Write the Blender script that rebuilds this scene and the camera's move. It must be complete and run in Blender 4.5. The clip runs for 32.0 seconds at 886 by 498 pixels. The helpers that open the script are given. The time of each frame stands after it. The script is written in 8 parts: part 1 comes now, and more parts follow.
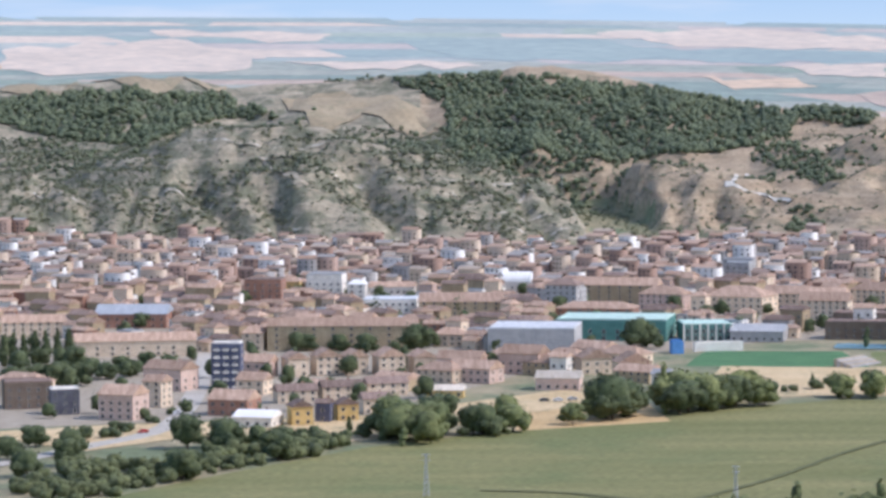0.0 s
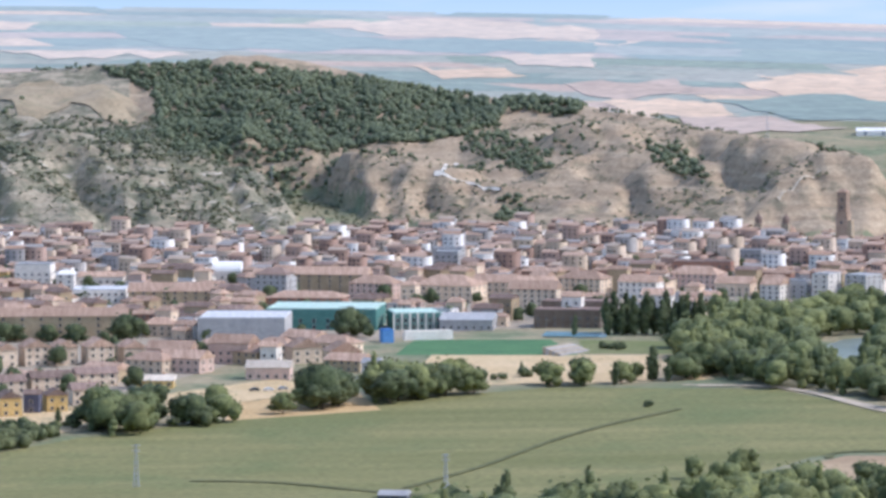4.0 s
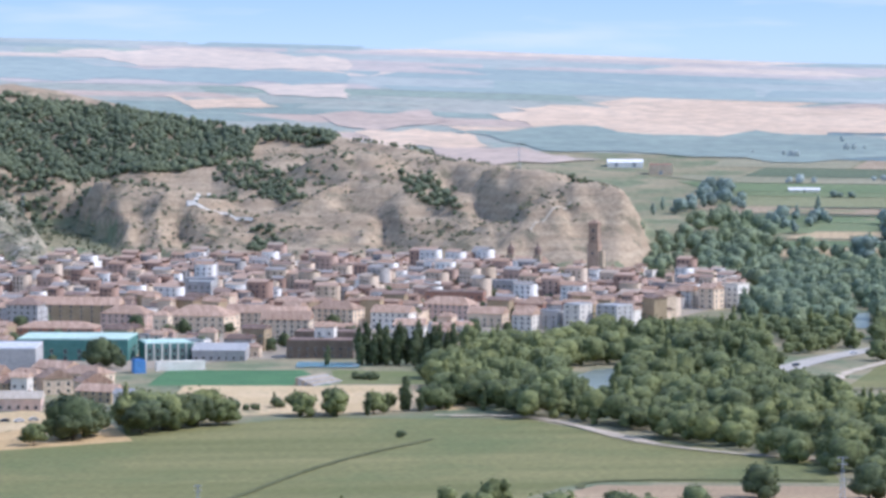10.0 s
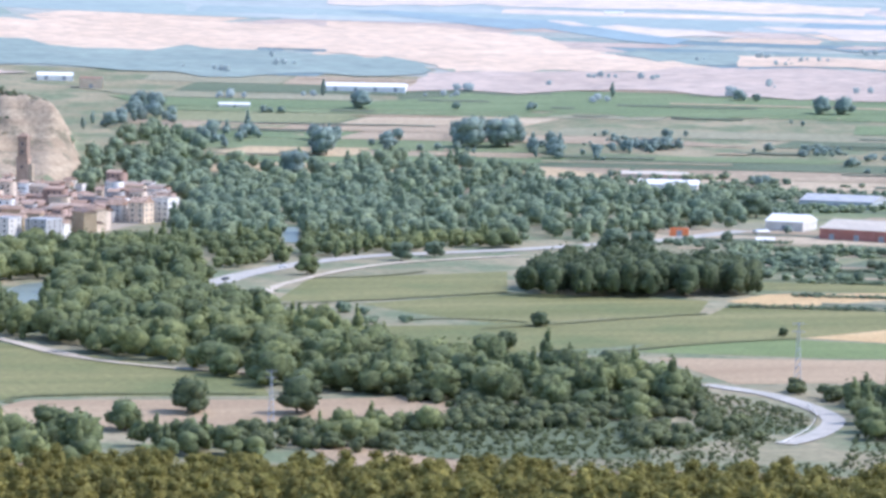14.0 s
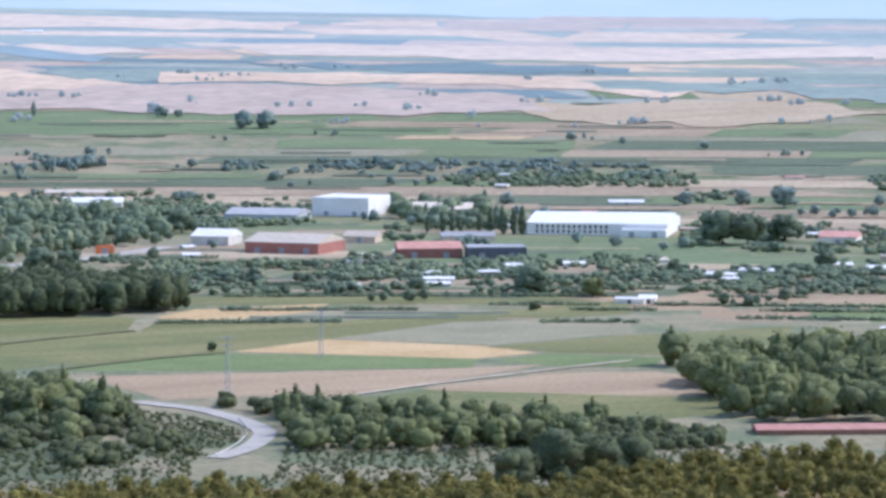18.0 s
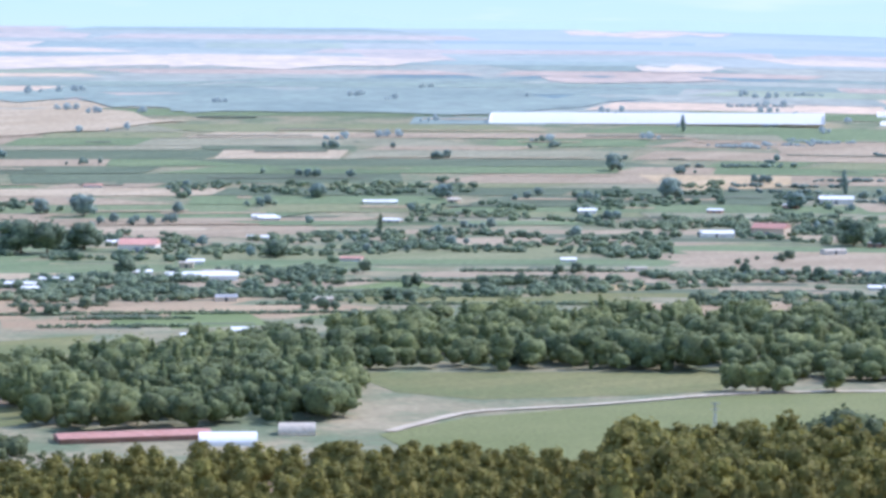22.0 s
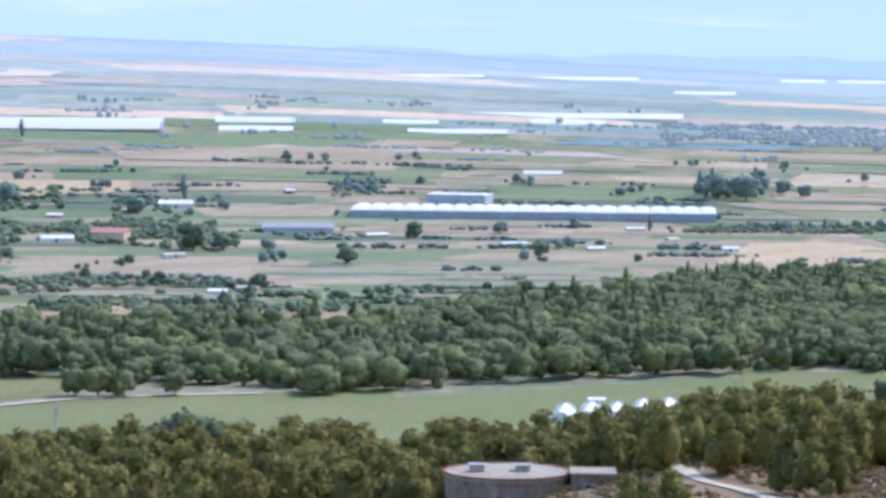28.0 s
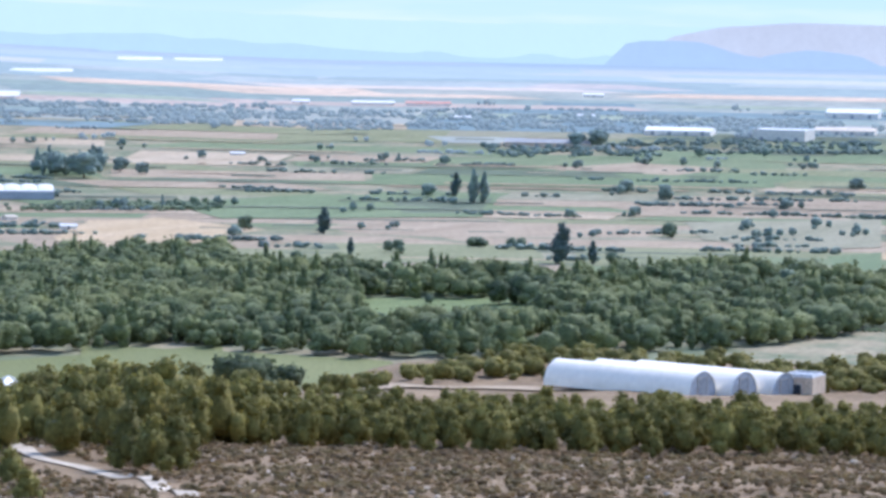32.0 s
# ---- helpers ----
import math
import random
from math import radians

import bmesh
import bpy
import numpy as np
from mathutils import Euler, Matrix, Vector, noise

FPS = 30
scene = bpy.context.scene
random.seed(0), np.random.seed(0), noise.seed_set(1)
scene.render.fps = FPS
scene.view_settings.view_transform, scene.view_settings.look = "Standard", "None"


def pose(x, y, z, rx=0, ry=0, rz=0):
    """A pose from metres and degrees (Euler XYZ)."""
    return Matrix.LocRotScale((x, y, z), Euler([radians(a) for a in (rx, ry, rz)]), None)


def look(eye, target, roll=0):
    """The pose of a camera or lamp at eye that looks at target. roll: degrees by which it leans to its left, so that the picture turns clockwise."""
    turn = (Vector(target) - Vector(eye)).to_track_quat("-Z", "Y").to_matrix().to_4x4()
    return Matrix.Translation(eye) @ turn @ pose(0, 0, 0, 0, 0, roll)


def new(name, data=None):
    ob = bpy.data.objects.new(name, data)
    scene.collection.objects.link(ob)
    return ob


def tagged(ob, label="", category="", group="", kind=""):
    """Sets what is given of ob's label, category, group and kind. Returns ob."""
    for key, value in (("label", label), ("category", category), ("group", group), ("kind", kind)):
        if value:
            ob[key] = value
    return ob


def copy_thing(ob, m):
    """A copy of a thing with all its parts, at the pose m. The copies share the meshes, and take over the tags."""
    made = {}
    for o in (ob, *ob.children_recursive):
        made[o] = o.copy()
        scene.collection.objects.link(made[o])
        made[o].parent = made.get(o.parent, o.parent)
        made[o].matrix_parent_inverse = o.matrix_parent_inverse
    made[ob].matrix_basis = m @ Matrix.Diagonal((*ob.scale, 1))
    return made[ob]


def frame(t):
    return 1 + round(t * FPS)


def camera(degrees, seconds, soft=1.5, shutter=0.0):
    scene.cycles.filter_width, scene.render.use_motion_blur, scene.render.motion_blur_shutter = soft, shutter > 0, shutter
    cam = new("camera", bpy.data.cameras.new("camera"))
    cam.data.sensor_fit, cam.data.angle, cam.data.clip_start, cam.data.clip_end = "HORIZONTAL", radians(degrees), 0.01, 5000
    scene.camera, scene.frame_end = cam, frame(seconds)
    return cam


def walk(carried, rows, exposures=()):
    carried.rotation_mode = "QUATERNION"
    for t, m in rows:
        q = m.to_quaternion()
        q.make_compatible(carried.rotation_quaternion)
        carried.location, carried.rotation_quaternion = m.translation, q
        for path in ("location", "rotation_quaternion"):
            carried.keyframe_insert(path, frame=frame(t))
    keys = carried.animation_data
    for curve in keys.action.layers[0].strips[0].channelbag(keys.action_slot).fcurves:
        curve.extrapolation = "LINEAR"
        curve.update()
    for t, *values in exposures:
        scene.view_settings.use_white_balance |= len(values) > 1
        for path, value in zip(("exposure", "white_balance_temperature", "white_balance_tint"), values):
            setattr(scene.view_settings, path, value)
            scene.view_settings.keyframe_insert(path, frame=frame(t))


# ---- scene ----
EYE = 150.0          # eye height over the valley floor, on the brow of a hill
cam = camera(14.89, 32.0, soft=3.3)
walk(cam, [
    (0, pose(0, 0, EYE, 86.46, 0.42, 0.00)),
    (0.5, pose(0, 0, EYE, 86.54, 0.47, -0.66)),
    (1, pose(0, 0, EYE, 86.39, 0.46, -1.28)),
    (1.5, pose(0, 0, EYE, 86.23, 0.58, -1.89)),
    (2, pose(0, 0, EYE, 86.46, 0.55, -2.60)),
    (2.5, pose(0, 0, EYE, 86.54, 0.44, -3.09)),
    (4.5, pose(0, 0, EYE, 86.18, 0.16, -5.78)),
    (5, pose(0, 0, EYE, 86.14, 0.03, -6.77)),
    (5.5, pose(0, 0, EYE, 85.87, -0.10, -7.56)),
    (6, pose(0, 0, EYE, 85.71, -0.02, -8.08)),
    (6.5, pose(0, 0, EYE, 85.54, 0.08, -8.35)),
    (7, pose(0, 0, EYE, 85.39, 0.19, -7.98)),
    (7.5, pose(0, 0, EYE, 85.51, 0.24, -7.11)),
    (8, pose(0, 0, EYE, 85.62, 0.37, -6.42)),
    (8.5, pose(0, 0, EYE, 85.88, 0.39, -6.33)),
    (9, pose(0, 0, EYE, 86.26, 0.12, -6.79)),
    (9.5, pose(0, 0, EYE, 86.55, -0.03, -7.43)),
    (10, pose(0, 0, EYE, 86.76, -0.08, -9.06)),
    (10.5, pose(0, 0, EYE, 86.51, 0.18, -9.87)),
    (11, pose(0, 0, EYE, 86.10, 0.27, -11.19)),
    (11.5, pose(0, 0, EYE, 85.14, -0.02, -12.52)),
    (12, pose(0, 0, EYE, 85.01, -0.23, -14.12)),
    (12.5, pose(0, 0, EYE, 85.06, -0.50, -15.31)),
    (13, pose(0, 0, EYE, 85.23, -0.71, -16.39)),
    (13.5, pose(0, 0, EYE, 85.26, -0.88, -17.45)),
    (15.5, pose(0, 0, EYE, 85.94, -0.19, -22.78)),
    (16, pose(0, 0, EYE, 86.01, 0.14, -24.12)),
    (16.5, pose(0, 0, EYE, 86.07, 0.17, -25.27)),
    (17, pose(0, 0, EYE, 85.84, 0.01, -26.64)),
    (17.5, pose(0, 0, EYE, 85.81, 0.00, -27.60)),
    (18, pose(0, 0, EYE, 85.74, 0.01, -28.41)),
    (18.5, pose(0, 0, EYE, 85.62, -0.01, -29.54)),
    (19, pose(0, 0, EYE, 85.55, 0.06, -31.06)),
    (19.5, pose(0, 0, EYE, 85.44, 0.05, -32.90)),
    (20, pose(0, 0, EYE, 85.42, 0.15, -34.37)),
    (20.5, pose(0, 0, EYE, 85.24, 0.26, -35.51)),
    (21, pose(0, 0, EYE, 85.38, 0.23, -36.71)),
    (21.5, pose(0, 0, EYE, 85.55, 0.11, -38.35)),
    (22, pose(0, 0, EYE, 85.88, -0.02, -40.24)),
    (22.5, pose(0, 0, EYE, 85.98, -0.09, -41.89)),
    (23, pose(0, 0, EYE, 86.08, -0.36, -43.09)),
    (23.5, pose(0, 0, EYE, 85.76, -0.44, -44.35)),
    (24, pose(0, 0, EYE, 85.01, -0.48, -45.81)),
    (24.5, pose(0, 0, EYE, 84.78, -0.51, -47.00)),
    (26.5, pose(0, 0, EYE, 85.45, -0.95, -46.70)),
    (27, pose(0, 0, EYE, 85.72, -0.95, -47.96)),
    (27.5, pose(0, 0, EYE, 85.85, -0.75, -49.38)),
    (28, pose(0, 0, EYE, 86.00, -0.45, -51.36)),
    (28.5, pose(0, 0, EYE, 86.03, -0.45, -52.91)),
    (29, pose(0, 0, EYE, 85.89, -0.47, -54.18)),
    (29.5, pose(0, 0, EYE, 85.96, -0.55, -55.24)),
    (30, pose(0, 0, EYE, 85.81, -0.21, -56.67)),
    (30.5, pose(0, 0, EYE, 85.52, -0.36, -58.78)),
    (31, pose(0, 0, EYE, 85.61, -0.65, -60.29)),
    (31.5, pose(0, 0, EYE, 85.64, -0.84, -61.72)),
    (32, pose(0, 0, EYE, 85.74, -0.87, -62.51))], [(0, 0.45, 5920, 19), (5, 0.55, 5760, 18), (8, 0.57, 5660, 19), (11, 0.56, 5630, 19), (12, 0.84, 5560, 19), (13, 0.95, 5510, 19), (16, 0.6, 5610, 20), (19, 0.55, 5540, 19), (20, 0.68, 5540, 18), (21, 0.76, 5510, 18), (22, 0.79, 5440, 19), (23, 0.70, 5410, 19), (24, 0.78, 5420, 19), (27, 0.78, 5400, 19), (28, 0.68, 5410, 18), (29, 0.61, 5420, 18), (30, 0.64, 5430, 18), (31, 0.76, 5430, 19), (32, 0.77, 5430, 19)])

# ---- light ----
SUN_AZ, SUN_EL = 101.0, 46.0     # compass from the first view, to the right
world = bpy.data.worlds.new("sky")
scene.world = world
world.use_nodes = True
wn = world.node_tree
sky = wn.nodes.new("ShaderNodeTexSky")
sky.sky_type, sky.sun_disc = "NISHITA", False
sky.sun_elevation, sky.sun_rotation = radians(SUN_EL), radians(SUN_AZ)
sky.air_density, sky.dust_density, sky.ozone_density = 1.3, 1.6, 2.0
wn.links.new(sky.outputs[0], wn.nodes["Background"].inputs[0])
wn.nodes["Background"].inputs[1].default_value = 0.15
sun = new("sun", bpy.data.lights.new("sun", "SUN"))
sun.data.energy, sun.data.angle, sun.data.color = 2.0, radians(0.8), (1.0, 0.94, 0.84)
sa, se = radians(SUN_AZ), radians(SUN_EL)
sun.matrix_world = look((0, 0, 400), (-math.sin(sa) * math.cos(se), -math.cos(sa) * math.cos(se), 400 - math.sin(se)))


# ---- materials ----
def nodes_of(name):
    m = bpy.data.materials.new(name)
    m.use_nodes = True
    n = m.node_tree.nodes
    return m, n, m.node_tree.links, n["Principled BSDF"]


def ramp(n, stops):
    r = n.new("ShaderNodeValToRGB")
    while len(r.color_ramp.elements) < len(stops):
        r.color_ramp.elements.new(0.5)
    for e, (p, c) in zip(r.color_ramp.elements, stops):
        e.position, e.color = p, (*c, 1)
    return r


def noise_node(n, l, vec, scale, detail=5.0, rough=0.6, stretch=None):
    t = n.new("ShaderNodeTexNoise")
    t.inputs["Scale"].default_value, t.inputs["Detail"].default_value, t.inputs["Roughness"].default_value = scale, detail, rough
    if stretch:
        mp = n.new("ShaderNodeMapping")
        mp.inputs["Scale"].default_value = stretch[:3]
        mp.inputs["Rotation"].default_value = (0, 0, radians(stretch[3]))
        l.new(vec, mp.inputs[0])
        vec = mp.outputs[0]
    l.new(vec, t.inputs["Vector"])
    return t


def mix(n, l, a, b, fac, mode="MIX"):
    x = n.new("ShaderNodeMix")
    x.data_type, x.blend_type = "RGBA", mode
    for sock, v in ((x.inputs[6], a), (x.inputs[7], b), (x.inputs[0], fac)):
        if isinstance(v, (int, float)):
            sock.default_value = v
        elif isinstance(v, tuple):
            sock.default_value = (*v, 1)
        else:
            l.new(v, sock)
    return x.outputs[2]


def surface(name, lo, hi, scale=0.05, fine=1.0, rough=0.95, patch=None, stretch=None, bump=0.0, per_object=0.0, spread=(0.35, 0.65), metal=0.0, haze_sheen=0.0, mottle=1.0):
    """Two noises: broad tone and fine grain; patch is a third colour in blotches (colour, scale, from, to)."""
    m, n, l, p = nodes_of(name)
    tc = n.new("ShaderNodeNewGeometry").outputs["Position"]
    big = noise_node(n, l, tc, scale, 4, 0.6, stretch)
    r = ramp(n, [(spread[0], lo), (spread[1], hi)])
    l.new(big.outputs[0], r.inputs[0])
    col = r.outputs[0]
    if patch:
        pn = noise_node(n, l, tc, patch[1], 6, 0.65)
        pr = ramp(n, [(patch[2], (0, 0, 0)), (patch[3], (1, 1, 1))])
        l.new(pn.outputs[0], pr.inputs[0])
        col = mix(n, l, col, patch[0], pr.outputs[0])
    fn = noise_node(n, l, tc, fine, 3, 0.7)
    fr = ramp(n, [(0.3, (1 - 0.28 * mottle,) * 3), (0.7, (1 + 0.22 * mottle,) * 3)])
    l.new(fn.outputs[0], fr.inputs[0])
    col = mix(n, l, col, fr.outputs[0], 1.0, "MULTIPLY")
    if per_object:
        oi = n.new("ShaderNodeObjectInfo").outputs["Random"]
        orp = ramp(n, [(0, (1 - per_object,) * 3), (1, (1 + per_object,) * 3)])
        l.new(oi, orp.inputs[0])
        col = mix(n, l, col, orp.outputs[0], 1.0, "MULTIPLY")
    l.new(col, p.inputs["Base Color"])
    p.inputs["Roughness"].default_value, p.inputs["Metallic"].default_value = rough, metal
    p.inputs["Specular IOR Level"].default_value = 0.2
    # bluish sheen that imitates haze, off by default
    p.inputs["Sheen Weight"].default_value, p.inputs["Sheen Roughness"].default_value = haze_sheen, 0.6
    p.inputs["Sheen Tint"].default_value = (0.8, 0.9, 1.0, 1)
    if bump:
        b = n.new("ShaderNodeBump")
        b.inputs["Strength"].default_value, b.inputs["Distance"].default_value = 0.6, bump
        l.new(fn.outputs[0], b.inputs["Height"])
        l.new(b.outputs[0], p.inputs["Normal"])
    return m


def foliage(name, dark, light, alt, clump=0.06, haze_sheen=0.15, grain=0.9, relief=1.0):
    """Leaves: tree by tree another tone, broad drifts of another green, leafy mottling and relief, some light through them."""
    m, n, l, p = nodes_of(name)
    geo = n.new("ShaderNodeNewGeometry")
    tone = noise_node(n, l, geo.outputs["Position"], 0.12, 2, 0.5)
    r = ramp(n, [(0.32, dark), (0.66, light)])
    l.new(tone.outputs[0], r.inputs[0])
    nz = noise_node(n, l, geo.outputs["Position"], clump, 2, 0.5)
    nr = ramp(n, [(0.4, (0, 0, 0)), (0.62, (1, 1, 1))])
    l.new(nz.outputs[0], nr.inputs[0])
    col = mix(n, l, r.outputs[0], mix(n, l, r.outputs[0], alt, 0.75), nr.outputs[0])
    isl = ramp(n, [(0.0, (0.86,) * 3), (1.0, (1.14,) * 3)])
    l.new(geo.outputs["Random Per Island"], isl.inputs[0])
    col = mix(n, l, col, isl.outputs[0], 1.0, "MULTIPLY")
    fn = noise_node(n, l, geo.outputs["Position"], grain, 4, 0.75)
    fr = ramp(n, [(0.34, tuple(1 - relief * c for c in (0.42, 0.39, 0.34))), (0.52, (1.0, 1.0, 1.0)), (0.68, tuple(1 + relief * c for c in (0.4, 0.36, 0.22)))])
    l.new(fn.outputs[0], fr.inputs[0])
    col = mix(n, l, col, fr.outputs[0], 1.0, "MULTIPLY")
    l.new(col, p.inputs["Base Color"])
    bp = n.new("ShaderNodeBump")
    bp.inputs["Strength"].default_value, bp.inputs["Distance"].default_value = 0.9 * relief, 0.55 / grain
    l.new(fn.outputs[0], bp.inputs["Height"])
    l.new(bp.outputs[0], p.inputs["Normal"])
    p.inputs["Roughness"].default_value = 0.75
    p.inputs["Specular IOR Level"].default_value = 0.15
    # bluish sheen lifts the leaves as haze would
    p.inputs["Sheen Weight"].default_value, p.inputs["Sheen Roughness"].default_value = haze_sheen, 0.6
    p.inputs["Sheen Tint"].default_value = (0.8, 0.9, 1.0, 1)
    tr = n.new("ShaderNodeBsdfTranslucent")
    l.new(col, tr.inputs[0])
    ms = n.new("ShaderNodeMixShader")
    ms.inputs[0].default_value = 0.3
    l.new(p.outputs[0], ms.inputs[1])
    l.new(tr.outputs[0], ms.inputs[2])
    l.new(ms.outputs[0], n["Material Output"].inputs[0])
    return m


M = {}
M["plain"] = surface("valley soil and stubble", (0.235, 0.218, 0.125), (0.37, 0.31, 0.195), 0.012, 0.25, patch=((0.17, 0.20, 0.11), 0.02, 0.45, 0.6), stretch=(1, 1, 1, 0))
M["clay"] = surface("dry tan clay hillside", (0.33, 0.25, 0.165), (0.45, 0.355, 0.24), 0.06, 0.3, patch=((0.22, 0.19, 0.125), 0.05, 0.52, 0.64), stretch=(0.25, 0.25, 4, 0), bump=2.0)
M["clay_grey"] = surface("grey eroded clay hillside with scrub", (0.26, 0.225, 0.16), (0.42, 0.365, 0.265), 0.06, 0.3, patch=((0.17, 0.17, 0.115), 0.06, 0.44, 0.58), stretch=(0.25, 0.25, 5, 0), bump=2.0)
M["scrubland"] = surface("dry scrubland slope", (0.20, 0.138, 0.075), (0.31, 0.22, 0.125), 0.08, 1.2, patch=((0.44, 0.33, 0.20), 0.35, 0.62, 0.74), bump=0.4)
M["wheat"] = surface("ripening green cereal", (0.165, 0.168, 0.062), (0.25, 0.232, 0.098), 0.014, 0.35, stretch=(0.3, 2.4, 1, 35), patch=((0.155, 0.175, 0.068), 0.011, 0.5, 0.66))
M["green"] = surface("young green crop", (0.175, 0.19, 0.07), (0.215, 0.222, 0.088), 0.01, 0.6)
M["crop"] = surface("dense green crop", (0.155, 0.20, 0.075), (0.205, 0.245, 0.098), 0.02, 0.5)
M["soil"] = surface("harrowed pale soil", (0.35, 0.25, 0.15), (0.45, 0.335, 0.205), 0.02, 0.5, stretch=(0.3, 2, 1, 20))
M["stubble"] = surface("golden stubble", (0.50, 0.34, 0.16), (0.60, 0.43, 0.22), 0.03, 0.5)
M["straw"] = surface("pale straw field", (0.46, 0.355, 0.235), (0.57, 0.455, 0.315), 0.004, 0.1)
M["dry"] = surface("dry yellow grass", (0.31, 0.25, 0.16), (0.38, 0.31, 0.205), 0.03, 0.3, patch=((0.27, 0.24, 0.15), 0.05, 0.55, 0.68))
M["fallow"] = surface("fallow grey-green field", (0.265, 0.245, 0.15), (0.35, 0.315, 0.20), 0.02, 0.5)
M["dark"] = surface("dark green maize", (0.115, 0.138, 0.072), (0.155, 0.178, 0.097), 0.02, 0.4)
M["sand"] = surface("sandy cut meadow", (0.52, 0.385, 0.205), (0.64, 0.49, 0.285), 0.03, 0.5, patch=((0.33, 0.285, 0.16), 0.06, 0.58, 0.67))
M["pitch"] = surface("mown sports turf", (0.075, 0.17, 0.075), (0.10, 0.21, 0.09), 0.05, 0.8)
M["lawn"] = surface("park lawn", (0.16, 0.19, 0.07), (0.22, 0.22, 0.10), 0.05, 0.8)
M["asphalt"] = surface("sun-bleached asphalt", (0.42, 0.385, 0.325), (0.50, 0.46, 0.39), 0.1, 1.5, rough=0.85)
M["ditch"] = surface("overgrown ditch", (0.10, 0.108, 0.045), (0.15, 0.155, 0.068), 0.1, 0.8)
M["path"] = surface("stony dirt path", (0.36, 0.27, 0.165), (0.47, 0.365, 0.24), 0.15, 1.5)
M["track"] = surface("chalky dirt track", (0.48, 0.40, 0.29), (0.60, 0.51, 0.38), 0.1, 1.0)
M["water"] = surface("river water", (0.19, 0.22, 0.17), (0.24, 0.27, 0.21), 0.05, 0.4, rough=0.35)
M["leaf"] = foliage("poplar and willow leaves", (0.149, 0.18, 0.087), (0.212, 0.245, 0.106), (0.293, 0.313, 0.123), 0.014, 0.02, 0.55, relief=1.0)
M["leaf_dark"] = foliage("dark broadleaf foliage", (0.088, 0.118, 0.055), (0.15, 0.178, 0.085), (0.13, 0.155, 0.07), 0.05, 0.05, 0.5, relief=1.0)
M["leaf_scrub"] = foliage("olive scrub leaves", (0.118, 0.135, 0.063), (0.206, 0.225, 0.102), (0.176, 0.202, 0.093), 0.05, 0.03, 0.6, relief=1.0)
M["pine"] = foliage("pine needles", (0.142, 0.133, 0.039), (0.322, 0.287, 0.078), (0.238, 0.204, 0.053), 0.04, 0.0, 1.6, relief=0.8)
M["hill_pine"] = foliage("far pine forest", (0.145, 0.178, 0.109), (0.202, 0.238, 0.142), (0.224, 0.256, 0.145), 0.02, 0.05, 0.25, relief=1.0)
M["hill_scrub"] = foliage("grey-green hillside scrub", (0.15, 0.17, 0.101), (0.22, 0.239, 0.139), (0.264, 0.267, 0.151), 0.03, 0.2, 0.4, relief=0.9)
M["bark"] = surface("grey-brown bark", (0.10, 0.075, 0.05), (0.17, 0.13, 0.09), 0.8, 4.0)

# leaf_far, leaf_distant and leaf_mid: haze painted in as paler, bluer leaves
M["leaf_far"] = foliage("far haze-tinted trees", (0.197, 0.253, 0.167), (0.271, 0.338, 0.213), (0.323, 0.373, 0.213), 0.012, 0.04, 0.35, relief=0.9)
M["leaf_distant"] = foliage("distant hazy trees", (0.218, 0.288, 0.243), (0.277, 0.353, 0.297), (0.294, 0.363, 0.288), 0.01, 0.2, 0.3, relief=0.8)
M["leaf_mid"] = foliage("haze-tinted field trees", (0.144, 0.183, 0.116), (0.208, 0.257, 0.16), (0.185, 0.232, 0.143), 0.05, 0.04, 0.4, relief=0.9)
M["leaf_cypress"] = foliage("cypress foliage", (0.073, 0.112, 0.096), (0.125, 0.174, 0.144), (0.104, 0.151, 0.125), 0.05, 0.2, 0.5, relief=1.0)
M["leaf_shrub"] = foliage("dry heath leaves", (0.20, 0.135, 0.068), (0.31, 0.215, 0.112), (0.235, 0.185, 0.08), 0.15, 0.0)
M["leaf_bank"] = surface("weedy bank", (0.11, 0.13, 0.085), (0.17, 0.19, 0.125), 0.05, 0.6)
M["limestone"] = surface("weathered limestone", (0.38, 0.30, 0.205), (0.66, 0.55, 0.41), 1.2, 6.0, per_object=0.15)
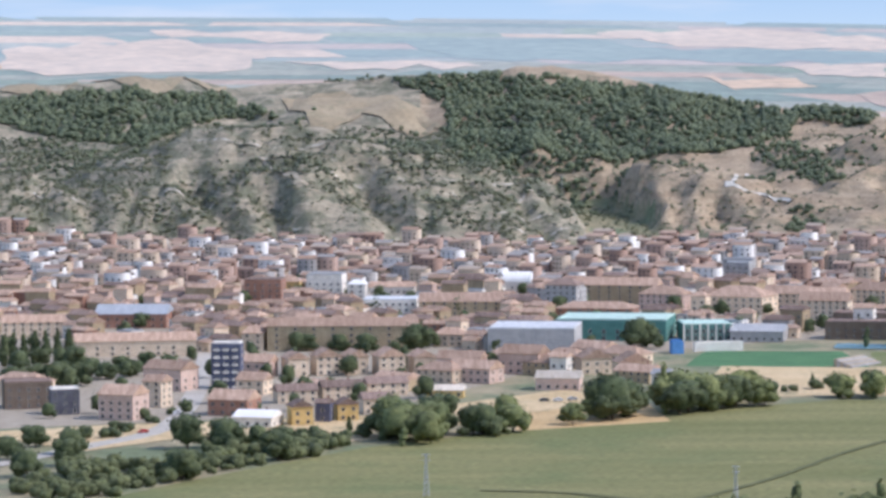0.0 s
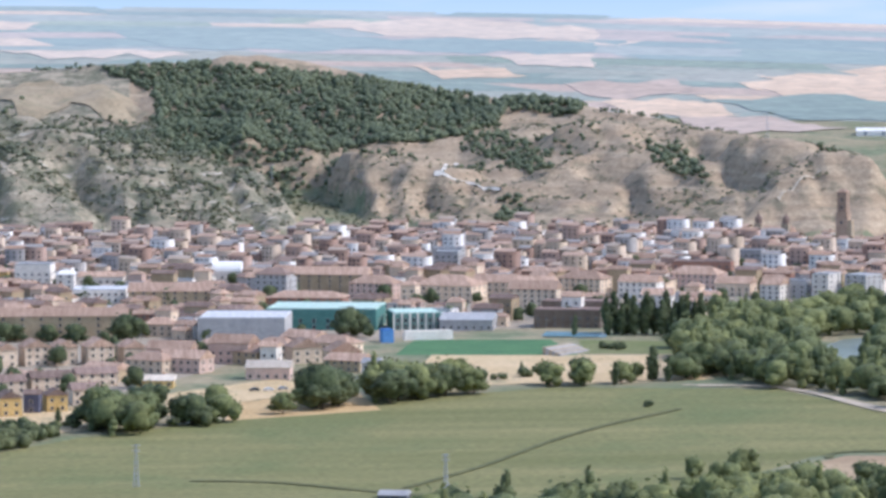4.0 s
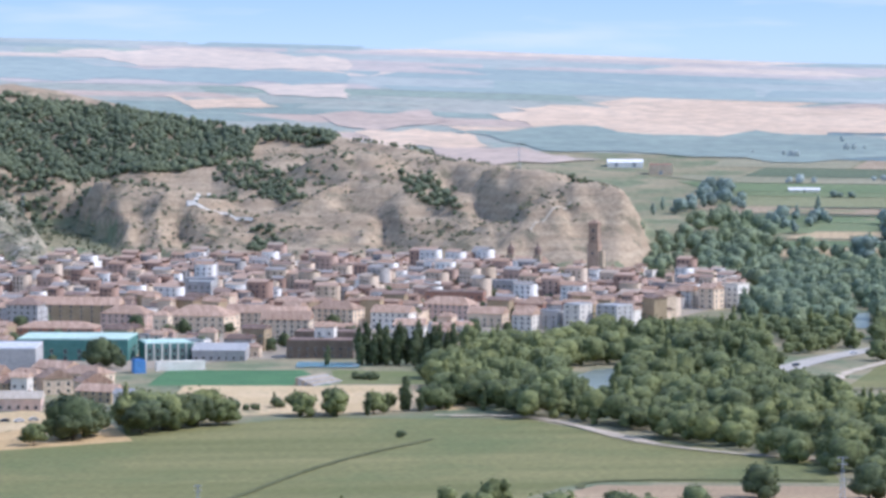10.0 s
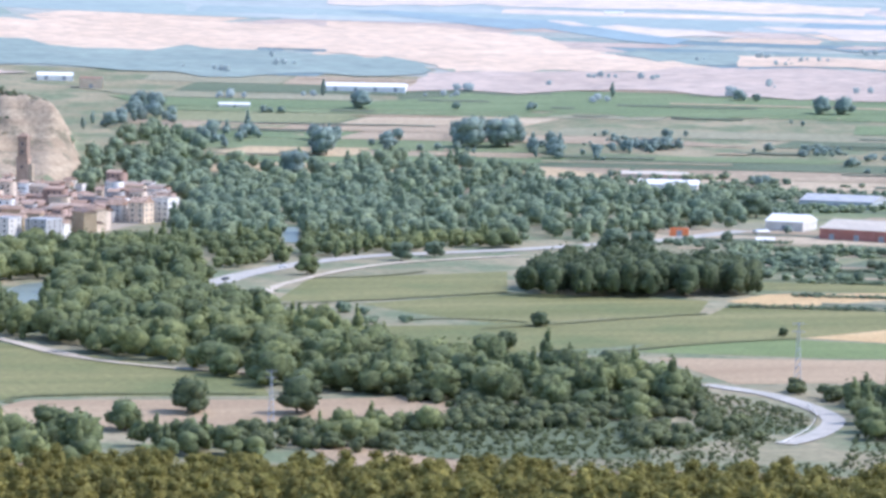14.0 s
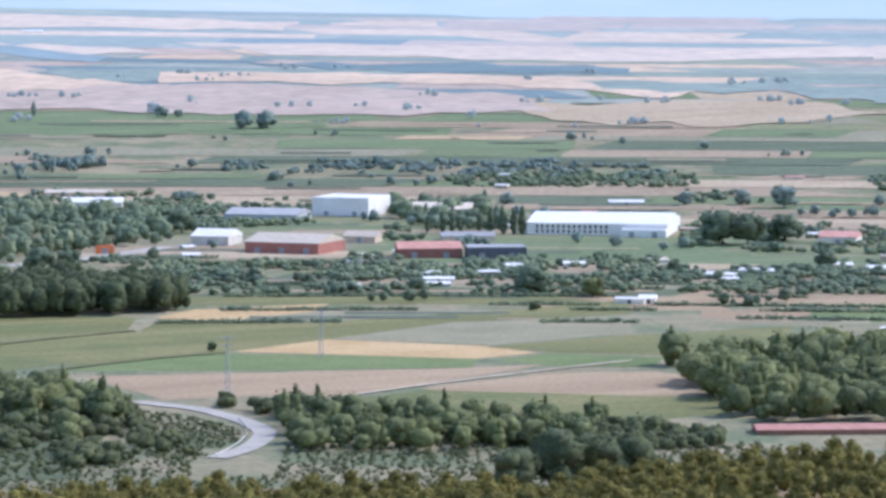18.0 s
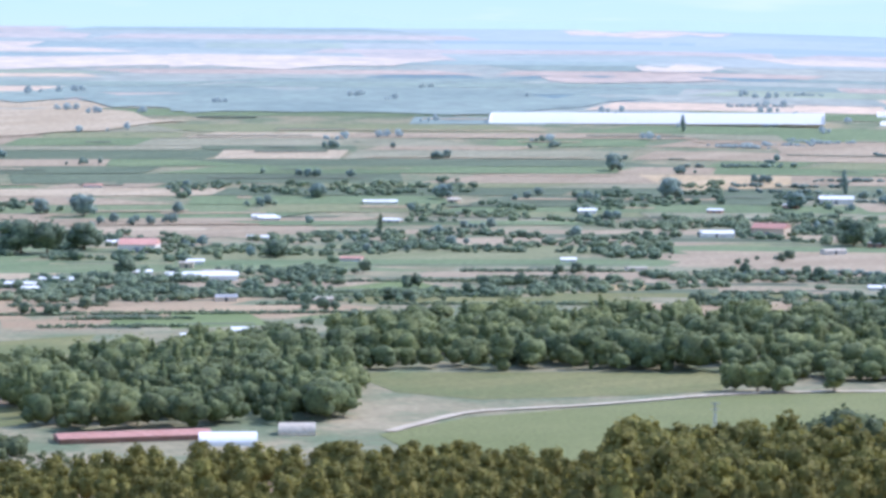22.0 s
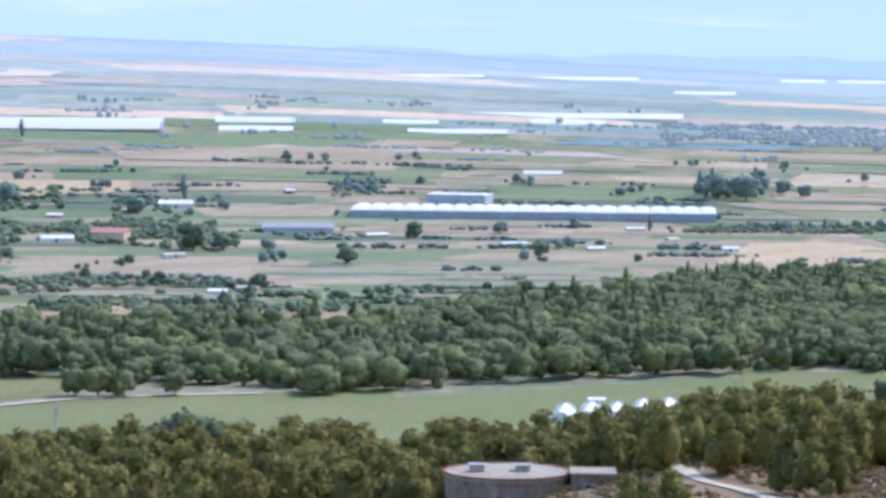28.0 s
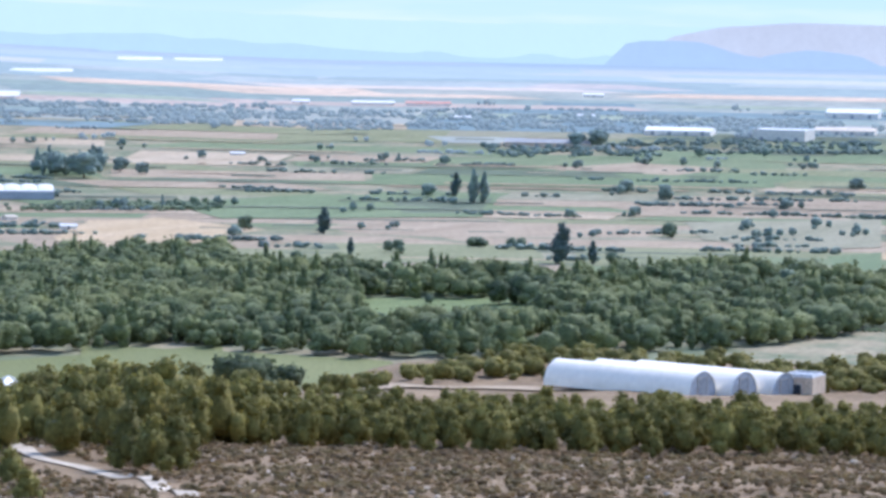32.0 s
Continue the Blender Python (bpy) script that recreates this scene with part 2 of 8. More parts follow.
for key, lo, hi in (("cream", (0.64, 0.50, 0.36), (0.76, 0.62, 0.46)), ("pink", (0.58, 0.42, 0.34), (0.68, 0.51, 0.42)), ("ochre", (0.38, 0.29, 0.18), (0.46, 0.36, 0.23)),
                    ("yellow", (0.62, 0.42, 0.16), (0.70, 0.50, 0.21)), ("white_wall", (0.70, 0.65, 0.57), (0.82, 0.77, 0.69)), ("brick", (0.30, 0.16, 0.11), (0.38, 0.21, 0.15)),
                    ("grey_wall", (0.36, 0.35, 0.34), (0.44, 0.43, 0.41)), ("brown_wall", (0.16, 0.12, 0.09), (0.22, 0.17, 0.13)), ("dark_wall", (0.10, 0.10, 0.12), (0.14, 0.14, 0.16)),
                    ("navy_wall", (0.09, 0.10, 0.15), (0.13, 0.14, 0.20)), ("green_wall", (0.09, 0.22, 0.19), (0.12, 0.27, 0.23)), ("teal_wall", (0.11, 0.23, 0.20), (0.15, 0.28, 0.245)),
                    ("blue_wall", (0.10, 0.26, 0.55), (0.14, 0.32, 0.62)), ("red_wall", (0.32, 0.14, 0.11), (0.40, 0.18, 0.145)), ("orange", (0.80, 0.24, 0.09), (0.88, 0.30, 0.13)),
                    ("stone", (0.34, 0.27, 0.19), (0.46, 0.37, 0.26)), ("tower_brick", (0.33, 0.23, 0.165), (0.42, 0.31, 0.23)), ("concrete", (0.40, 0.33, 0.245), (0.50, 0.42, 0.32)), ("town_ground", (0.34, 0.29, 0.215), (0.46, 0.395, 0.30))):
    M[key] = surface(key.replace("_", " ") + " render", lo, hi, 0.25, 2.0, rough=0.9, per_object=0.14)
for key, lo, hi in (("tile", (0.34, 0.225, 0.155), (0.50, 0.35, 0.255)), ("dark_roof", (0.20, 0.14, 0.11), (0.29, 0.21, 0.17)), ("grey_roof", (0.34, 0.34, 0.34), (0.44, 0.44, 0.43)),
                    ("pale_roof", (0.50, 0.51, 0.51), (0.62, 0.62, 0.61)), ("green_roof", (0.42, 0.56, 0.48), (0.52, 0.64, 0.56)), ("blue_roof", (0.34, 0.36, 0.38), (0.41, 0.43, 0.45)),
                    ("cream_roof", (0.56, 0.48, 0.38), (0.66, 0.58, 0.47)), ("salmon_roof", (0.56, 0.28, 0.22), (0.66, 0.36, 0.29))):
    M[key] = surface(key.replace("_", " ") + " covering", lo, hi, 0.2, 1.6, rough=0.85, stretch=(3, 0.4, 1, 0), per_object=0.22)
for key, lo, hi, ro in (("white_metal", (0.82, 0.79, 0.74), (0.88, 0.86, 0.81), 0.55), ("pale_metal", (0.42, 0.46, 0.48), (0.52, 0.55, 0.57), 0.5), ("white_plastic", (0.93, 0.90, 0.83), (0.97, 0.94, 0.87), 0.6)):
    M[key] = surface(key.replace("_", " ") + " sheet", lo, hi, 0.1, 0.8, rough=ro, mottle=0.25)
_m = M["white_plastic"].node_tree
_t = _m.nodes.new("ShaderNodeBsdfTranslucent")
_t.inputs[0].default_value = (0.96, 0.96, 0.94, 1)
_x = _m.nodes.new("ShaderNodeMixShader")
_x.inputs[0].default_value = 0.22
_m.links.new(_m.nodes["Principled BSDF"].outputs[0], _x.inputs[1])
_m.links.new(_t.outputs[0], _x.inputs[2])
_m.links.new(_x.outputs[0], _m.nodes["Material Output"].inputs[0])
M["tunnel_plastic"] = surface("aged white tunnel film", (0.88, 0.80, 0.66), (0.95, 0.87, 0.73), 0.1, 0.8, rough=0.6, mottle=0.2)
M["plastic_side"] = surface("grey-green greenhouse net", (0.36, 0.39, 0.43), (0.44, 0.47, 0.51), 0.1, 0.6)
M["frame"] = surface("painted window frame", (0.50, 0.46, 0.40), (0.60, 0.55, 0.48), 1.0, 3.0)
M["pane"] = surface("dark window glass", (0.035, 0.04, 0.05), (0.06, 0.07, 0.08), 0.5, 2.0, rough=0.12)
M["door"] = surface("sheet metal door", (0.28, 0.30, 0.32), (0.36, 0.38, 0.40), 0.5, 2.0, rough=0.6)
M["chalk_grey"] = surface("weathered pale marl", (0.42, 0.38, 0.30), (0.56, 0.51, 0.42), 0.08, 0.6, patch=((0.22, 0.21, 0.145), 0.09, 0.42, 0.55))
M["chalk"] = surface("bare white chalk", (0.66, 0.61, 0.52), (0.80, 0.75, 0.65), 0.3, 1.5)
for key, c in (("car_white", (0.75, 0.75, 0.74)), ("car_silver", (0.45, 0.46, 0.47)), ("car_dark", (0.06, 0.07, 0.09)), ("car_red", (0.45, 0.06, 0.05))):
    M[key] = surface(key.replace("_", " ") + " paint", tuple(0.9 * v for v in c), c, 1.0, 3.0, rough=0.3)
M["rubber"] = surface("black rubber", (0.02, 0.02, 0.02), (0.035, 0.035, 0.035), 2.0, 8.0)
# base darker than the roof's concrete: paints the drum's shaded face
M["tank_wall"] = surface("stained concrete with shade darkening", (0.25, 0.19, 0.145), (0.36, 0.285, 0.22), 0.2, 1.4, patch=((0.17, 0.135, 0.11), 0.3, 0.5, 0.66), stretch=(2, 2, 0.3, 0))
M["rust"] = surface("rusty steel", (0.26, 0.10, 0.06), (0.36, 0.16, 0.10), 1.0, 5.0)
M["steel"] = surface("galvanised steel", (0.40, 0.41, 0.42), (0.52, 0.53, 0.54), 1.0, 5.0, rough=0.5, metal=0.6)


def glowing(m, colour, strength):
    """Haze painted as glow on the farthest plain, trees and ranges, backdrop only."""
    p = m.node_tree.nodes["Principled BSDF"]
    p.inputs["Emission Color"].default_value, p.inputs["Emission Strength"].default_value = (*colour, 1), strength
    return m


# haze colour that the far materials give off themselves
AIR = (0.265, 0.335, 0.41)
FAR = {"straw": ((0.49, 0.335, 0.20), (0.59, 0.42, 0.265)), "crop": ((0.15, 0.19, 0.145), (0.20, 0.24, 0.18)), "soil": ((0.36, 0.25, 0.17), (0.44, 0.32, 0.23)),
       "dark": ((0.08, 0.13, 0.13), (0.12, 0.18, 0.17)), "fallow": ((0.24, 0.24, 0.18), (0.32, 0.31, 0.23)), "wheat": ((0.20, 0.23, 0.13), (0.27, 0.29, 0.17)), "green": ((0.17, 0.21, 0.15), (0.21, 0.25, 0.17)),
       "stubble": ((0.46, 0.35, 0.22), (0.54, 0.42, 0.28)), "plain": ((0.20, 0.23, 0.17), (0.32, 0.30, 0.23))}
# each farther tier has more haze painted into its colour and glow
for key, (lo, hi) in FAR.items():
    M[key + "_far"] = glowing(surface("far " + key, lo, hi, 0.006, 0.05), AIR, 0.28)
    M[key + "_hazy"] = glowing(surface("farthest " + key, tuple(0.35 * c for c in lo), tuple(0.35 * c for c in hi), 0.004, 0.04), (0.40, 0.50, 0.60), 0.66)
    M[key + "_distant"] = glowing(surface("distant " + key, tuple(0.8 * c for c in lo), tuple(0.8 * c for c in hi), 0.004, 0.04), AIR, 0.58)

# mid-distance crops: colours greyed to paint in some haze
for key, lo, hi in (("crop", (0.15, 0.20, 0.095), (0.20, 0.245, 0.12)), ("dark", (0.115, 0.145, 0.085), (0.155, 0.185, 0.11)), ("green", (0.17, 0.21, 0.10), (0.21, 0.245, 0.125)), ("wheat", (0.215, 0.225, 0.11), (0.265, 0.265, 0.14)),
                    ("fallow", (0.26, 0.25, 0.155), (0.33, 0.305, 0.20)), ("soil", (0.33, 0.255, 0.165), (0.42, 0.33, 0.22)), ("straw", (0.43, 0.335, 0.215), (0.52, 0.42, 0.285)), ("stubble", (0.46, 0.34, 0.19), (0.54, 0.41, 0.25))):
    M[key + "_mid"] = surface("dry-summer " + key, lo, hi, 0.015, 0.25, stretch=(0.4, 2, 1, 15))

# farthest trees: haze in both the leaf colour and a glow
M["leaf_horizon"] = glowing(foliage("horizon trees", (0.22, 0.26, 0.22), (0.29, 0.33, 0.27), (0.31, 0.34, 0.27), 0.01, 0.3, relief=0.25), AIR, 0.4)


# ---- plan: a polar survey from the eye, degrees to the right of the first view and metres ----
def at(az, d):
    return d * math.sin(radians(az)), d * math.cos(radians(az))


def lattice(x, y, seed):
    """Smooth value noise on a unit lattice, 0 to 1."""
    xi, yi = np.floor(x).astype(np.int64), np.floor(y).astype(np.int64)
    fx, fy = x - xi, y - yi
    fx, fy = fx * fx * (3 - 2 * fx), fy * fy * (3 - 2 * fy)

    def h(i, j):
        k = (i * 374761393 + j * 668265263 + seed * 974711) & 0x7FFFFFFF
        k = ((k ^ (k >> 13)) * 1274126177) & 0x7FFFFFFF
        return ((k ^ (k >> 16)) & 0xFFFF) / 65535.0
    return (h(xi, yi) * (1 - fx) + h(xi + 1, yi) * fx) * (1 - fy) + (h(xi, yi + 1) * (1 - fx) + h(xi + 1, yi + 1) * fx) * fy


def smooth(a, b, v):
    u = np.clip((v - a) / (b - a), 0, 1)
    return u * u * (3 - 2 * u)


CREST = ([-16, -7.4, -5.2, -4.4, -3.6, -2.4, -0.8, 0.9, 1.2, 1.8, 2.6, 3.4, 4, 5.1, 5.9, 7.3, 9.2, 11.1, 11.9, 13],
         [-0.9, -0.77, -0.62, -0.62, -0.79, -0.74, -0.64, -0.58, -0.47, -0.44, -0.57, -0.77, -0.91, -1.1, -1.22, -1.37, -1.75, -2.02, -2.2, -2.6])
FORE_D = [0, 15, 60, 300, 430, 520, 640, 720, 950, 1100]
FORE = {-20: [148.3, 146, 136, 97, 76, 60, 45, 32, 0, 0], 1.5: [148.3, 146, 136, 97, 76, 60, 45, 32, 0, 0], 4.5: [148.3, 146, 136, 97, 79, 67, 53, 44, 0, 0],
        9: [148.3, 146, 136, 97, 80, 68, 54, 45, 0, 0], 30: [148.3, 146, 136, 97, 80, 68, 54, 45, 0, 0],
        35: [148.3, 146, 136, 101, 82, 76, 62, 50, 3, 0], 52: [148.3, 146, 136, 101.2, 83.8, 77, 62, 50, 3, 0],
        55.5: [148.3, 146, 136, 104.6, 92, 84, 70, 58, 6, 0], 58.5: [148.3, 146, 136, 104.6, 92.4, 84.5, 72, 58, 6, 0], 62: [148.3, 146, 136, 104.6, 92.6, 85, 77, 73, 10, 0], 90: [148.3, 146, 136, 104.6, 92.6, 85, 77, 74, 10, 0]}


# ridges of the town's hill: degrees, metres away, metres high
SPURS = [(0.50, (-5.1, 2590, 69), (-4.15, 2570, 85), (-2.72, 2560, 86), (-1.39, 2560, 79), (0.62, 2550, 56), (2.14, 2520, 34), (3.1, 2470, 4)),
         (0.50, (-16, 2560, 70), (-8.87, 2520, 61), (-6.52, 2500, 50), (-5.3, 2470, 39), (-4.93, 2430, 18)),
         (0.62, (-3.68, 2490, 43), (-2.16, 2470, 39), (-1.4, 2450, 24), (-0.45, 2410, 2)),
         (0.62, (-5.11, 2470, 39), (-4.35, 2450, 31), (-3.79, 2415, 6)),
         (0.62, (0.9, 2490, 44), (0.04, 2450, 23), (-0.83, 2410, 2)),
         (0.62, (3.3, 2620, 57), (4.07, 2580, 54), (5.03, 2560, 47), (5.98, 2520, 30), (6.75, 2480, 21), (7.22, 2440, 13)),
         (0.80, (3.75, 2570, 47), (3.70, 2490, 25), (4.2, 2430, 8)),
         (0.45, (7.42, 2680, 76), (7.89, 2600, 63), (8.85, 2520, 44), (9.71, 2450, 29), (9.99, 2390, 16)),
         (0.75, (10.09, 2520, 70), (11.23, 2470, 62), (11.8, 2450, 60), (12.13, 2430, 48), (12.5, 2400, 20)),
         (0.55, (11.13, 2460, 59), (10.56, 2430, 48), (10.18, 2390, 30)),
         (0.70, (0.85, 2620, 55), (1.42, 2640, 67), (2.0, 2660, 66))]
LEGS = np.array([(*at(a0, d0), z0, *at(a1, d1), z1, k) for k, *line in SPURS for (a0, d0, z0), (a1, d1, z1) in zip(line, line[1:])])


# water-cut gullies: depth, half width, then degrees and metres away
GULLIES = [(50, 40, (1.9, 2636), (2.43, 2624), (2.9, 2548), (3.19, 2470), (3.47, 2422)),
           (16, 20, (3.62, 2578), (3.19, 2558), (3.0, 2542)),
           (13, 18, (-4.35, 2498), (-3.97, 2444), (-3.69, 2404)),
           (15, 20, (-2.92, 2470), (-2.74, 2438), (-2.55, 2394)),
           (16, 22, (-1.3, 2502), (-0.82, 2448), (-0.26, 2392)),
           (11, 16, (3.86, 2548), (4.04, 2496), (4.0, 2414)),
           (11, 15, (4.52, 2530), (4.8, 2466), (4.9, 2414)),
           (12, 18, (7.61, 2558), (7.89, 2512), (8.18, 2416)),
           (9, 14, (9.04, 2658), (9.71, 2494), (10.09, 2412)),
           (10, 16, (0.9, 2484), (1.47, 2444), (2.04, 2398)),
           (9, 14, (-6.34, 2504), (-5.97, 2436), (-5.79, 2400))]
CUTS = np.array([(*at(*p0), *at(*p1), dep, wid) for dep, wid, *line in GULLIES for p0, p1 in zip(line, line[1:])])


def town_hill(x, y, d, az):
    """A ramp to the crest, worn spurs in front of it, a ravine between them and a rock face at its end."""
    dc = np.interp(az, [-16, 3, 8, 12], [2950, 2950, 2760, 2480])
    db = np.interp(az, [-16, 3, 8, 12, 13], [2390, 2390, 2360, 2290, 2290])
    zc = 150 + dc * np.tan(np.radians(np.interp(az, *CREST)))
    u = np.clip((d - db) / (dc - db), 0, 1)
    ridge = 1 - np.abs(2 * lattice(x / 90, y / 150, 3) - 1)
    ridge2 = 1 - np.abs(2 * lattice(x / 38, y / 60, 5) - 1)
    body = u ** 1.12 + (0.13 * (0.5 - ridge) + 0.10 * (0.5 - ridge2)) * np.sin(np.pi * np.clip(u, 0, 1)) ** 0.7
    ravine = np.exp(-((az - 3.0 + 2.4 * (u - 0.2)) / 0.42) ** 2) * np.sin(np.pi * np.clip(u * 1.45, 0, 1))
    ramp_z = zc * (body - 0.34 * ravine)
    wx = (x + 26 * (lattice(x / 55, y / 55, 21) - 0.5) + 12 * (lattice(x / 20, y / 20, 22) - 0.5))[None]
    wy = (y + 26 * (lattice(x / 55, y / 55, 23) - 0.5) + 12 * (lattice(x / 20, y / 20, 24) - 0.5))[None]
    ax, ay, az0, bx_, by_, bz0, k = (LEGS[:, i:i + 1] for i in range(7))
    ux, uy = bx_ - ax, by_ - ay
    f = np.clip(((wx - ax) * ux + (wy - ay) * uy) / (ux * ux + uy * uy), 0, 1)
    off = np.sqrt((wx - ax - f * ux) ** 2 + (wy - ay - f * uy) ** 2 + 144) - 12
    spur = np.max(az0 + f * (bz0 - az0) - k * off, axis=0)
    gully = np.abs(2 * lattice(x / 24, y / 70, 26) - 1)
    spur = spur - 5.0 * (1 - gully) ** 3 * smooth(4, 22, spur)
    top = 0.5 * (ramp_z + spur + np.sqrt((ramp_z - spur) ** 2 + 30))
    ax, ay, bx_, by_, dep, wid = (CUTS[:, i:i + 1] for i in range(6))
    ux, uy = bx_ - ax, by_ - ay
    f = np.clip(((wx - ax) * ux + (wy - ay) * uy) / (ux * ux + uy * uy), 0, 1)
    off = np.sqrt((wx - ax - f * ux) ** 2 + (wy - ay - f * uy) ** 2)
    cut = np.max(dep * np.clip(1 - off / wid, 0, 1), axis=0)
    top = top - np.minimum(cut, np.maximum(top - 1, 0))
    back = 1 - smooth(0, 700, d - dc)
    nose = 1 - smooth(12.0, 12.75, az + 0.25 * (lattice(y / 25, x / 25, 8) - 0.5))
    sideways = smooth(-40, -14, az)
    fade = smooth(0, 0.1, u)
    hill = top * back * nose * sideways * smooth(-0.02, 0.03, (d - db) / 600) + (1.6 * (lattice(x / 14, y / 14, 9) - 0.5) + 4.0 * (lattice(x / 30, y / 24, 10) - 0.5)) * fade * nose
    hill = hill + (1.35 * np.sin(hill * 0.62 + 3 * lattice(x / 60, y / 60, 12)) * smooth(0.03, 0.2, u) * (1 - smooth(0.45, 0.6, u))) * back * nose      # worn terraces
    hill = hill + (2.6 * (lattice(x / 9, y / 9, 31) - 0.5) + 5.0 * (np.abs(lattice(x / 22, y / 22, 32) - 0.5) - 0.25)) * smooth(8, 10.5, az) * fade * nose      # rougher rock
    return np.where(d > db, hill, 0)


def height(x, y):
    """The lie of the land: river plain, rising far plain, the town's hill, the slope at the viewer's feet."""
    x, y = np.asarray(x, float), np.asarray(y, float)
    d = np.hypot(x, y)
    az = np.degrees(np.arctan2(x, y))
    e = np.interp(az, [-10, 0, 7, 15, 30, 44, 48, 51, 55, 60, 75], [0.42, 0.32, 0.17, -0.12, -0.36, -0.46, -0.58, -0.72, -0.92, -1.12, -1.15])
    far = np.maximum(0, d - 2400) * (150 + 4750 * np.tan(np.radians(e))) / 2350
    near_hill = (az < 14) & (az > -45) & (d > 2250)
    valley = far
    if np.any(near_hill):
        valley = np.maximum(far, np.where(near_hill, town_hill(x, y, d, az), 0))
    keys = sorted(FORE)
    prof = np.array([np.interp(d, FORE_D, FORE[k]) for k in keys])
    pos = np.interp(np.clip(az, -20, 90), keys, np.arange(len(keys)))
    i = np.clip(np.floor(pos).astype(int), 0, len(keys) - 2)
    f = pos - i
    take = np.take_along_axis
    fore = take(prof, i[None], 0)[0] * (1 - f) + take(prof, i[None] + 1, 0)[0] * f if x.ndim == 1 else None
    fore = fore + 1.2 * (lattice(x / 12, y / 12, 11) - 0.5) * smooth(150, 250, d) * smooth(0, 30, fore)
    side = (az - 52.5) * 0.01745 * d
    fore = fore + 2.5 * np.exp(-(side ** 2 + (d - 400) ** 2) / 900)      # the bank on which the water tank stands
    return np.maximum(valley, fore)


def ground_z(x, y):
    return float(height(np.array([x]), np.array([y]))[0])


def mesh_object(name, verts, faces, mats, parent=None, smooth_faces=False, mat_index=None):
    me = bpy.data.meshes.new(name)
    verts = np.asarray(verts, np.float32)
    faces = np.asarray(faces, np.int32)
    k = faces.shape[1]
    me.vertices.add(len(verts))
    me.vertices.foreach_set("co", verts.ravel())
    me.loops.add(faces.size)
    me.loops.foreach_set("vertex_index", faces.ravel())
    me.polygons.add(len(faces))
    me.polygons.foreach_set("loop_start", np.arange(0, faces.size, k, dtype=np.int32))
    me.polygons.foreach_set("loop_total", np.full(len(faces), k, np.int32))
    if mat_index is not None:
        me.polygons.foreach_set("material_index", np.asarray(mat_index, np.int32))
    if smooth_faces:
        me.polygons.foreach_set("use_smooth", np.ones(len(faces), bool))
    me.update()
    me.validate()
    for m in mats:
        me.materials.append(m)
    ob = new(name, me)
    ob.parent = parent
    return ob


# ground: one sheet, fine where it is looked over, coarse behind
azs = np.concatenate([np.arange(-180, -12, 4.0), np.arange(-12, 15, 0.09), np.arange(15, 76, 0.2), np.arange(76, 180.1, 4.0)])
ds = np.concatenate([[0.0, 5, 15, 35, 60, 100, 150, 200, 250], np.arange(290, 760, 6.0), np.arange(760, 1100, 20), np.arange(1100, 2280, 40), np.arange(2280, 3000, 7.0), np.arange(3000, 4760, 50), [4750]])
aa, dd = np.meshgrid(np.radians(azs), ds)
gx, gy = (dd * np.sin(aa)).ravel(), (dd * np.cos(aa)).ravel()
gz = height(gx, gy)
nr, nc = len(ds), len(azs)
ii = (np.arange(nr - 1)[:, None] * nc + np.arange(nc - 1)[None]).ravel()
gf = np.stack([ii, ii + 1, ii + nc + 1, ii + nc], 1)
fd, fa = dd.ravel()[ii], np.degrees(aa.ravel()[ii])
# ground tiers by distance, with painted haze beyond 3250 m
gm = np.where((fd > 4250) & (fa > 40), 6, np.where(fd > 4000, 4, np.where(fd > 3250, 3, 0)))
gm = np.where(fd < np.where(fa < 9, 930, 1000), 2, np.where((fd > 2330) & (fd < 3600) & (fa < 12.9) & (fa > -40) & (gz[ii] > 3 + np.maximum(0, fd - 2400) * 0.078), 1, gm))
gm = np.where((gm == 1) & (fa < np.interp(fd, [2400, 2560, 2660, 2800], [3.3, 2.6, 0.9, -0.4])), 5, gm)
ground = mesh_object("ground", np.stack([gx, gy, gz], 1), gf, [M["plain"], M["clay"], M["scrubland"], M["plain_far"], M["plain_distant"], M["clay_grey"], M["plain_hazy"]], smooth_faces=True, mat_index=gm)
tagged(ground, "irrigated river plain, dry clay hills and scrubland slope", "ground", kind="structure")


# ---- fields, roads, water ----
def patch_mesh(name, pts, mat, lift, label, category, kind="structure"):
    far = max(d for _, d in pts)
    if far > 2900:            # far edges wander a little
        out = []
        for (a0, d0), (a1, d1) in zip(pts, pts[1:] + pts[:1]):
            for k in range(6):
                u = k / 6
                a, d = a0 + (a1 - a0) * u, d0 + (d1 - d0) * u
                w = 4 * u * (1 - u)
                n1, n2 = lattice(np.array([a * 3.1, a * 2.3]), np.array([d / 45, d / 60]), 17)
                out.append((a + 0.22 * w * (n1 - 0.5), d * (1 + 0.035 * w * (n2 - 0.5))))
        pts = out
    xy = [at(*p) for p in pts]
    bm = bmesh.new()
    f = bm.faces.new([bm.verts.new((x, y, 0)) for x, y in xy])
    bmesh.ops.triangulate(bm, faces=[f])
    if far > 2300:
        bmesh.ops.subdivide_edges(bm, edges=bm.edges[:], cuts=5 if far < 2900 else 3, use_grid_fill=True)
    for v in bm.verts:
        v.co.z = ground_z(v.co.x, v.co.y) + lift
    bmesh.ops.recalc_face_normals(bm, faces=bm.faces)
    if sum(f.normal.z for f in bm.faces) < 0:
        bmesh.ops.reverse_faces(bm, faces=bm.faces)
    me = bpy.data.meshes.new(name)
    bm.to_mesh(me)
    bm.free()
    me.materials.append(mat)
    return tagged(new(name, me), label, category, kind=kind)


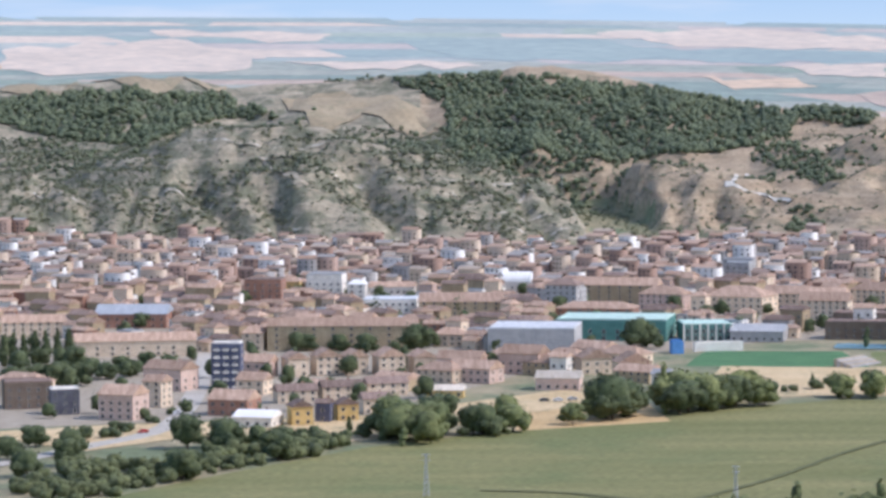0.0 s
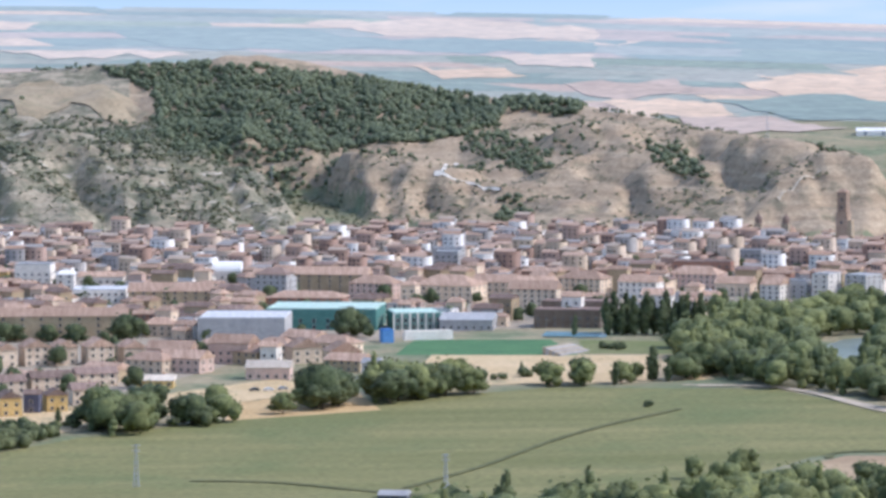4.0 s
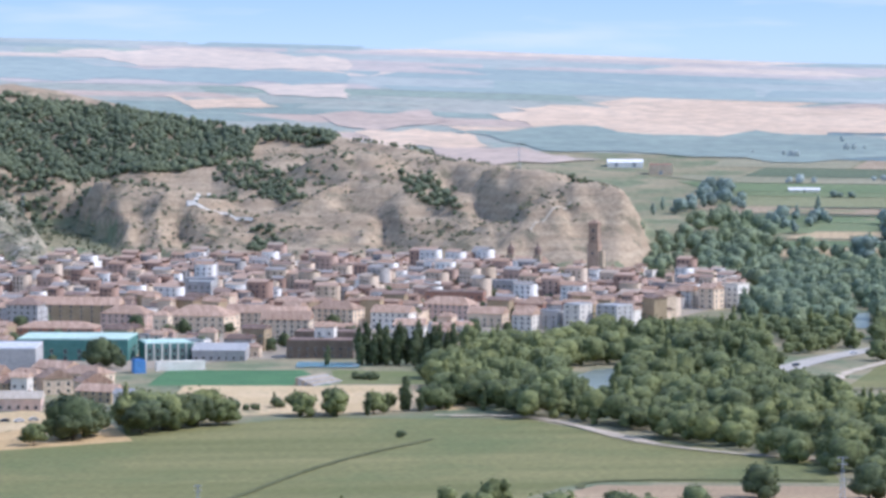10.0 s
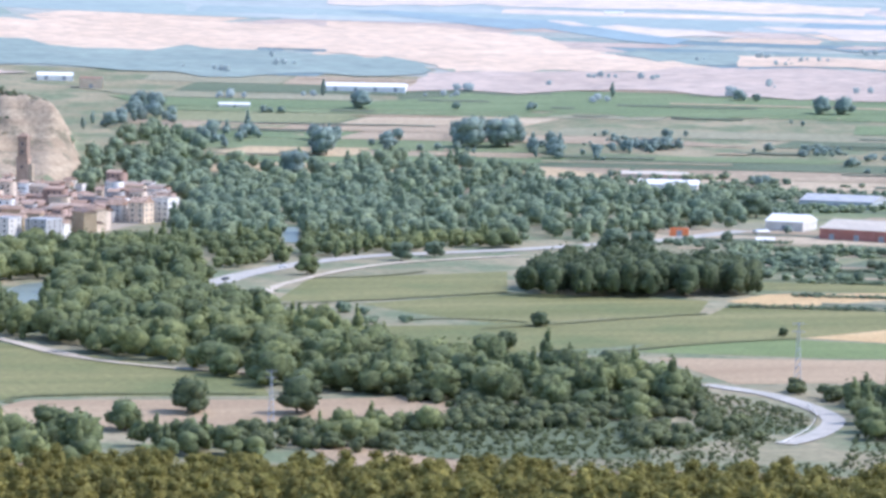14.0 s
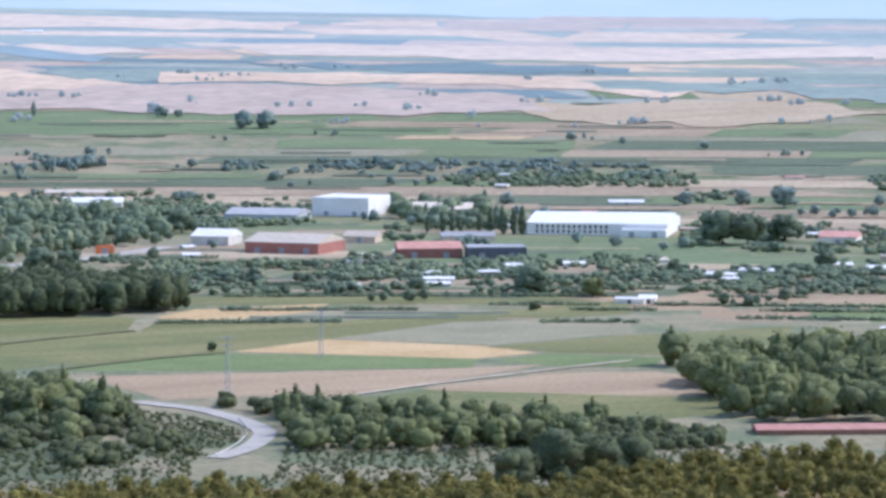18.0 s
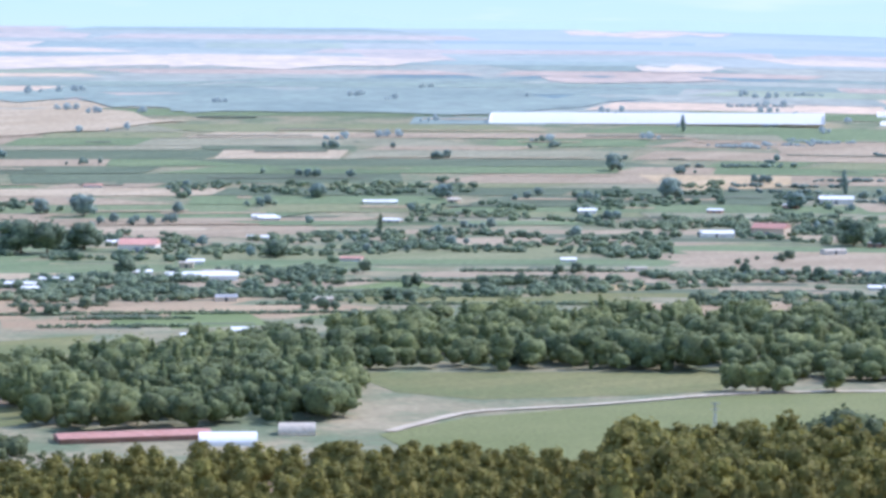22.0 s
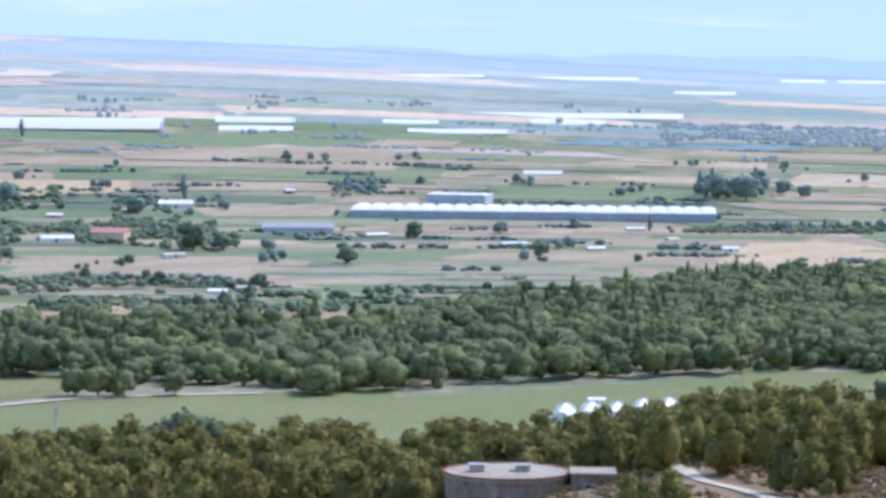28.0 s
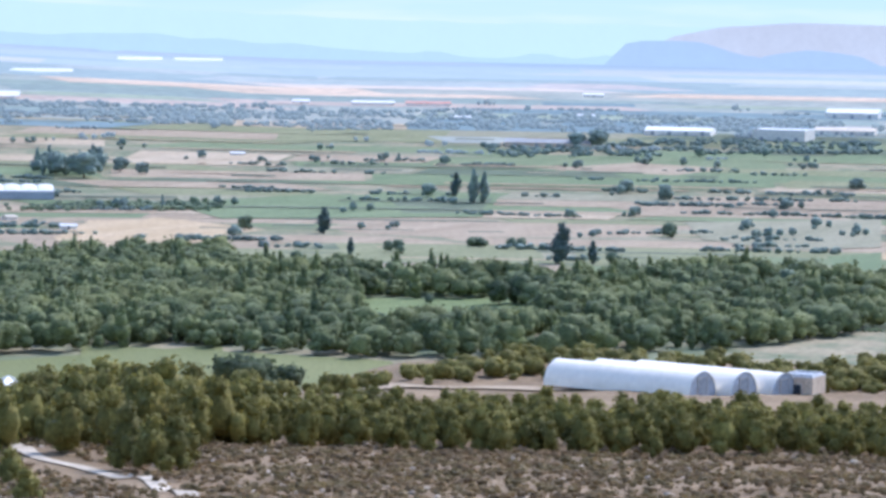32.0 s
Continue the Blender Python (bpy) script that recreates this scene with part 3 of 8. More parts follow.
FIELD_LABEL = {"dry": "dry yellow grassland on the hill plateau", "wheat": "ripening yellow-green cereal field", "green": "even green crop field below the hill", "crop": "dense green irrigated crop field",
               "soil": "harrowed pale brown soil field", "stubble": "golden cut stubble field", "straw": "pale straw-coloured harvested field",
               "fallow": "dull grey-green fallow field", "dark": "dark green maize field", "sand": "sandy yellow open ground", "pitch": "green turf football pitch",
               "lawn": "park lawn beside the pitch"}
field_count = [0]


def field(kind, *pts):
    field_count[0] += 1
    far = max(d for _, d in pts)
    mean = sum(d for _, d in pts) / len(pts)
    lift = (0.05 if far < 2300 else 0.4 if far < 3300 and pts[0][0] > 13 else 1.0) + 0.0026 * field_count[0]
    # farther fields take the tones with painted haze
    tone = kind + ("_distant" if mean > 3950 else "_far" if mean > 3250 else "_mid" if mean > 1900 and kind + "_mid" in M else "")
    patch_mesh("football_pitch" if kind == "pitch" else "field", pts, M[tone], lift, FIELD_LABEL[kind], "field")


field("wheat", (-8.1, 1053), (-4.67, 1146), (-3.42, 1182), (-1.31, 1244), (1.09, 1295), (3.3, 1346), (5.54, 1384), (6.69, 1405), (10.53, 1401), (11.59, 1354), (15.57, 1255), (15.8, 1199), (11.78, 1194), (11.11, 1180), (9.49, 1103), (10.54, 1055), (9.19, 984), (3.42, 960), (-0.38, 962))
field("soil", (10.73, 1105), (11.11, 1160), (11.68, 1184), (16.19, 1190), (18.11, 1201), (19.07, 1180), (19.65, 1158), (17.54, 1130), (15.62, 1113))
field("sand", (4.2, 1412), (4.68, 1548), (9, 1546), (9.48, 1439), (7.27, 1422))
field("pitch", (4.06, 1549), (4.4, 1624), (6.7, 1622), (7.17, 1543))
field("lawn", (7.27, 1551), (7.17, 1621), (9.09, 1613), (9.09, 1551))
field("soil", (16.59, 1055), (18.13, 1064), (19.76, 1025), (18.52, 1004))
field("stubble", (1.44, 1391), (3.44, 1387), (3.82, 1324), (1.16, 1292))
field("wheat", (15.88, 1550), (16.45, 1667), (19.8, 1723), (19.81, 1608), (17.13, 1554))
field("wheat", (17.32, 1541), (19.81, 1608), (23.23, 1587), (23.05, 1519), (19.63, 1463), (18.47, 1494))
field("wheat", (17.33, 1442), (19.44, 1457), (23.24, 1520), (23.63, 1437), (21.83, 1383), (19.92, 1343), (18.1, 1388))
field("crop", (21.97, 1361), (23.89, 1426), (29.06, 1406), (28.87, 1367), (25.23, 1356))
field("soil", (22.35, 1342), (28.58, 1363), (30.2, 1380), (27.91, 1302), (26.67, 1268), (25.23, 1271), (23.69, 1259))
field("stubble", (24.85, 1431), (26.19, 1483), (29.15, 1452), (30.01, 1424), (28.96, 1400))
field("fallow", (26.48, 1483), (28.58, 1557), (31.59, 1591), (31.6, 1511), (29.34, 1457))
field("wheat", (23.51, 1556), (26.19, 1555), (30, 1631), (31.59, 1680), (31.59, 1597), (28.58, 1557), (25.23, 1442), (21.97, 1371), (22.54, 1432))
field("stubble", (23.51, 1584), (24.18, 1627), (26.48, 1653), (26.19, 1611), (24.56, 1564))
field("wheat", (29.1, 1447), (31.21, 1494), (34.37, 1547), (34.09, 1458), (32.36, 1416), (30.25, 1427))
field("fallow", (27.38, 1498), (30.25, 1573), (31.79, 1573), (29.29, 1454))
field("crop", (29.29, 1394), (30.25, 1423), (32.17, 1407), (31.98, 1372), (30.25, 1372))
field("soil", (28.04, 1291), (30.25, 1347), (31.98, 1355), (33.42, 1318), (33.32, 1280), (30.25, 1261))
field("wheat", (26.7, 1257), (28.14, 1287), (33.13, 1267), (33.23, 1218), (30.82, 1178), (28.33, 1211))
field("crop", (34.75, 1648), (35.99, 1665), (37.13, 1623), (35.99, 1577), (34.56, 1589))
field("wheat", (38.57, 1379), (44.99, 1385), (44.99, 1319), (43.74, 1301), (40.86, 1284), (39.43, 1308))
field("green", (39.14, 1178), (40.67, 1227), (44.99, 1300), (50.59, 1349), (50.62, 1095), (46.16, 1033), (40.39, 1078))
field("green", (42.77, 1131), (48.77, 1291), (58.86, 1445), (58.87, 1362), (56.33, 1278), (51.35, 1059))
field("crop", (38, 1776), (39.62, 1849), (40.76, 1759), (39.43, 1731))
field("crop", (35.63, 1648), (36.86, 1662), (37.33, 1588), (35.63, 1568))
field("soil", (43.06, 1696), (46.79, 1724), (46.89, 1616), (44.22, 1579), (43.16, 1620))
field("stubble", (42.87, 1780), (42.68, 1835), (43.63, 1837), (43.73, 1782))
field("soil", (44.21, 2073), (48.02, 2068), (49.16, 2029), (48.98, 1962), (45.16, 1963))
field("crop", (47.5, 2371), (49.43, 2413), (49.64, 2283), (47.71, 2238))
field("soil", (42.82, 2062), (46.85, 2015), (48.78, 1936), (48.57, 1847), (45.46, 1924))
field("stubble", (56.13, 2101), (56.6, 2232), (58.21, 2249), (58.85, 2136), (58.85, 2017), (56.6, 2008))
field("soil", (42.8, 1693), (46.74, 1695), (46.84, 1642), (43.86, 1587), (42.8, 1577))
field("soil", (49.74, 1587), (51.68, 1629), (51.57, 1568), (50.28, 1555))
field("crop", (57.88, 2414), (60.35, 2501), (63.51, 2500), (63.23, 2308), (58.83, 2255))
field("dark", (61.69, 2461), (63.41, 2489), (63.13, 2349), (61.89, 2337))
field("stubble", (55.99, 2077), (57.69, 2266), (59.59, 2167), (58.17, 2037), (56.18, 2008))
field("soil", (60.55, 2200), (64.38, 2262), (66.29, 2200), (66, 2144), (62.66, 2112), (60.93, 2140))
field("fallow", (66.66, 2289), (69.95, 2367), (69.96, 2094), (68.38, 2049), (66.96, 2129))
field("crop", (61.24, 1655), (63.63, 1651), (64.02, 1608), (62.97, 1575), (61.33, 1582))
field("crop", (69.05, 2012), (69.97, 2056), (69.97, 1916), (69.24, 1908))
field("wheat", (60.74, 2050), (64.19, 2053), (64.29, 1942), (60.94, 1928))
field("wheat", (64.77, 2012), (67.62, 2064), (66.49, 1940), (65.06, 1907))
field("crop", (65.31, 2772), (68.73, 2786), (68.35, 2690), (65.98, 2660))
field("soil", (64.17, 2790), (65.79, 2875), (67.4, 2831), (66.46, 2743))
field("soil", (47.16, 2493), (49.53, 2530), (49.63, 2448), (47.45, 2435))
field("crop", (47.25, 2442), (49.72, 2428), (50.1, 2355), (47.54, 2334))
field("stubble", (43.53, 2704), (46.11, 2702), (46.11, 2612), (44.2, 2578))
field("soil", (45.53, 2976), (50.53, 3099), (50.53, 2956), (46.1, 2875))
field("crop", (45.62, 3125), (48.94, 3229), (50.53, 3234), (49.89, 3085), (46.1, 3013))
field("stubble", (14.61, 2583), (15.37, 2646), (17.48, 2648), (17.1, 2586))
field("wheat", (14.23, 2757), (14.61, 2805), (16.13, 2809), (15.56, 2760))
field("crop", (10.61, 3490), (12.5, 3605), (18.03, 3475), (18.41, 3328), (14.6, 3230), (11.74, 3325))
field("soil", (8.92, 3391), (10.42, 3329), (11.75, 3220), (8.92, 3112))
field("crop", (16.8, 3034), (20.32, 3132), (23.8, 3124), (23.8, 2987), (19.37, 2959))
field("straw", (18.32, 3391), (20.98, 3456), (21.26, 3413), (18.89, 3348))
field("soil", (18.41, 3328), (23.79, 3488), (23.8, 3200), (18.04, 3131))
field("straw", (9.85, 3714), (12.69, 3923), (16.3, 3951), (18.21, 3740), (17.45, 3586), (13.64, 3550), (10.61, 3557))
field("straw", (16.5, 3869), (20.3, 3785), (21.73, 3579), (21.26, 3462), (18.41, 3481), (16.98, 3600))
field("crop", (16.69, 3519), (17.91, 3524), (18.48, 3356), (16.69, 3289))
field("straw", (18.48, 3442), (21.23, 3453), (21.42, 3399), (19.05, 3391))
field("straw", (16.7, 3998), (20.28, 3850), (21.23, 3614), (23.33, 3478), (19.52, 3392), (16.69, 3555))
field("soil", (20.28, 3329), (22.56, 3474), (27.33, 3466), (27.52, 3263), (23.33, 3153), (20.47, 3205))
field("crop", (20.94, 3091), (23.33, 3142), (26.19, 3105), (25.81, 2981), (21.99, 2943), (20.65, 2972))
field("straw", (19.81, 4073), (22, 4047), (24.09, 3928), (21.42, 3903))
field("straw", (23.9, 4117), (31.56, 4125), (31.57, 3874), (26.19, 3921))
field("straw", (16.7, 4740), (21.43, 4644), (26, 4559), (25.71, 4365), (20.48, 4359), (16.7, 4290))
field("crop", (21.23, 3629), (23.71, 3709), (27.14, 3655), (26.19, 3532), (22.85, 3511))
field("dark", (16.7, 4208), (19.81, 4122), (22.85, 3871), (22.18, 3797), (18.58, 4061))
field("dark", (25.05, 3803), (29.04, 3842), (31.57, 3768), (31.57, 3684), (28.09, 3679))
field("straw", (24.19, 4115), (28.36, 4124), (38.49, 4136), (38.49, 3985), (31.21, 3873), (25.51, 3919))
field("straw", (23.63, 3651), (28.35, 3668), (33.12, 3466), (32.17, 3358), (29.31, 3533), (23.62, 3502))
field("crop", (30.26, 3577), (33.6, 3580), (35.02, 3469), (32.17, 3429))
field("crop", (34.07, 3467), (38.5, 3633), (38.5, 3337), (35.97, 3296))
field("straw", (29.31, 3286), (34.07, 3361), (35.97, 3200), (33.12, 3046), (30.26, 3103))
field("soil", (23.62, 3363), (26.45, 3479), (29.69, 3390), (30.26, 3193), (26.45, 3151), (23.62, 3146))
field("straw", (-7.41, 4200), (-4.58, 4386), (-2.97, 4119), (-3.35, 3918), (-6.47, 3844), (-7.41, 3918))
field("straw", (-4.95, 4533), (-1.73, 4470), (-2.11, 4343), (-4.58, 4405))
field("straw", (-2.68, 4036), (-0.3, 4054), (0.65, 3979), (-1.54, 3918))
field("crop", (-0.78, 4346), (2.08, 4422), (4.46, 4213), (3.03, 4066), (0.18, 4081))
field("straw", (2.56, 4530), (4.93, 4652), (7.46, 4503), (7.46, 4301), (3.98, 4300))
field("straw", (5.69, 4008), (7.46, 4073), (7.46, 3868), (6.16, 3891))
field("crop", (3.51, 4248), (7.46, 4254), (7.46, 4099), (4.46, 4063))
field("straw", (4.23, 3867), (5.94, 3851), (6.32, 3743), (4.89, 3691))
field("soil", (6.89, 3643), (8.8, 3751), (9.18, 3614), (7.85, 3459))
field("straw", (7.56, 3455), (9.18, 3480), (9.94, 3335), (8.04, 3282))
field("crop", (9.18, 3480), (12.04, 3598), (15.51, 3521), (15.51, 3323), (11.09, 3291))
field("straw", (10.13, 3819), (11.84, 3820), (15.51, 3784), (15.51, 3556), (12.04, 3529))
field("straw", (35.64, 4184), (40.37, 4139), (39.42, 3989), (35.64, 3944))
field("straw", (42.18, 4740), (45.13, 4740), (44.75, 4639), (42.46, 4633))
field("straw", (43.51, 4014), (44.94, 4032), (44.75, 3924), (43.61, 3917))
field("soil", (41.8, 3811), (43.61, 3871), (45.14, 3782), (42.28, 3727))
field("crop", (35.64, 3529), (41.32, 3557), (43.8, 3496), (41.32, 3303), (35.64, 3315))
field("sand", (-8.07, 1309), (-5.89, 1325), (-4.18, 1333), (-4.18, 1287), (-6.09, 1243))
field("sand", (-4.18, 1331), (-1.4, 1345), (-1.41, 1261), (-2.94, 1251), (-4.17, 1285))
field("sand", (-1.39, 1345), (2.05, 1445), (3.01, 1403), (1.09, 1341), (-1.4, 1261))
field("crop", (61.04, 1675), (64.21, 1692), (64.03, 1523), (61.19, 1511))
field("green", (56.47, 1440), (59.81, 1408), (61.73, 1386), (61.92, 1329), (59.81, 1282), (56.47, 1279))
field("dark", (17.35, 1120), (21.95, 1144), (22.34, 1057), (17.55, 1044))
field("soil", (16.39, 1073), (17.55, 1076), (19.09, 1033), (17.07, 1028))

def ribbon(name, pts, width, mat, lift, label, category):
    xy = [Vector(at(*p)) for p in pts]
    fine = []
    for i in range(len(xy) - 1):
        p0, p1, p2, p3 = xy[max(i - 1, 0)], xy[i], xy[i + 1], xy[min(i + 2, len(xy) - 1)]
        for k in range(10):
            t = k / 10
            fine.append(0.5 * ((2 * p1) + (p2 - p0) * t + (2 * p0 - 5 * p1 + 4 * p2 - p3) * t * t + (3 * p1 - p0 - 3 * p2 + p3) * t ** 3))
    fine.append(xy[-1])
    vs = []
    for i, p in enumerate(fine):
        q = (fine[min(i + 1, len(fine) - 1)] - fine[max(i - 1, 0)]).normalized()
        nrm = Vector((-q.y, q.x)) * width / 2
        for s in (1, -1):
            v = p + nrm * s
            vs.append((v.x, v.y, ground_z(v.x, v.y) + lift))
    fs = [(2 * i, 2 * i + 1, 2 * i + 3, 2 * i + 2) for i in range(len(fine) - 1)]
    return tagged(mesh_object(name, vs, fs, [mat]), label, category, kind="structure")


# ---- trees ----
rng = np.random.default_rng(7)


def cube_ball(k):
    """A ball of 6 * k * k quads."""
    g = np.linspace(-1, 1, k + 1)
    vs, fs = [], []
    for ax in range(3):
        for sg in (-1, 1):
            o = len(vs)
            for a in g:
                for b in g:
                    p = [0, 0, 0]
                    p[ax], p[(ax + 1) % 3], p[(ax + 2) % 3] = sg, a * sg, b
                    n = math.sqrt(sum(c * c for c in p))
                    vs.append([c / n for c in p])
            for i in range(k):
                for j in range(k):
                    q = o + i * (k + 1) + j
                    fs.append((q, q + k + 1, q + k + 2, q + 1))
    vs, back = np.unique(np.round(np.array(vs), 6), axis=0, return_inverse=True)
    return vs, back.ravel()[np.array(fs)]


def crown_cloud(kind, leaves, leaf, seed, k=2, count=6):
    """A crown of uneven lobes with small tilted leaf clumps on them; unit height 1, base at 0. Quads as (verts, faces)."""
    r = np.random.default_rng(seed)
    lobes = []
    if kind == "poplar":
        for z in np.linspace(0.14, 0.86, count):
            w = 0.15 * (1 - 0.75 * abs(z - 0.42) / 0.5)
            lobes.append(((r.normal(0, 0.02), r.normal(0, 0.02), z), (w, w, 0.66 / count + 0.05)))
    elif kind == "pine":
        lobes.append(((0, 0, 0.48), (0.28, 0.28, 0.40)))
        for i in range(count - 2):
            z = 0.16 + 0.62 * i / (count - 2) + r.normal(0, 0.03)
            a, q = 2.4 * i + r.uniform(0, 2), (0.32 - 0.2 * z) * r.uniform(0.5, 1.3)
            w = (0.20 - 0.07 * z) * r.uniform(0.75, 1.3)
            lobes.append(((q * math.cos(a), q * math.sin(a), z), (w, w, w * r.uniform(0.9, 1.25))))
        lobes.append(((r.normal(0, 0.03), r.normal(0, 0.03), 0.82), (0.17, 0.17, 0.17)))
    elif kind == "bush":
        for _ in range(count):
            lobes.append(((r.normal(0, 0.3), r.normal(0, 0.3), r.uniform(0.25, 0.6)), (r.uniform(0.3, 0.48), r.uniform(0.3, 0.48), r.uniform(0.28, 0.42))))
    else:
        lobes.append(((0, 0, 0.54), (0.34, 0.34, 0.42)))
        for _ in range(count - 1):
            a, q, z = r.uniform(0, 6.28), r.uniform(0.18, 0.36), r.uniform(0.24, 0.74)
            lobes.append(((q * math.cos(a), q * math.sin(a), z), (r.uniform(0.15, 0.25), r.uniform(0.15, 0.25), r.uniform(0.14, 0.24))))
    vs, fs = [], []
    o = 0
    for i, (c, s) in enumerate(lobes):
        bv, bf = cube_ball(k + 1 if i == 0 and k > 1 and kind == "broad" else k)
        ph = r.uniform(0, 6, 4)
        wob = 1 + (0.24 if k > 1 else 0.0) * (np.sin(bv[:, :1] * 6 + ph[0]) * np.cos(bv[:, 1:2] * 6 + bv[:, 2:] * 5 + ph[1]) + 0.5 * np.sin(bv[:, 2:] * 9 + ph[2] + 4 * bv[:, :1])) + r.normal(0, 0.05, (len(bv), 1))
        vs.append(np.array(c) + bv * np.array(s) * wob * (0.84 if kind == "pine" else 0.93 if k > 1 else 0.8))
        fs.append(bf + o)
        o += len(bv)
    n = r.normal(size=(leaves, 3))
    n /= np.linalg.norm(n, axis=1)[:, None]
    n[:, 2] = np.where(r.random(leaves) < 0.7, np.abs(n[:, 2]), n[:, 2])
    which = r.integers(0, len(lobes), leaves)
    c = np.array([b[0] for b in lobes])[which]
    s = np.array([b[1] for b in lobes])[which]
    p = c + n * s * r.uniform(0.84, 1.26, (leaves, 1))
    p[:, 2] = np.maximum(p[:, 2], 0.03)
    up = n + r.normal(0, 0.45, (leaves, 3))
    up /= np.linalg.norm(up, axis=1)[:, None]
    t1 = np.cross(up, r.normal(size=(leaves, 3)))
    t1 /= np.linalg.norm(t1, axis=1)[:, None]
    t2 = np.cross(up, t1)
    h = leaf * r.uniform(0.6, 1.35, (leaves, 1))
    vs.append(np.stack([p - t1 * h, p - t2 * h * 0.7, p + t1 * h, p + t2 * h * 0.7], 1).reshape(-1, 3))
    fs.append(np.arange(leaves * 4).reshape(-1, 4) + o)
    v = np.concatenate(vs)
    v[:, 2] = np.maximum(v[:, 2], 0.02)
    return v, np.concatenate(fs)


def trunk_cloud(h=0.45, w=0.022, sides=6, limbs=3, seed=0):
    """Tapered trunk with a few limbs, as quads."""
    r = np.random.default_rng(seed)
    vs, fs = [], []

    def tube(a, b, ra, rb):
        a, b = Vector(a), Vector(b)
        q = (b - a).to_track_quat("Z", "Y").to_matrix()
        o = len(vs)
        for base, rad in ((a, ra), (b, rb)):
            for i in range(sides):
                t = 2 * math.pi * i / sides
                vs.append(tuple(base + q @ Vector((rad * math.cos(t), rad * math.sin(t), 0))))
        for i in range(sides):
            j = (i + 1) % sides
            fs.append((o + i, o + j, o + sides + j, o + sides + i))
    tube((0, 0, -0.02), (0.01, 0, h), w, w * 0.6)
    tube((0.01, 0, h), (0.0, 0.01, h + 0.3), w * 0.6, w * 0.2)
    for i in range(limbs):
        a = 2.1 * i + r.uniform(0, 1)
        z = h * r.uniform(0.6, 1.0)
        tube((0.008, 0, z), (0.2 * math.cos(a), 0.2 * math.sin(a), z + 0.2), w * 0.4, w * 0.15)
    return np.array(vs), np.array(fs)


def crown_mesh(name, vf, mat):
    ob = mesh_object(name, vf[0], vf[1], [mat], smooth_faces=True)
    me = ob.data
    bpy.data.objects.remove(ob)
    return me


TEMPLATE = {}
for kind, leaves, leaf, count, k in (("broad", 84, 0.062, 4, 2), ("broad_far", 38, 0.08, 2, 2), ("poplar", 40, 0.045, 4, 2), ("bush", 24, 0.11, 3, 2), ("pine", 190, 0.052, 5, 2), ("tuft", 9, 0.20, 1, 1), ("round_tuft", 10, 0.14, 1, 2)):
    TEMPLATE[kind] = [crown_cloud({"tuft": "bush", "round_tuft": "bush", "broad_far": "broad"}.get(kind, kind), leaves, leaf, 11 + 7 * i, k, count) for i in range(6)]


TEMPLATE["mixed_far"] = TEMPLATE["broad_far"][:5] + [(TEMPLATE["poplar"][5][0] * np.array([1.7, 1.7, 1.18]), TEMPLATE["poplar"][5][1])]
TEMPLATE["mixed"] = [TEMPLATE["broad"][i] if i else (TEMPLATE["poplar"][i][0] * np.array([1.7, 1.7, 1.18]), TEMPLATE["poplar"][i][1]) for i in range(6)]


def scatter(name, places, kind, low, high, widen, mat, label, category, seed):
    """Many trees as one mesh of leaf clumps."""
    r = np.random.default_rng(seed)
    out, fs, o = [], [], 0
    zs = height(np.array([p[0] for p in places]), np.array([p[1] for p in places]))
    for (x, y), z in zip(places, zs):
        t, tf = TEMPLATE[kind][r.integers(0, 6)]
        a, h = r.uniform(0, 6.28), r.uniform(low, high)
        w = h * widen * r.uniform(0.85, 1.2)
        c, s = math.cos(a) * w, math.sin(a) * w
        v = np.empty_like(t)
        v[:, 0], v[:, 1], v[:, 2] = x + c * t[:, 0] - s * t[:, 1], y + s * t[:, 0] + c * t[:, 1], z + h * t[:, 2]
        out.append(v)
        fs.append(tf + o)
        o += len(v)
    ob = mesh_object(name, np.concatenate(out), np.concatenate(fs), [mat], smooth_faces=True)
    return tagged(ob, label, category, kind="stuff")


CLEARINGS = []


def inside(px, py, poly):
    hit = np.zeros(len(px), bool)
    for (x0, y0), (x1, y1) in zip(poly, poly[1:] + poly[:1]):
        if y0 != y1:
            hit ^= ((y0 > py) != (y1 > py)) & (px < (x1 - x0) * (py - y0) / (y1 - y0) + x0)
    return hit


def fill(pts, step, seed, gaps=0.0):
    """Jittered places inside a polygon of the plan."""
    r = np.random.default_rng(seed)
    poly = [at(*p) for p in pts]
    xs, ys = [p[0] for p in poly], [p[1] for p in poly]
    gx_, gy_ = np.meshgrid(np.arange(min(xs), max(xs), step), np.arange(min(ys), max(ys), step))
    px = gx_.ravel() + r.uniform(-0.5, 0.5, gx_.size) * step
    py = gy_.ravel() + r.uniform(-0.5, 0.5, gx_.size) * step
    ok = inside(px, py, poly)
    for hole in CLEARINGS:
        ok &= ~inside(px, py, [at(*p) for p in hole])
    if gaps:
        ok &= lattice(px / 22, py / 22, seed) > gaps
    return list(zip(px[ok], py[ok]))


wood_count = [0]
WOOD = {"thicket": ("bush", 8.5, 2.0, 5.6, 1.25, "leaf_far", "thickets and small trees among farm plots", 0.47),
        "riverwood": ("mixed", 10.4, 6, 15.5, 1.2, "leaf", "dense riverside wood of willows and poplars", 0.12),
        "willowwood": ("mixed", 9.0, 6, 10.5, 1.15, "leaf", "loose grey-green willows and field trees", 0.3),
        "scrub": ("bush", 6.5, 3, 7, 1.1, "leaf_scrub", "tangled olive-green scrub and low trees", 0.25),
        "farwood": ("mixed_far", 13.0, 5, 14, 1.25, "leaf_far", "far riverside trees and groves on the plain", 0.33),
        "grove": ("broad", 8.0, 13, 18, 0.8, "leaf_dark", "dense dark poplar grove among fields", 0.0)}


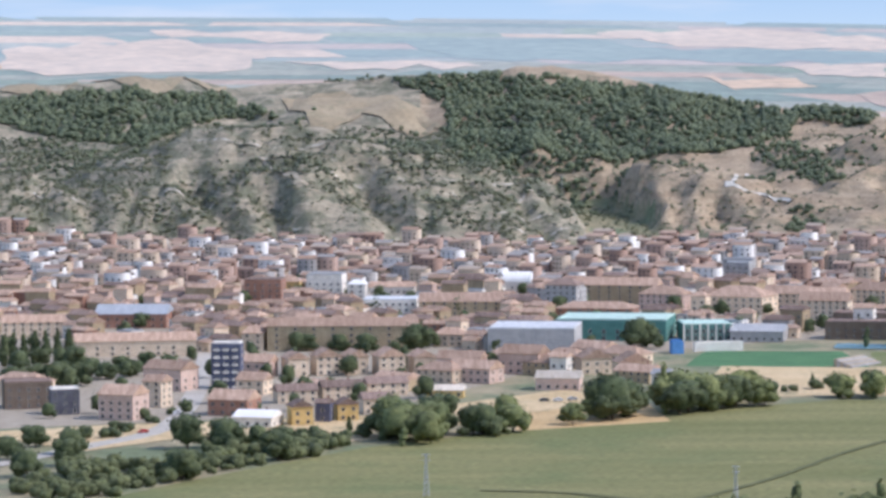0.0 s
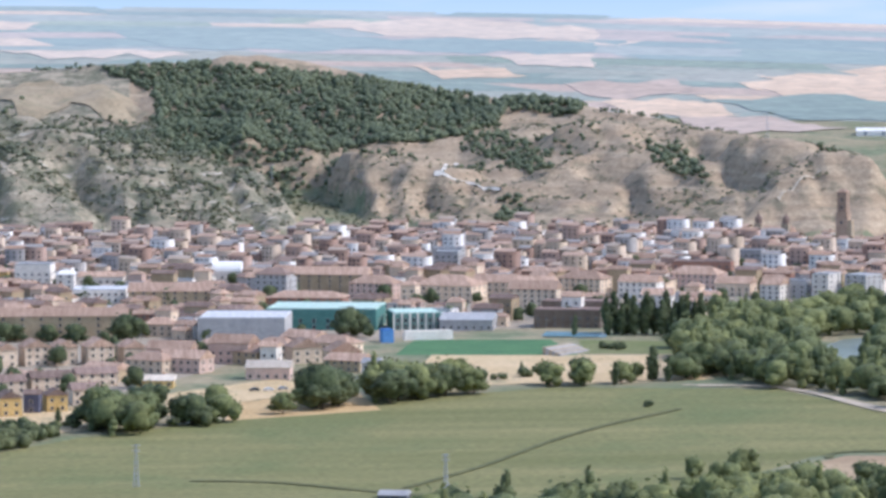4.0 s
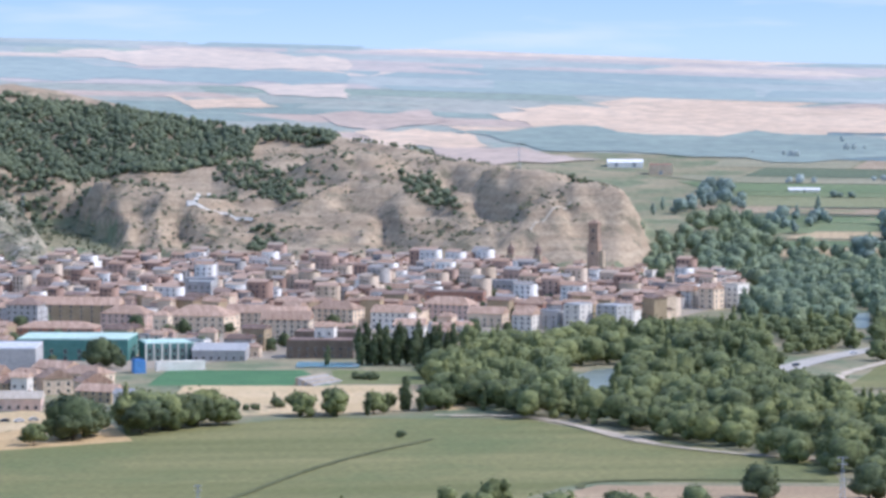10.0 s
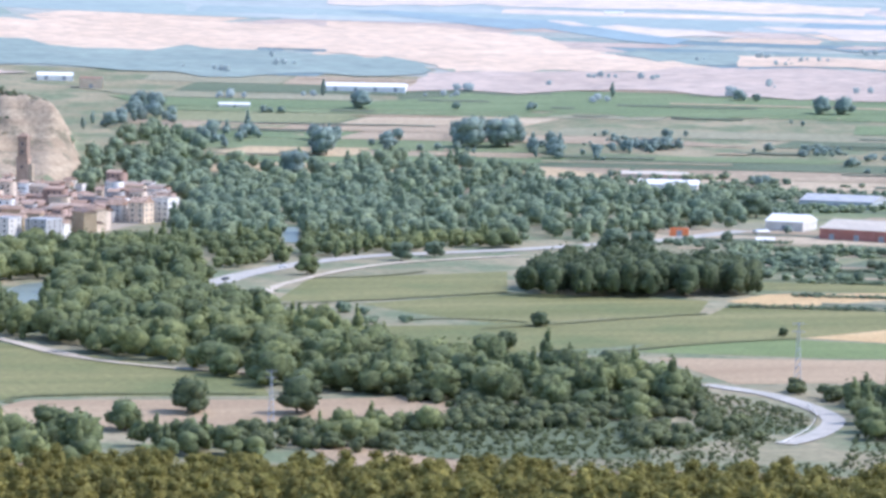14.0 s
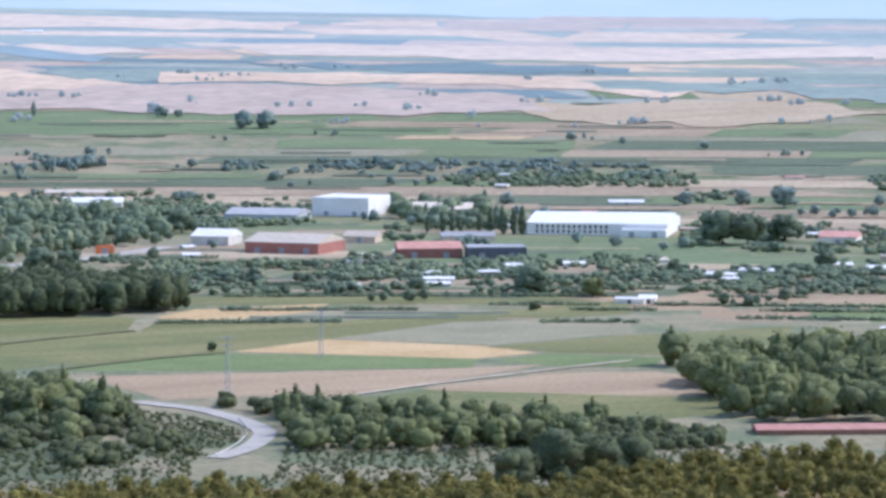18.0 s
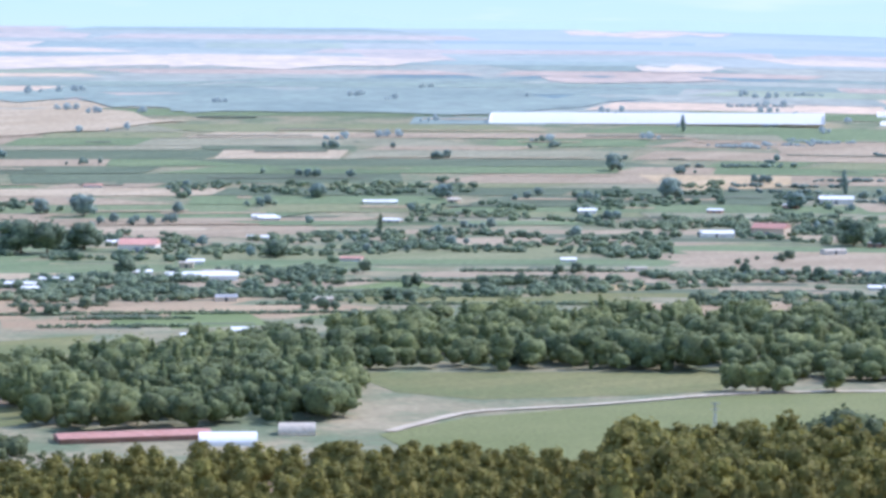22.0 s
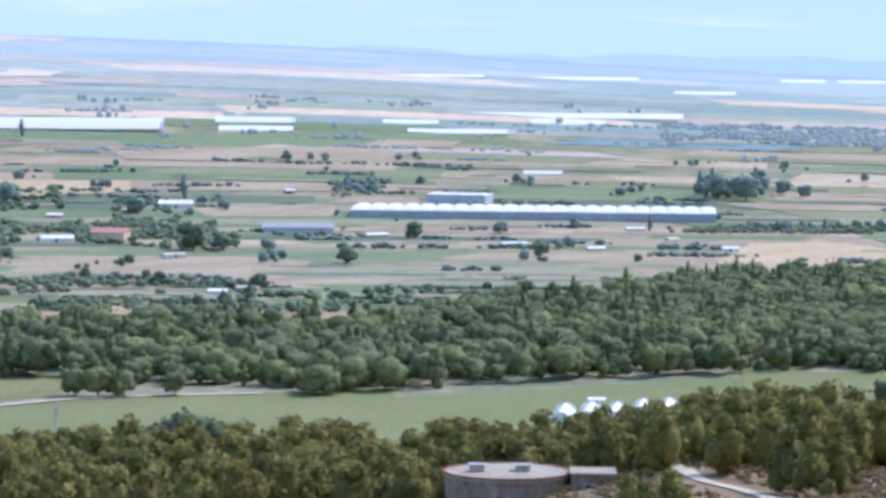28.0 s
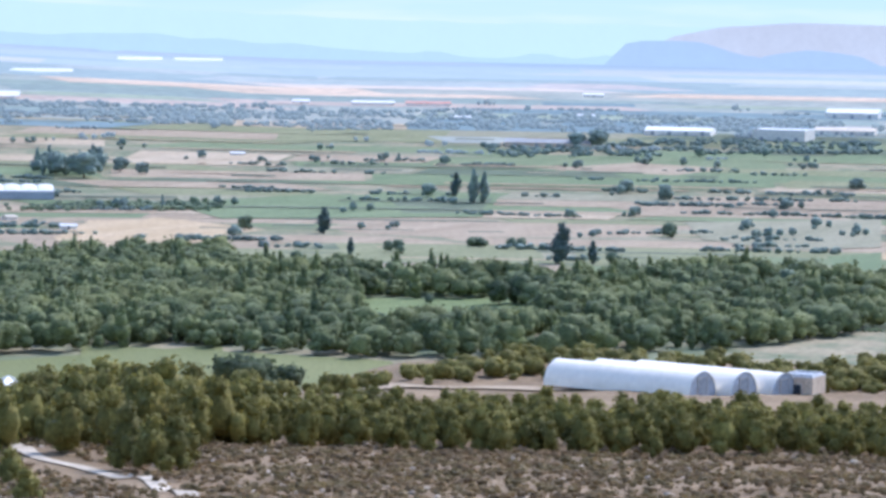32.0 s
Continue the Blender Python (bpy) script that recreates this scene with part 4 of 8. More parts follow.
def wood(kind, *pts):
    wood_count[0] += 1
    shape, step, low, high, widen, mat, label, gaps = WOOD[kind]
    places = fill(list(pts), step, wood_count[0] + 40, gaps)
    if places:
        # woods farther off take leaves with painted haze
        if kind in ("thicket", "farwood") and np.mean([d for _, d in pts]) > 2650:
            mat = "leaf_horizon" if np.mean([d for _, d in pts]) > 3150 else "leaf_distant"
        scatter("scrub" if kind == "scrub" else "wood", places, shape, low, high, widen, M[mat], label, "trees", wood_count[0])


CLEARINGS.append([(11.09, 1462), (11.1, 1615), (11.58, 1646), (12.23, 1653), (12.23, 1542), (11.97, 1478), (11.78, 1463)])
CLEARINGS.append([(15.87, 1799), (15.91, 2023), (16.33, 2026), (16.35, 1802)])
CLEARINGS.append([(23.31, 1272), (23.89, 1272), (25.33, 1207), (25.88, 1153), (25.52, 1054), (24.07, 1044), (24.27, 1103), (23.5, 1153), (23.12, 1208)])
CLEARINGS.append([(55.06, 446), (55.63, 400), (56.38, 378), (57.24, 358), (58.59, 304), (57.92, 304), (57.05, 336), (56.29, 356), (55.53, 368), (55.06, 416)])
CLEARINGS.append([(61.14, 1670), (64.11, 1685), (64.03, 1518), (61.24, 1507)])
CLEARINGS.append([(17.54, 1101), (21.86, 1128), (22.06, 1056), (18.03, 1045)])
wood("riverwood", (8.92, 1428), (8.92, 1622), (10.34, 1715), (12.53, 1788), (14.24, 1848), (14.73, 1709), (14.54, 1587), (15.41, 1471), (17.33, 1386), (18.1, 1336), (19.54, 1293), (21.74, 1265), (23.27, 1204), (22.33, 1138), (19.46, 1181), (17.54, 1199), (15.8, 1212), (14.65, 1279), (12.73, 1324), (11.39, 1391))
wood("riverwood", (9.09, 1462), (9.38, 1732), (11.1, 1768), (12.06, 1806), (11.1, 1624), (11.3, 1501), (10.24, 1446))
wood("scrub", (16.63, 1360), (18.81, 1333), (21.2, 1289), (22.73, 1269), (23.69, 1225), (24.75, 1153), (24.56, 1103), (22.34, 1084), (19.47, 1108), (18.99, 1159), (17.86, 1201), (16.62, 1221))
wood("farwood", (12.44, 2342), (12.63, 2420), (13.96, 2520), (14.73, 2550), (15.11, 2526), (16.45, 2484), (17.4, 2536), (18.55, 2518), (20.07, 2502), (20.45, 2416), (20.27, 2164), (20.09, 1918), (18.28, 1892), (17.61, 1858), (16.46, 1892), (15.79, 2006), (14.54, 1988), (14.44, 2208), (13.2, 2306))
wood("farwood", (14.44, 2208), (15.11, 2388), (16.45, 2274), (17.41, 2252), (18.37, 1984), (16.46, 1912), (15.5, 1848), (14.45, 1884), (13.97, 1964))
wood("farwood", (12.24, 2416), (13.2, 2696), (13.96, 2742), (14.72, 2638), (14.53, 2544), (12.82, 2482), (12.34, 2404))
wood("farwood", (13.38, 2916), (13.67, 2992), (14.15, 2924), (14.15, 2826), (13.43, 2812))
wood("farwood", (14.53, 2718), (15.1, 2750), (15.58, 2754), (15.58, 2666), (14.58, 2660))
wood("farwood", (16.4, 2646), (16.49, 2716), (16.92, 2718), (16.92, 2616))
wood("farwood", (18.78, 2732), (19.11, 2822), (19.96, 2816), (20.11, 2710), (19.3, 2688))
wood("farwood", (15.78, 2482), (15.97, 2554), (16.35, 2538), (16.4, 2466))
wood("farwood", (17.21, 2534), (17.78, 2564), (19.12, 2544), (19.12, 2508))
wood("farwood", (20.06, 2710), (20.68, 2702), (20.73, 2616), (20.16, 2612))
wood("farwood", (17.68, 2694), (17.97, 2726), (18.02, 2656), (17.73, 2638))
wood("farwood", (12.43, 2794), (13.29, 2810), (13.34, 2768), (12.53, 2754))
wood("farwood", (20.22, 2360), (21.26, 2448), (22.22, 2324), (23.74, 2286), (24.03, 2078), (22.52, 2006), (21.09, 1916), (20.13, 1992))
wood("farwood", (21.06, 2664), (22.11, 2694), (22.67, 2680), (22.58, 2632), (21.25, 2620))
wood("thicket", (20.31, 2484), (21.73, 2512), (23.35, 2508), (24.67, 2482), (24.68, 2358), (22.22, 2354))
wood("grove", (19.92, 1596), (20.44, 1679), (21.97, 1724), (22.74, 1706), (23.89, 1672), (23.99, 1618), (22.74, 1599), (21.4, 1587))
wood("riverwood", (38.47, 1390), (44.99, 1385), (46.14, 1356), (48.91, 1342), (50.59, 1357), (50.58, 1576), (46.13, 1584), (41.34, 1580), (38.38, 1546))
wood("riverwood", (48.77, 1312), (53.43, 1379), (58.86, 1450), (58.85, 1910), (56.32, 1881), (51.68, 1663), (48.77, 1406))
wood("riverwood", (55.05, 1456), (57.42, 1440), (59.81, 1408), (61.15, 1395), (61.14, 1670), (64.02, 1684), (64.02, 1594), (61.14, 1564), (61.15, 1395), (63.17, 1396), (67.47, 1459), (70, 1554), (69.98, 1784), (67.92, 1854), (65.54, 1796), (64.59, 1754), (60.37, 1801), (56.94, 1845), (55.05, 1806))
wood("riverwood", (32.22, 1378), (33.23, 1218), (33.61, 1189), (36.29, 1202), (38.55, 1210), (38.54, 1421), (36, 1438), (34.09, 1412))
wood("riverwood", (35.62, 1257), (38.76, 1227), (38.95, 1318), (38.47, 1470), (37.52, 1471), (35.63, 1449))
wood("scrub", (23.56, 1247), (24.51, 1244), (25.94, 1224), (28.33, 1187), (31.21, 1177), (33.13, 1155), (33.13, 1119), (30.25, 1118), (28.13, 1142), (25.74, 1145), (23.56, 1151))
wood("scrub", (-7.52, 1138), (-6.28, 1194), (-4.67, 1189), (-3.71, 1253), (-2.17, 1267), (-1.41, 1247), (-3.42, 1185), (-4.67, 1150), (-6.58, 1093))
wood("riverwood", (-1.21, 1283), (-0.06, 1300), (0.03, 1245), (-1.12, 1238))
wood("scrub", (0.13, 1272), (0.9, 1299), (1.38, 1308), (0.8, 1271))
wood("riverwood", (2.34, 1346), (3.2, 1367), (3.3, 1336), (2.53, 1316))
wood("riverwood", (3.49, 1356), (4.25, 1421), (5.4, 1421), (5.59, 1395), (3.97, 1340))
wood("scrub", (14.28, 1071), (15.62, 1113), (17.16, 1115), (18.5, 1133), (20.42, 1124), (22.33, 1131), (22.34, 1070), (18.51, 1058), (15.62, 1059))
wood("thicket", (23.58, 1709), (23.59, 1908), (27.38, 1902), (32.17, 1869), (35.51, 1873), (38.52, 1985), (38.53, 1704), (32.17, 1715), (27.38, 1697))
wood("thicket", (23.6, 2159), (23.6, 2463), (26.44, 2456), (26.06, 2227))
wood("thicket", (32.46, 2016), (32.46, 2216), (35.98, 2221), (35.99, 1977))
wood("thicket", (35.63, 2137), (39.42, 2242), (44.2, 2200), (44.21, 2003), (39.42, 2038), (35.63, 1995))
wood("thicket", (37.52, 1602), (42.3, 1695), (42.3, 1603), (38.47, 1573))
wood("thicket", (38.47, 1758), (44.21, 1918), (48.98, 1860), (49.93, 1774), (45.17, 1805), (38.47, 1692))
wood("thicket", (41.81, 2366), (47.54, 2396), (47.55, 2114), (44.2, 2200))
wood("thicket", (43.86, 1724), (52.41, 1847), (52.41, 1731), (45.99, 1645))
wood("thicket", (63.11, 3054), (66.92, 3188), (69.92, 3200), (69.92, 3044), (63.59, 2915))
wood("thicket", (55.04, 3540), (62.62, 3577), (69.27, 3551), (69.28, 3315), (61.67, 3278), (55.04, 3282))
wood("thicket", (28.35, 2629), (32.17, 2607), (33.12, 2547), (28.54, 2547))
wood("willowwood", (8.93, 1051), (8.92, 1117), (10.16, 1138), (10.83, 1095), (12.93, 1070), (15.62, 1079), (15.62, 1041), (11.78, 1032))
wood("riverwood", (3.43, 993), (5.92, 1013), (7.85, 1042), (10.73, 1068), (12.55, 1064), (13.03, 1022), (10.16, 985), (4.38, 973))
wood("willowwood", (16.01, 1079), (17.16, 1108), (18.5, 1118), (21.38, 1120), (21.39, 1066), (17.55, 1056))
wood("willowwood", (14.24, 1876), (15.01, 1778), (14.82, 1709), (16.35, 1773), (17.98, 1832), (19.89, 1867), (19.89, 1907), (16.54, 1927))
wood("thicket", (17.13, 1527), (17.52, 1490), (18.48, 1458), (17.33, 1453), (16.37, 1479))
wood("willowwood", (25.61, 1207), (27.15, 1216), (29.06, 1189), (30.96, 1171), (30.97, 1122), (27.15, 1107), (26, 1110))
wood("thicket", (24.31, 2278), (25.26, 2276), (25.26, 2166), (24.31, 2168))
wood("thicket", (26.8, 1997), (27.75, 1997), (27.75, 1912), (26.8, 1911))
wood("farwood", (27.46, 2427), (29.09, 2399), (29.66, 2179), (28.23, 2166), (27.56, 2305))
wood("thicket", (24.69, 2719), (30.33, 2739), (30.33, 2642), (24.69, 2633))
wood("thicket", (28.52, 2629), (32.7, 2655), (32.7, 2548), (28.71, 2540))
wood("thicket", (20.98, 2762), (22.69, 2762), (22.69, 2675), (20.98, 2676))
wood("thicket", (32.32, 2516), (34.1, 2540), (34.1, 2438), (32.33, 2433))
wood("thicket", (39.61, 2468), (41.71, 2491), (41.71, 2353), (39.61, 2330))
wood("thicket", (42.48, 2552), (44.96, 2647), (44.96, 2481), (42.48, 2436))
wood("thicket", (45.82, 2546), (46.87, 2553), (46.88, 2329), (45.54, 2291))
wood("thicket", (46.87, 2433), (48.02, 2222), (47.83, 2106), (46.88, 2135))
wood("thicket", (49.52, 2739), (50.54, 2752), (50.54, 2620), (49.53, 2596))
wood("thicket", (35.63, 2625), (40.95, 2653), (40.95, 2560), (35.63, 2524))
wood("thicket", (26.93, 2718), (32.24, 2698), (32.24, 2599), (26.93, 2612))
wood("farwood", (55.69, 2804), (56.78, 2814), (56.79, 2643), (55.7, 2636))
wood("thicket", (55.17, 2405), (58.84, 2438), (58.84, 2328), (55.17, 2315))
wood("thicket", (20.94, 1908), (22.36, 1964), (24.07, 1898), (26.26, 1854), (28.56, 1892), (31.43, 1854), (35.8, 1906), (35.8, 1794), (30.48, 1780), (25.69, 1780), (20.94, 1794))
wood("thicket", (21.89, 2128), (22.65, 2178), (22.83, 2030), (21.98, 2010))
wood("thicket", (24.93, 2340), (25.88, 2388), (26.27, 2248), (25.12, 2224))
wood("thicket", (32.29, 2224), (33.34, 2254), (33.62, 2074), (32.39, 2024))
wood("thicket", (26.84, 2166), (27.61, 2220), (28.18, 2090), (27.03, 2066))
wood("thicket", (28.56, 1932), (30.48, 1954), (32.39, 1928), (32.29, 1876), (28.75, 1860))

# hillside forest and scrub on the town's hill
def hill_zone(a0, a1, d0, d1, step, seed, cut=0.0):
    r = np.random.default_rng(seed)
    n = int(abs(a1 - a0) * 0.01745 * (d0 + d1) / 2 * (d1 - d0) / step ** 2)
    a, d = r.uniform(a0, a1, n), r.uniform(d0, d1, n)
    x, y = d * np.sin(np.radians(a)), d * np.cos(np.radians(a))
    edge = np.minimum(np.minimum(a - a0, a1 - a) * 50, np.minimum(d - d0, d1 - d + 40)) / 45
    ok = lattice(x / 45, y / 45, seed) + 0.5 * (lattice(x / 18, y / 18, seed + 1) - 0.5) > np.maximum(cut, 0.75 - 0.6 * edge)
    return list(zip(x[ok], y[ok]))


FOREST_EAST = [(-0.81, 2940), (-0.14, 2940), (0.91, 2946), (1.1, 2910), (2.53, 2916), (3.96, 2904), (5.09, 2868), (5.85, 2830), (7.22, 2940), (7.22, 2774), (5.85, 2802), (5.85, 2754), (5.19, 2734), (4.24, 2710), (3.1, 2718), (2.52, 2648), (1.67, 2620), (1.09, 2630), (0.14, 2678), (0.05, 2794), (0.0, 2868), (-0.43, 2914), (-0.81, 2924)]
FOREST_WEST = [(-8.01, 2890), (-6.88, 2928), (-5.09, 2898), (-3.67, 2906), (-2.72, 2838), (-3.48, 2854), (-4.15, 2808), (-4.62, 2776), (-5.1, 2732), (-5.57, 2770), (-6.52, 2798), (-7.27, 2832), (-8.01, 2838)]
SLOPE_WOOD = [(5.0, 2762), (5.85, 2748), (6.6, 2618), (6.79, 2542), (6.23, 2588), (5.66, 2648), (5.19, 2694)]
CLIFF_WOOD = [(8.32, 2626), (8.85, 2656), (9.42, 2482), (9.23, 2482), (8.47, 2542)]
FOOT_WOOD = [(5.89, 2512), (6.36, 2506), (6.36, 2442), (5.69, 2442)]
GREEN_SLOPE = [(-1.39, 2778), (-0.24, 2718), (0.71, 2636), (1.09, 2542), (0.14, 2512), (-0.91, 2504)]
TERRACE_WOODS = [[(-5.3, 2448), (-4.73, 2470), (-3.69, 2450), (-3.88, 2436), (-4.64, 2438)],
                 [(-4.63, 2502), (-3.49, 2512), (-1.58, 2498), (-1.39, 2492), (-3.49, 2466), (-4.44, 2482)],
                 [(-0.34, 2480), (0.9, 2534), (2.04, 2560), (2.62, 2502), (1.09, 2464), (-0.25, 2454)],
                 [(-0.83, 2418), (-0.16, 2446), (0.8, 2446), (0.89, 2422), (-0.26, 2396)],
                 [(-7.46, 2758), (-5.76, 2748), (-4.34, 2524), (-4.63, 2516), (-6.33, 2682), (-7.46, 2696)],
                 [(-2.16, 2422), (-1.4, 2408), (-0.45, 2404), (-0.5, 2340), (-1.41, 2314), (-2.17, 2392)]]
scatter("pine_forest", fill(FOREST_EAST, 4.8, 21, 0.1) + fill(FOREST_WEST, 4.8, 22, 0.1), "round_tuft", 4.5, 8.5, 1.1, M["hill_pine"], "dark green pine forest on the hilltop", "forest", 31)
scatter("hill_wood", fill(SLOPE_WOOD, 6.0, 25, 0.25) + fill(CLIFF_WOOD, 6.0, 26, 0.12) + fill(FOOT_WOOD, 6.5, 27, 0.3), "round_tuft", 3.5, 7, 1.15, M["hill_pine"], "dark pines in the hollows of the dry hill", "forest", 35)
scatter("hill_scrub", hill_zone(-9, 2.2, 2395, 2800, 6.0, 123, 0.30) + hill_zone(2.2, 12, 2395, 2780, 10.5, 124, 0.45), "tuft", 0.9, 2.0, 2.0, M["hill_scrub"], "grey-green low scrub on the clay hillside", "shrubs", 133)
scatter("hill_wood", fill(GREEN_SLOPE, 5.0, 28, 0.25) + [p for i, w in enumerate(TERRACE_WOODS) for p in fill(w, 5.0, 29 + i, 0.42)], "round_tuft", 1.8, 4.2, 1.5, M["hill_scrub"], "olive-green bushes along the terraces of the hillside", "shrubs", 38)
field("dry", (-2.72, 2900), (-2.14, 2922), (-0.81, 2892), (-0.38, 2858), (-0.0, 2792), (-0.81, 2792), (-1.58, 2812), (-2.34, 2828))
field("dry", (-7.44, 2940), (-6.22, 2948), (-4.9, 2940), (-3.66, 2950), (-3.67, 2934), (-5.09, 2908), (-6.88, 2936))
for line in ([(-3.77, 2552), (-3.2, 2824), (-2.34, 2562)],
             [(-4.2, 2542), (-3.29, 2522), (-2.15, 2528), (-1.29, 2526)],
             [(-3.49, 2518), (-2.54, 2502), (-1.77, 2508)],
             [(-0.92, 2496), (-0.25, 2502), (0.61, 2514), (1.38, 2540)],
             [(0.13, 2492), (0.9, 2478), (1.66, 2514)],
             [(-2.16, 2488), (-1.39, 2504), (-0.82, 2500)],
             [(-7.28, 2694), (-6.43, 2678), (-5.67, 2558)],
             [(-4.83, 2474), (-4.16, 2468), (-3.68, 2470)],
             [(0.32, 2452), (1.09, 2460), (1.85, 2470)],
             [(-6.91, 2480), (-6.15, 2466), (-5.49, 2470)],
             [(-3.31, 2438), (-2.74, 2432), (-2.36, 2422)],
             [(0.89, 2426), (1.66, 2436), (2.42, 2452)]):
    ribbon("terrace_edge", line, 2.2, M["chalk_grey"], 0.7, "pale stony edge of an old hillside terrace", "terrace")
scatter("hill_wood", hill_zone(-1.5, 7.5, 2590, 2790, 9.0, 55, 0.5) + hill_zone(-8, -2, 2600, 2900, 11.0, 56, 0.5), "round_tuft", 2.5, 5.5, 1.15, M["hill_pine"], "single pines and bushes round the hill forest", "trees", 57)
crest_trees = [at(a, d) for a, d in ((-1.92, 2960), (-1.73, 2960), (-1.35, 2950), (-1.16, 2942), (7.65, 2772), (7.94, 2760), (8.23, 2748), (8.51, 2742), (8.8, 2734), (9.09, 2736), (10.14, 2602), (10.42, 2576), (11.38, 2498), (11.45, 2500), (11.36, 2502))]
scatter("crest_trees", [(x + dx, y + dy) for x, y in crest_trees for dx, dy in ((0, 0), (5, 3), (-4, 2))], "tuft", 3.5, 6.5, 1.1, M["hill_pine"], "single trees along the hill crest", "trees", 36)
scatter("hill_scrub", hill_zone(-9, 1.8, 2400, 2800, 4.3, 23, 0.36) + hill_zone(1.8, 12, 2400, 2760, 7.5, 24, 0.54), "tuft", 1.3, 3.4, 1.5, M["hill_scrub"], "scattered dark shrubs on the clay hillside", "shrubs", 32)

# pine belt at the foot of the viewer's slope
belt = fill([(3.2, 560), (3.4, 480), (7.6, 440), (9, 418), (30, 405), (43, 412), (49, 428), (53, 436), (58, 440), (58, 505), (52, 560), (48, 560), (30, 640), (10, 640), (7.6, 640), (4, 620)], 6.4, 77, 0.26)
tall = [p for p in belt if 43 < math.degrees(math.atan2(*p)) < 53.2 or math.degrees(math.atan2(*p)) > 56.3]
scatter("low_pine_wood", [p for p in belt if 53.2 <= math.degrees(math.atan2(*p)) <= 56.3 and math.hypot(*p) > 424], "pine", 6.6, 9.0, 0.95, M["pine"], "low olive-green pines behind the tank's valve house", "forest", 47)
scatter("tall_pine_wood", tall, "pine", 4.5, 11, 1.0, M["pine"], "taller olive-green pines round the tank", "forest", 37)
belt = [p for p in belt if math.degrees(math.atan2(*p)) <= 43]
scatter("pine_wood", belt, "pine", 3, 6.5, 1.1, M["pine"], "young olive-green pine wood on the slope", "forest", 33)
scatter("pine_thicket", fill([(59, 420), (73, 425), (73, 490), (58, 500)], 4.8, 78, 0.1), "pine", 3.6, 6.2, 0.95, M["pine"], "low olive-green pine thicket below the terrace", "forest", 34)


# ---- single trees ----
def part(name, me, parent, label="", loc=None, rot=0.0):
    ob = new(name, me)
    ob.parent = parent
    if loc is not None:
        ob.matrix_basis = Matrix.Translation(loc) @ Matrix.Rotation(rot, 4, "Z")
    if label:
        ob["label"] = label
    return ob


tv, tf = trunk_cloud(0.4, 0.028, 6, 3, 4)
_t = mesh_object("trunk", tv, tf, [M["bark"]])
TRUNK = _t.data
bpy.data.objects.remove(_t)
TREE = {"oak": ("broad", "leaf_dark", "round dark green broadleaf tree standing in fields", "broadleaf_tree", 1.15),
        "willow": ("broad", "leaf", "grey-green spreading willow tree at a field edge", "willow_tree", 1.05),
        "poplar": ("poplar", "leaf_dark", "slender upright dark green poplar", "poplar_tree", 1.15),
        "cypress": ("poplar", "leaf_cypress", "dark columnar cypress standing alone in the fields", "cypress_tree", 1.7),
        "bush": ("bush", "leaf_dark", "low dark green bush", "bush", 1.1),
        "pine": ("pine", "pine", "young olive-green pine on the dry slope", "pine_tree", 0.98),
        "shrub": ("bush", "leaf_shrub", "low dry grey-green shrub on stony ground", "shrub", 1.3)}
CROWNS = {}
tree_rng = np.random.default_rng(5)


def tree(kind, az, d, h, xy=None):
    shape, mat, label, name, widen = TREE[kind]
    # beyond 1700 m the leaf colour has haze painted in, stepwise
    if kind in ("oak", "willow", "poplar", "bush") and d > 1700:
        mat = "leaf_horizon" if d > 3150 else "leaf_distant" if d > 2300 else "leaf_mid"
    key = (kind, mat)
    if key not in CROWNS:
        n = {"pine": (420, 0.04, 8), "bush": (130, 0.07, 6), "poplar": (240, 0.034, 7)}.get(shape, (420, 0.042, 12))
        if kind == "shrub":
            n = (90, 0.1, 4)
        CROWNS[key] = [crown_mesh("crown", crown_cloud(shape, n[0], n[1], 90 + 13 * i, 2, n[2]), M[mat]) for i in range(5)]
    x, y = xy if xy else at(az, d)
    e = new(name)
    w = h * widen * tree_rng.uniform(0.9, 1.15)
    e.matrix_basis = Matrix.LocRotScale((x, y, ground_z(x, y) - 0.05), Euler((0, 0, tree_rng.uniform(0, 6.28))), (w, w, h))
    if kind not in ("bush", "shrub"):
        part("trunk", TRUNK, e)
    part("crown", CROWNS[key][tree_rng.integers(0, 5)], e)
    return tagged(e, label, "bush" if kind in ("bush", "shrub") else "tree", group={"pine": "pines on the slope", "shrub": "shrubs on the slope"}.get(kind, "trees on the plain"))


tree("bush", 8.35, 1335, 2.9)
tree("oak", 14.41, 1154, 12.3)
tree("willow", 13.36, 1105, 10.7)
tree("willow", 12.17, 1090, 10.0)
tree("oak", 2.82, 1330, 19.5)
tree("willow", 6.69, 1411, 9.9)
tree("willow", 7.27, 1411, 11.3)
tree("willow", 7.89, 1422, 10.0)
tree("poplar", 8.44, 1434, 14.8)
tree("willow", 8.15, 1438, 8.1)
tree("poplar", 9, 1441, 11.5)
tree("willow", 8.71, 1441, 6.2)
tree("willow", 5.35, 1379, 12.0)
tree("bush", 6.24, 1448, 4.8)
tree("bush", 5.83, 1439, 3.8)
tree("oak", 3.26, 1641, 15.9)
tree("poplar", 7.11, 1642, 10.4)
tree("bush", 7.61, 1578, 3.9)
tree("bush", 7.85, 1573, 4.2)
tree("poplar", 8.79, 1546, 6.7)
tree("oak", 14.41, 1150, 12.3)
tree("willow", 13.36, 1110, 10.7)
tree("willow", 12.12, 1089, 10.9)
tree("oak", 16.27, 1153, 14.2)
tree("willow", 11.3, 1076, 9.0)
tree("oak", 20.39, 1452, 6.8)
tree("oak", 19.83, 1359, 7.2)
tree("oak", 17.3, 2967, 17.8)
tree("poplar", 16.65, 3076, 15.4)
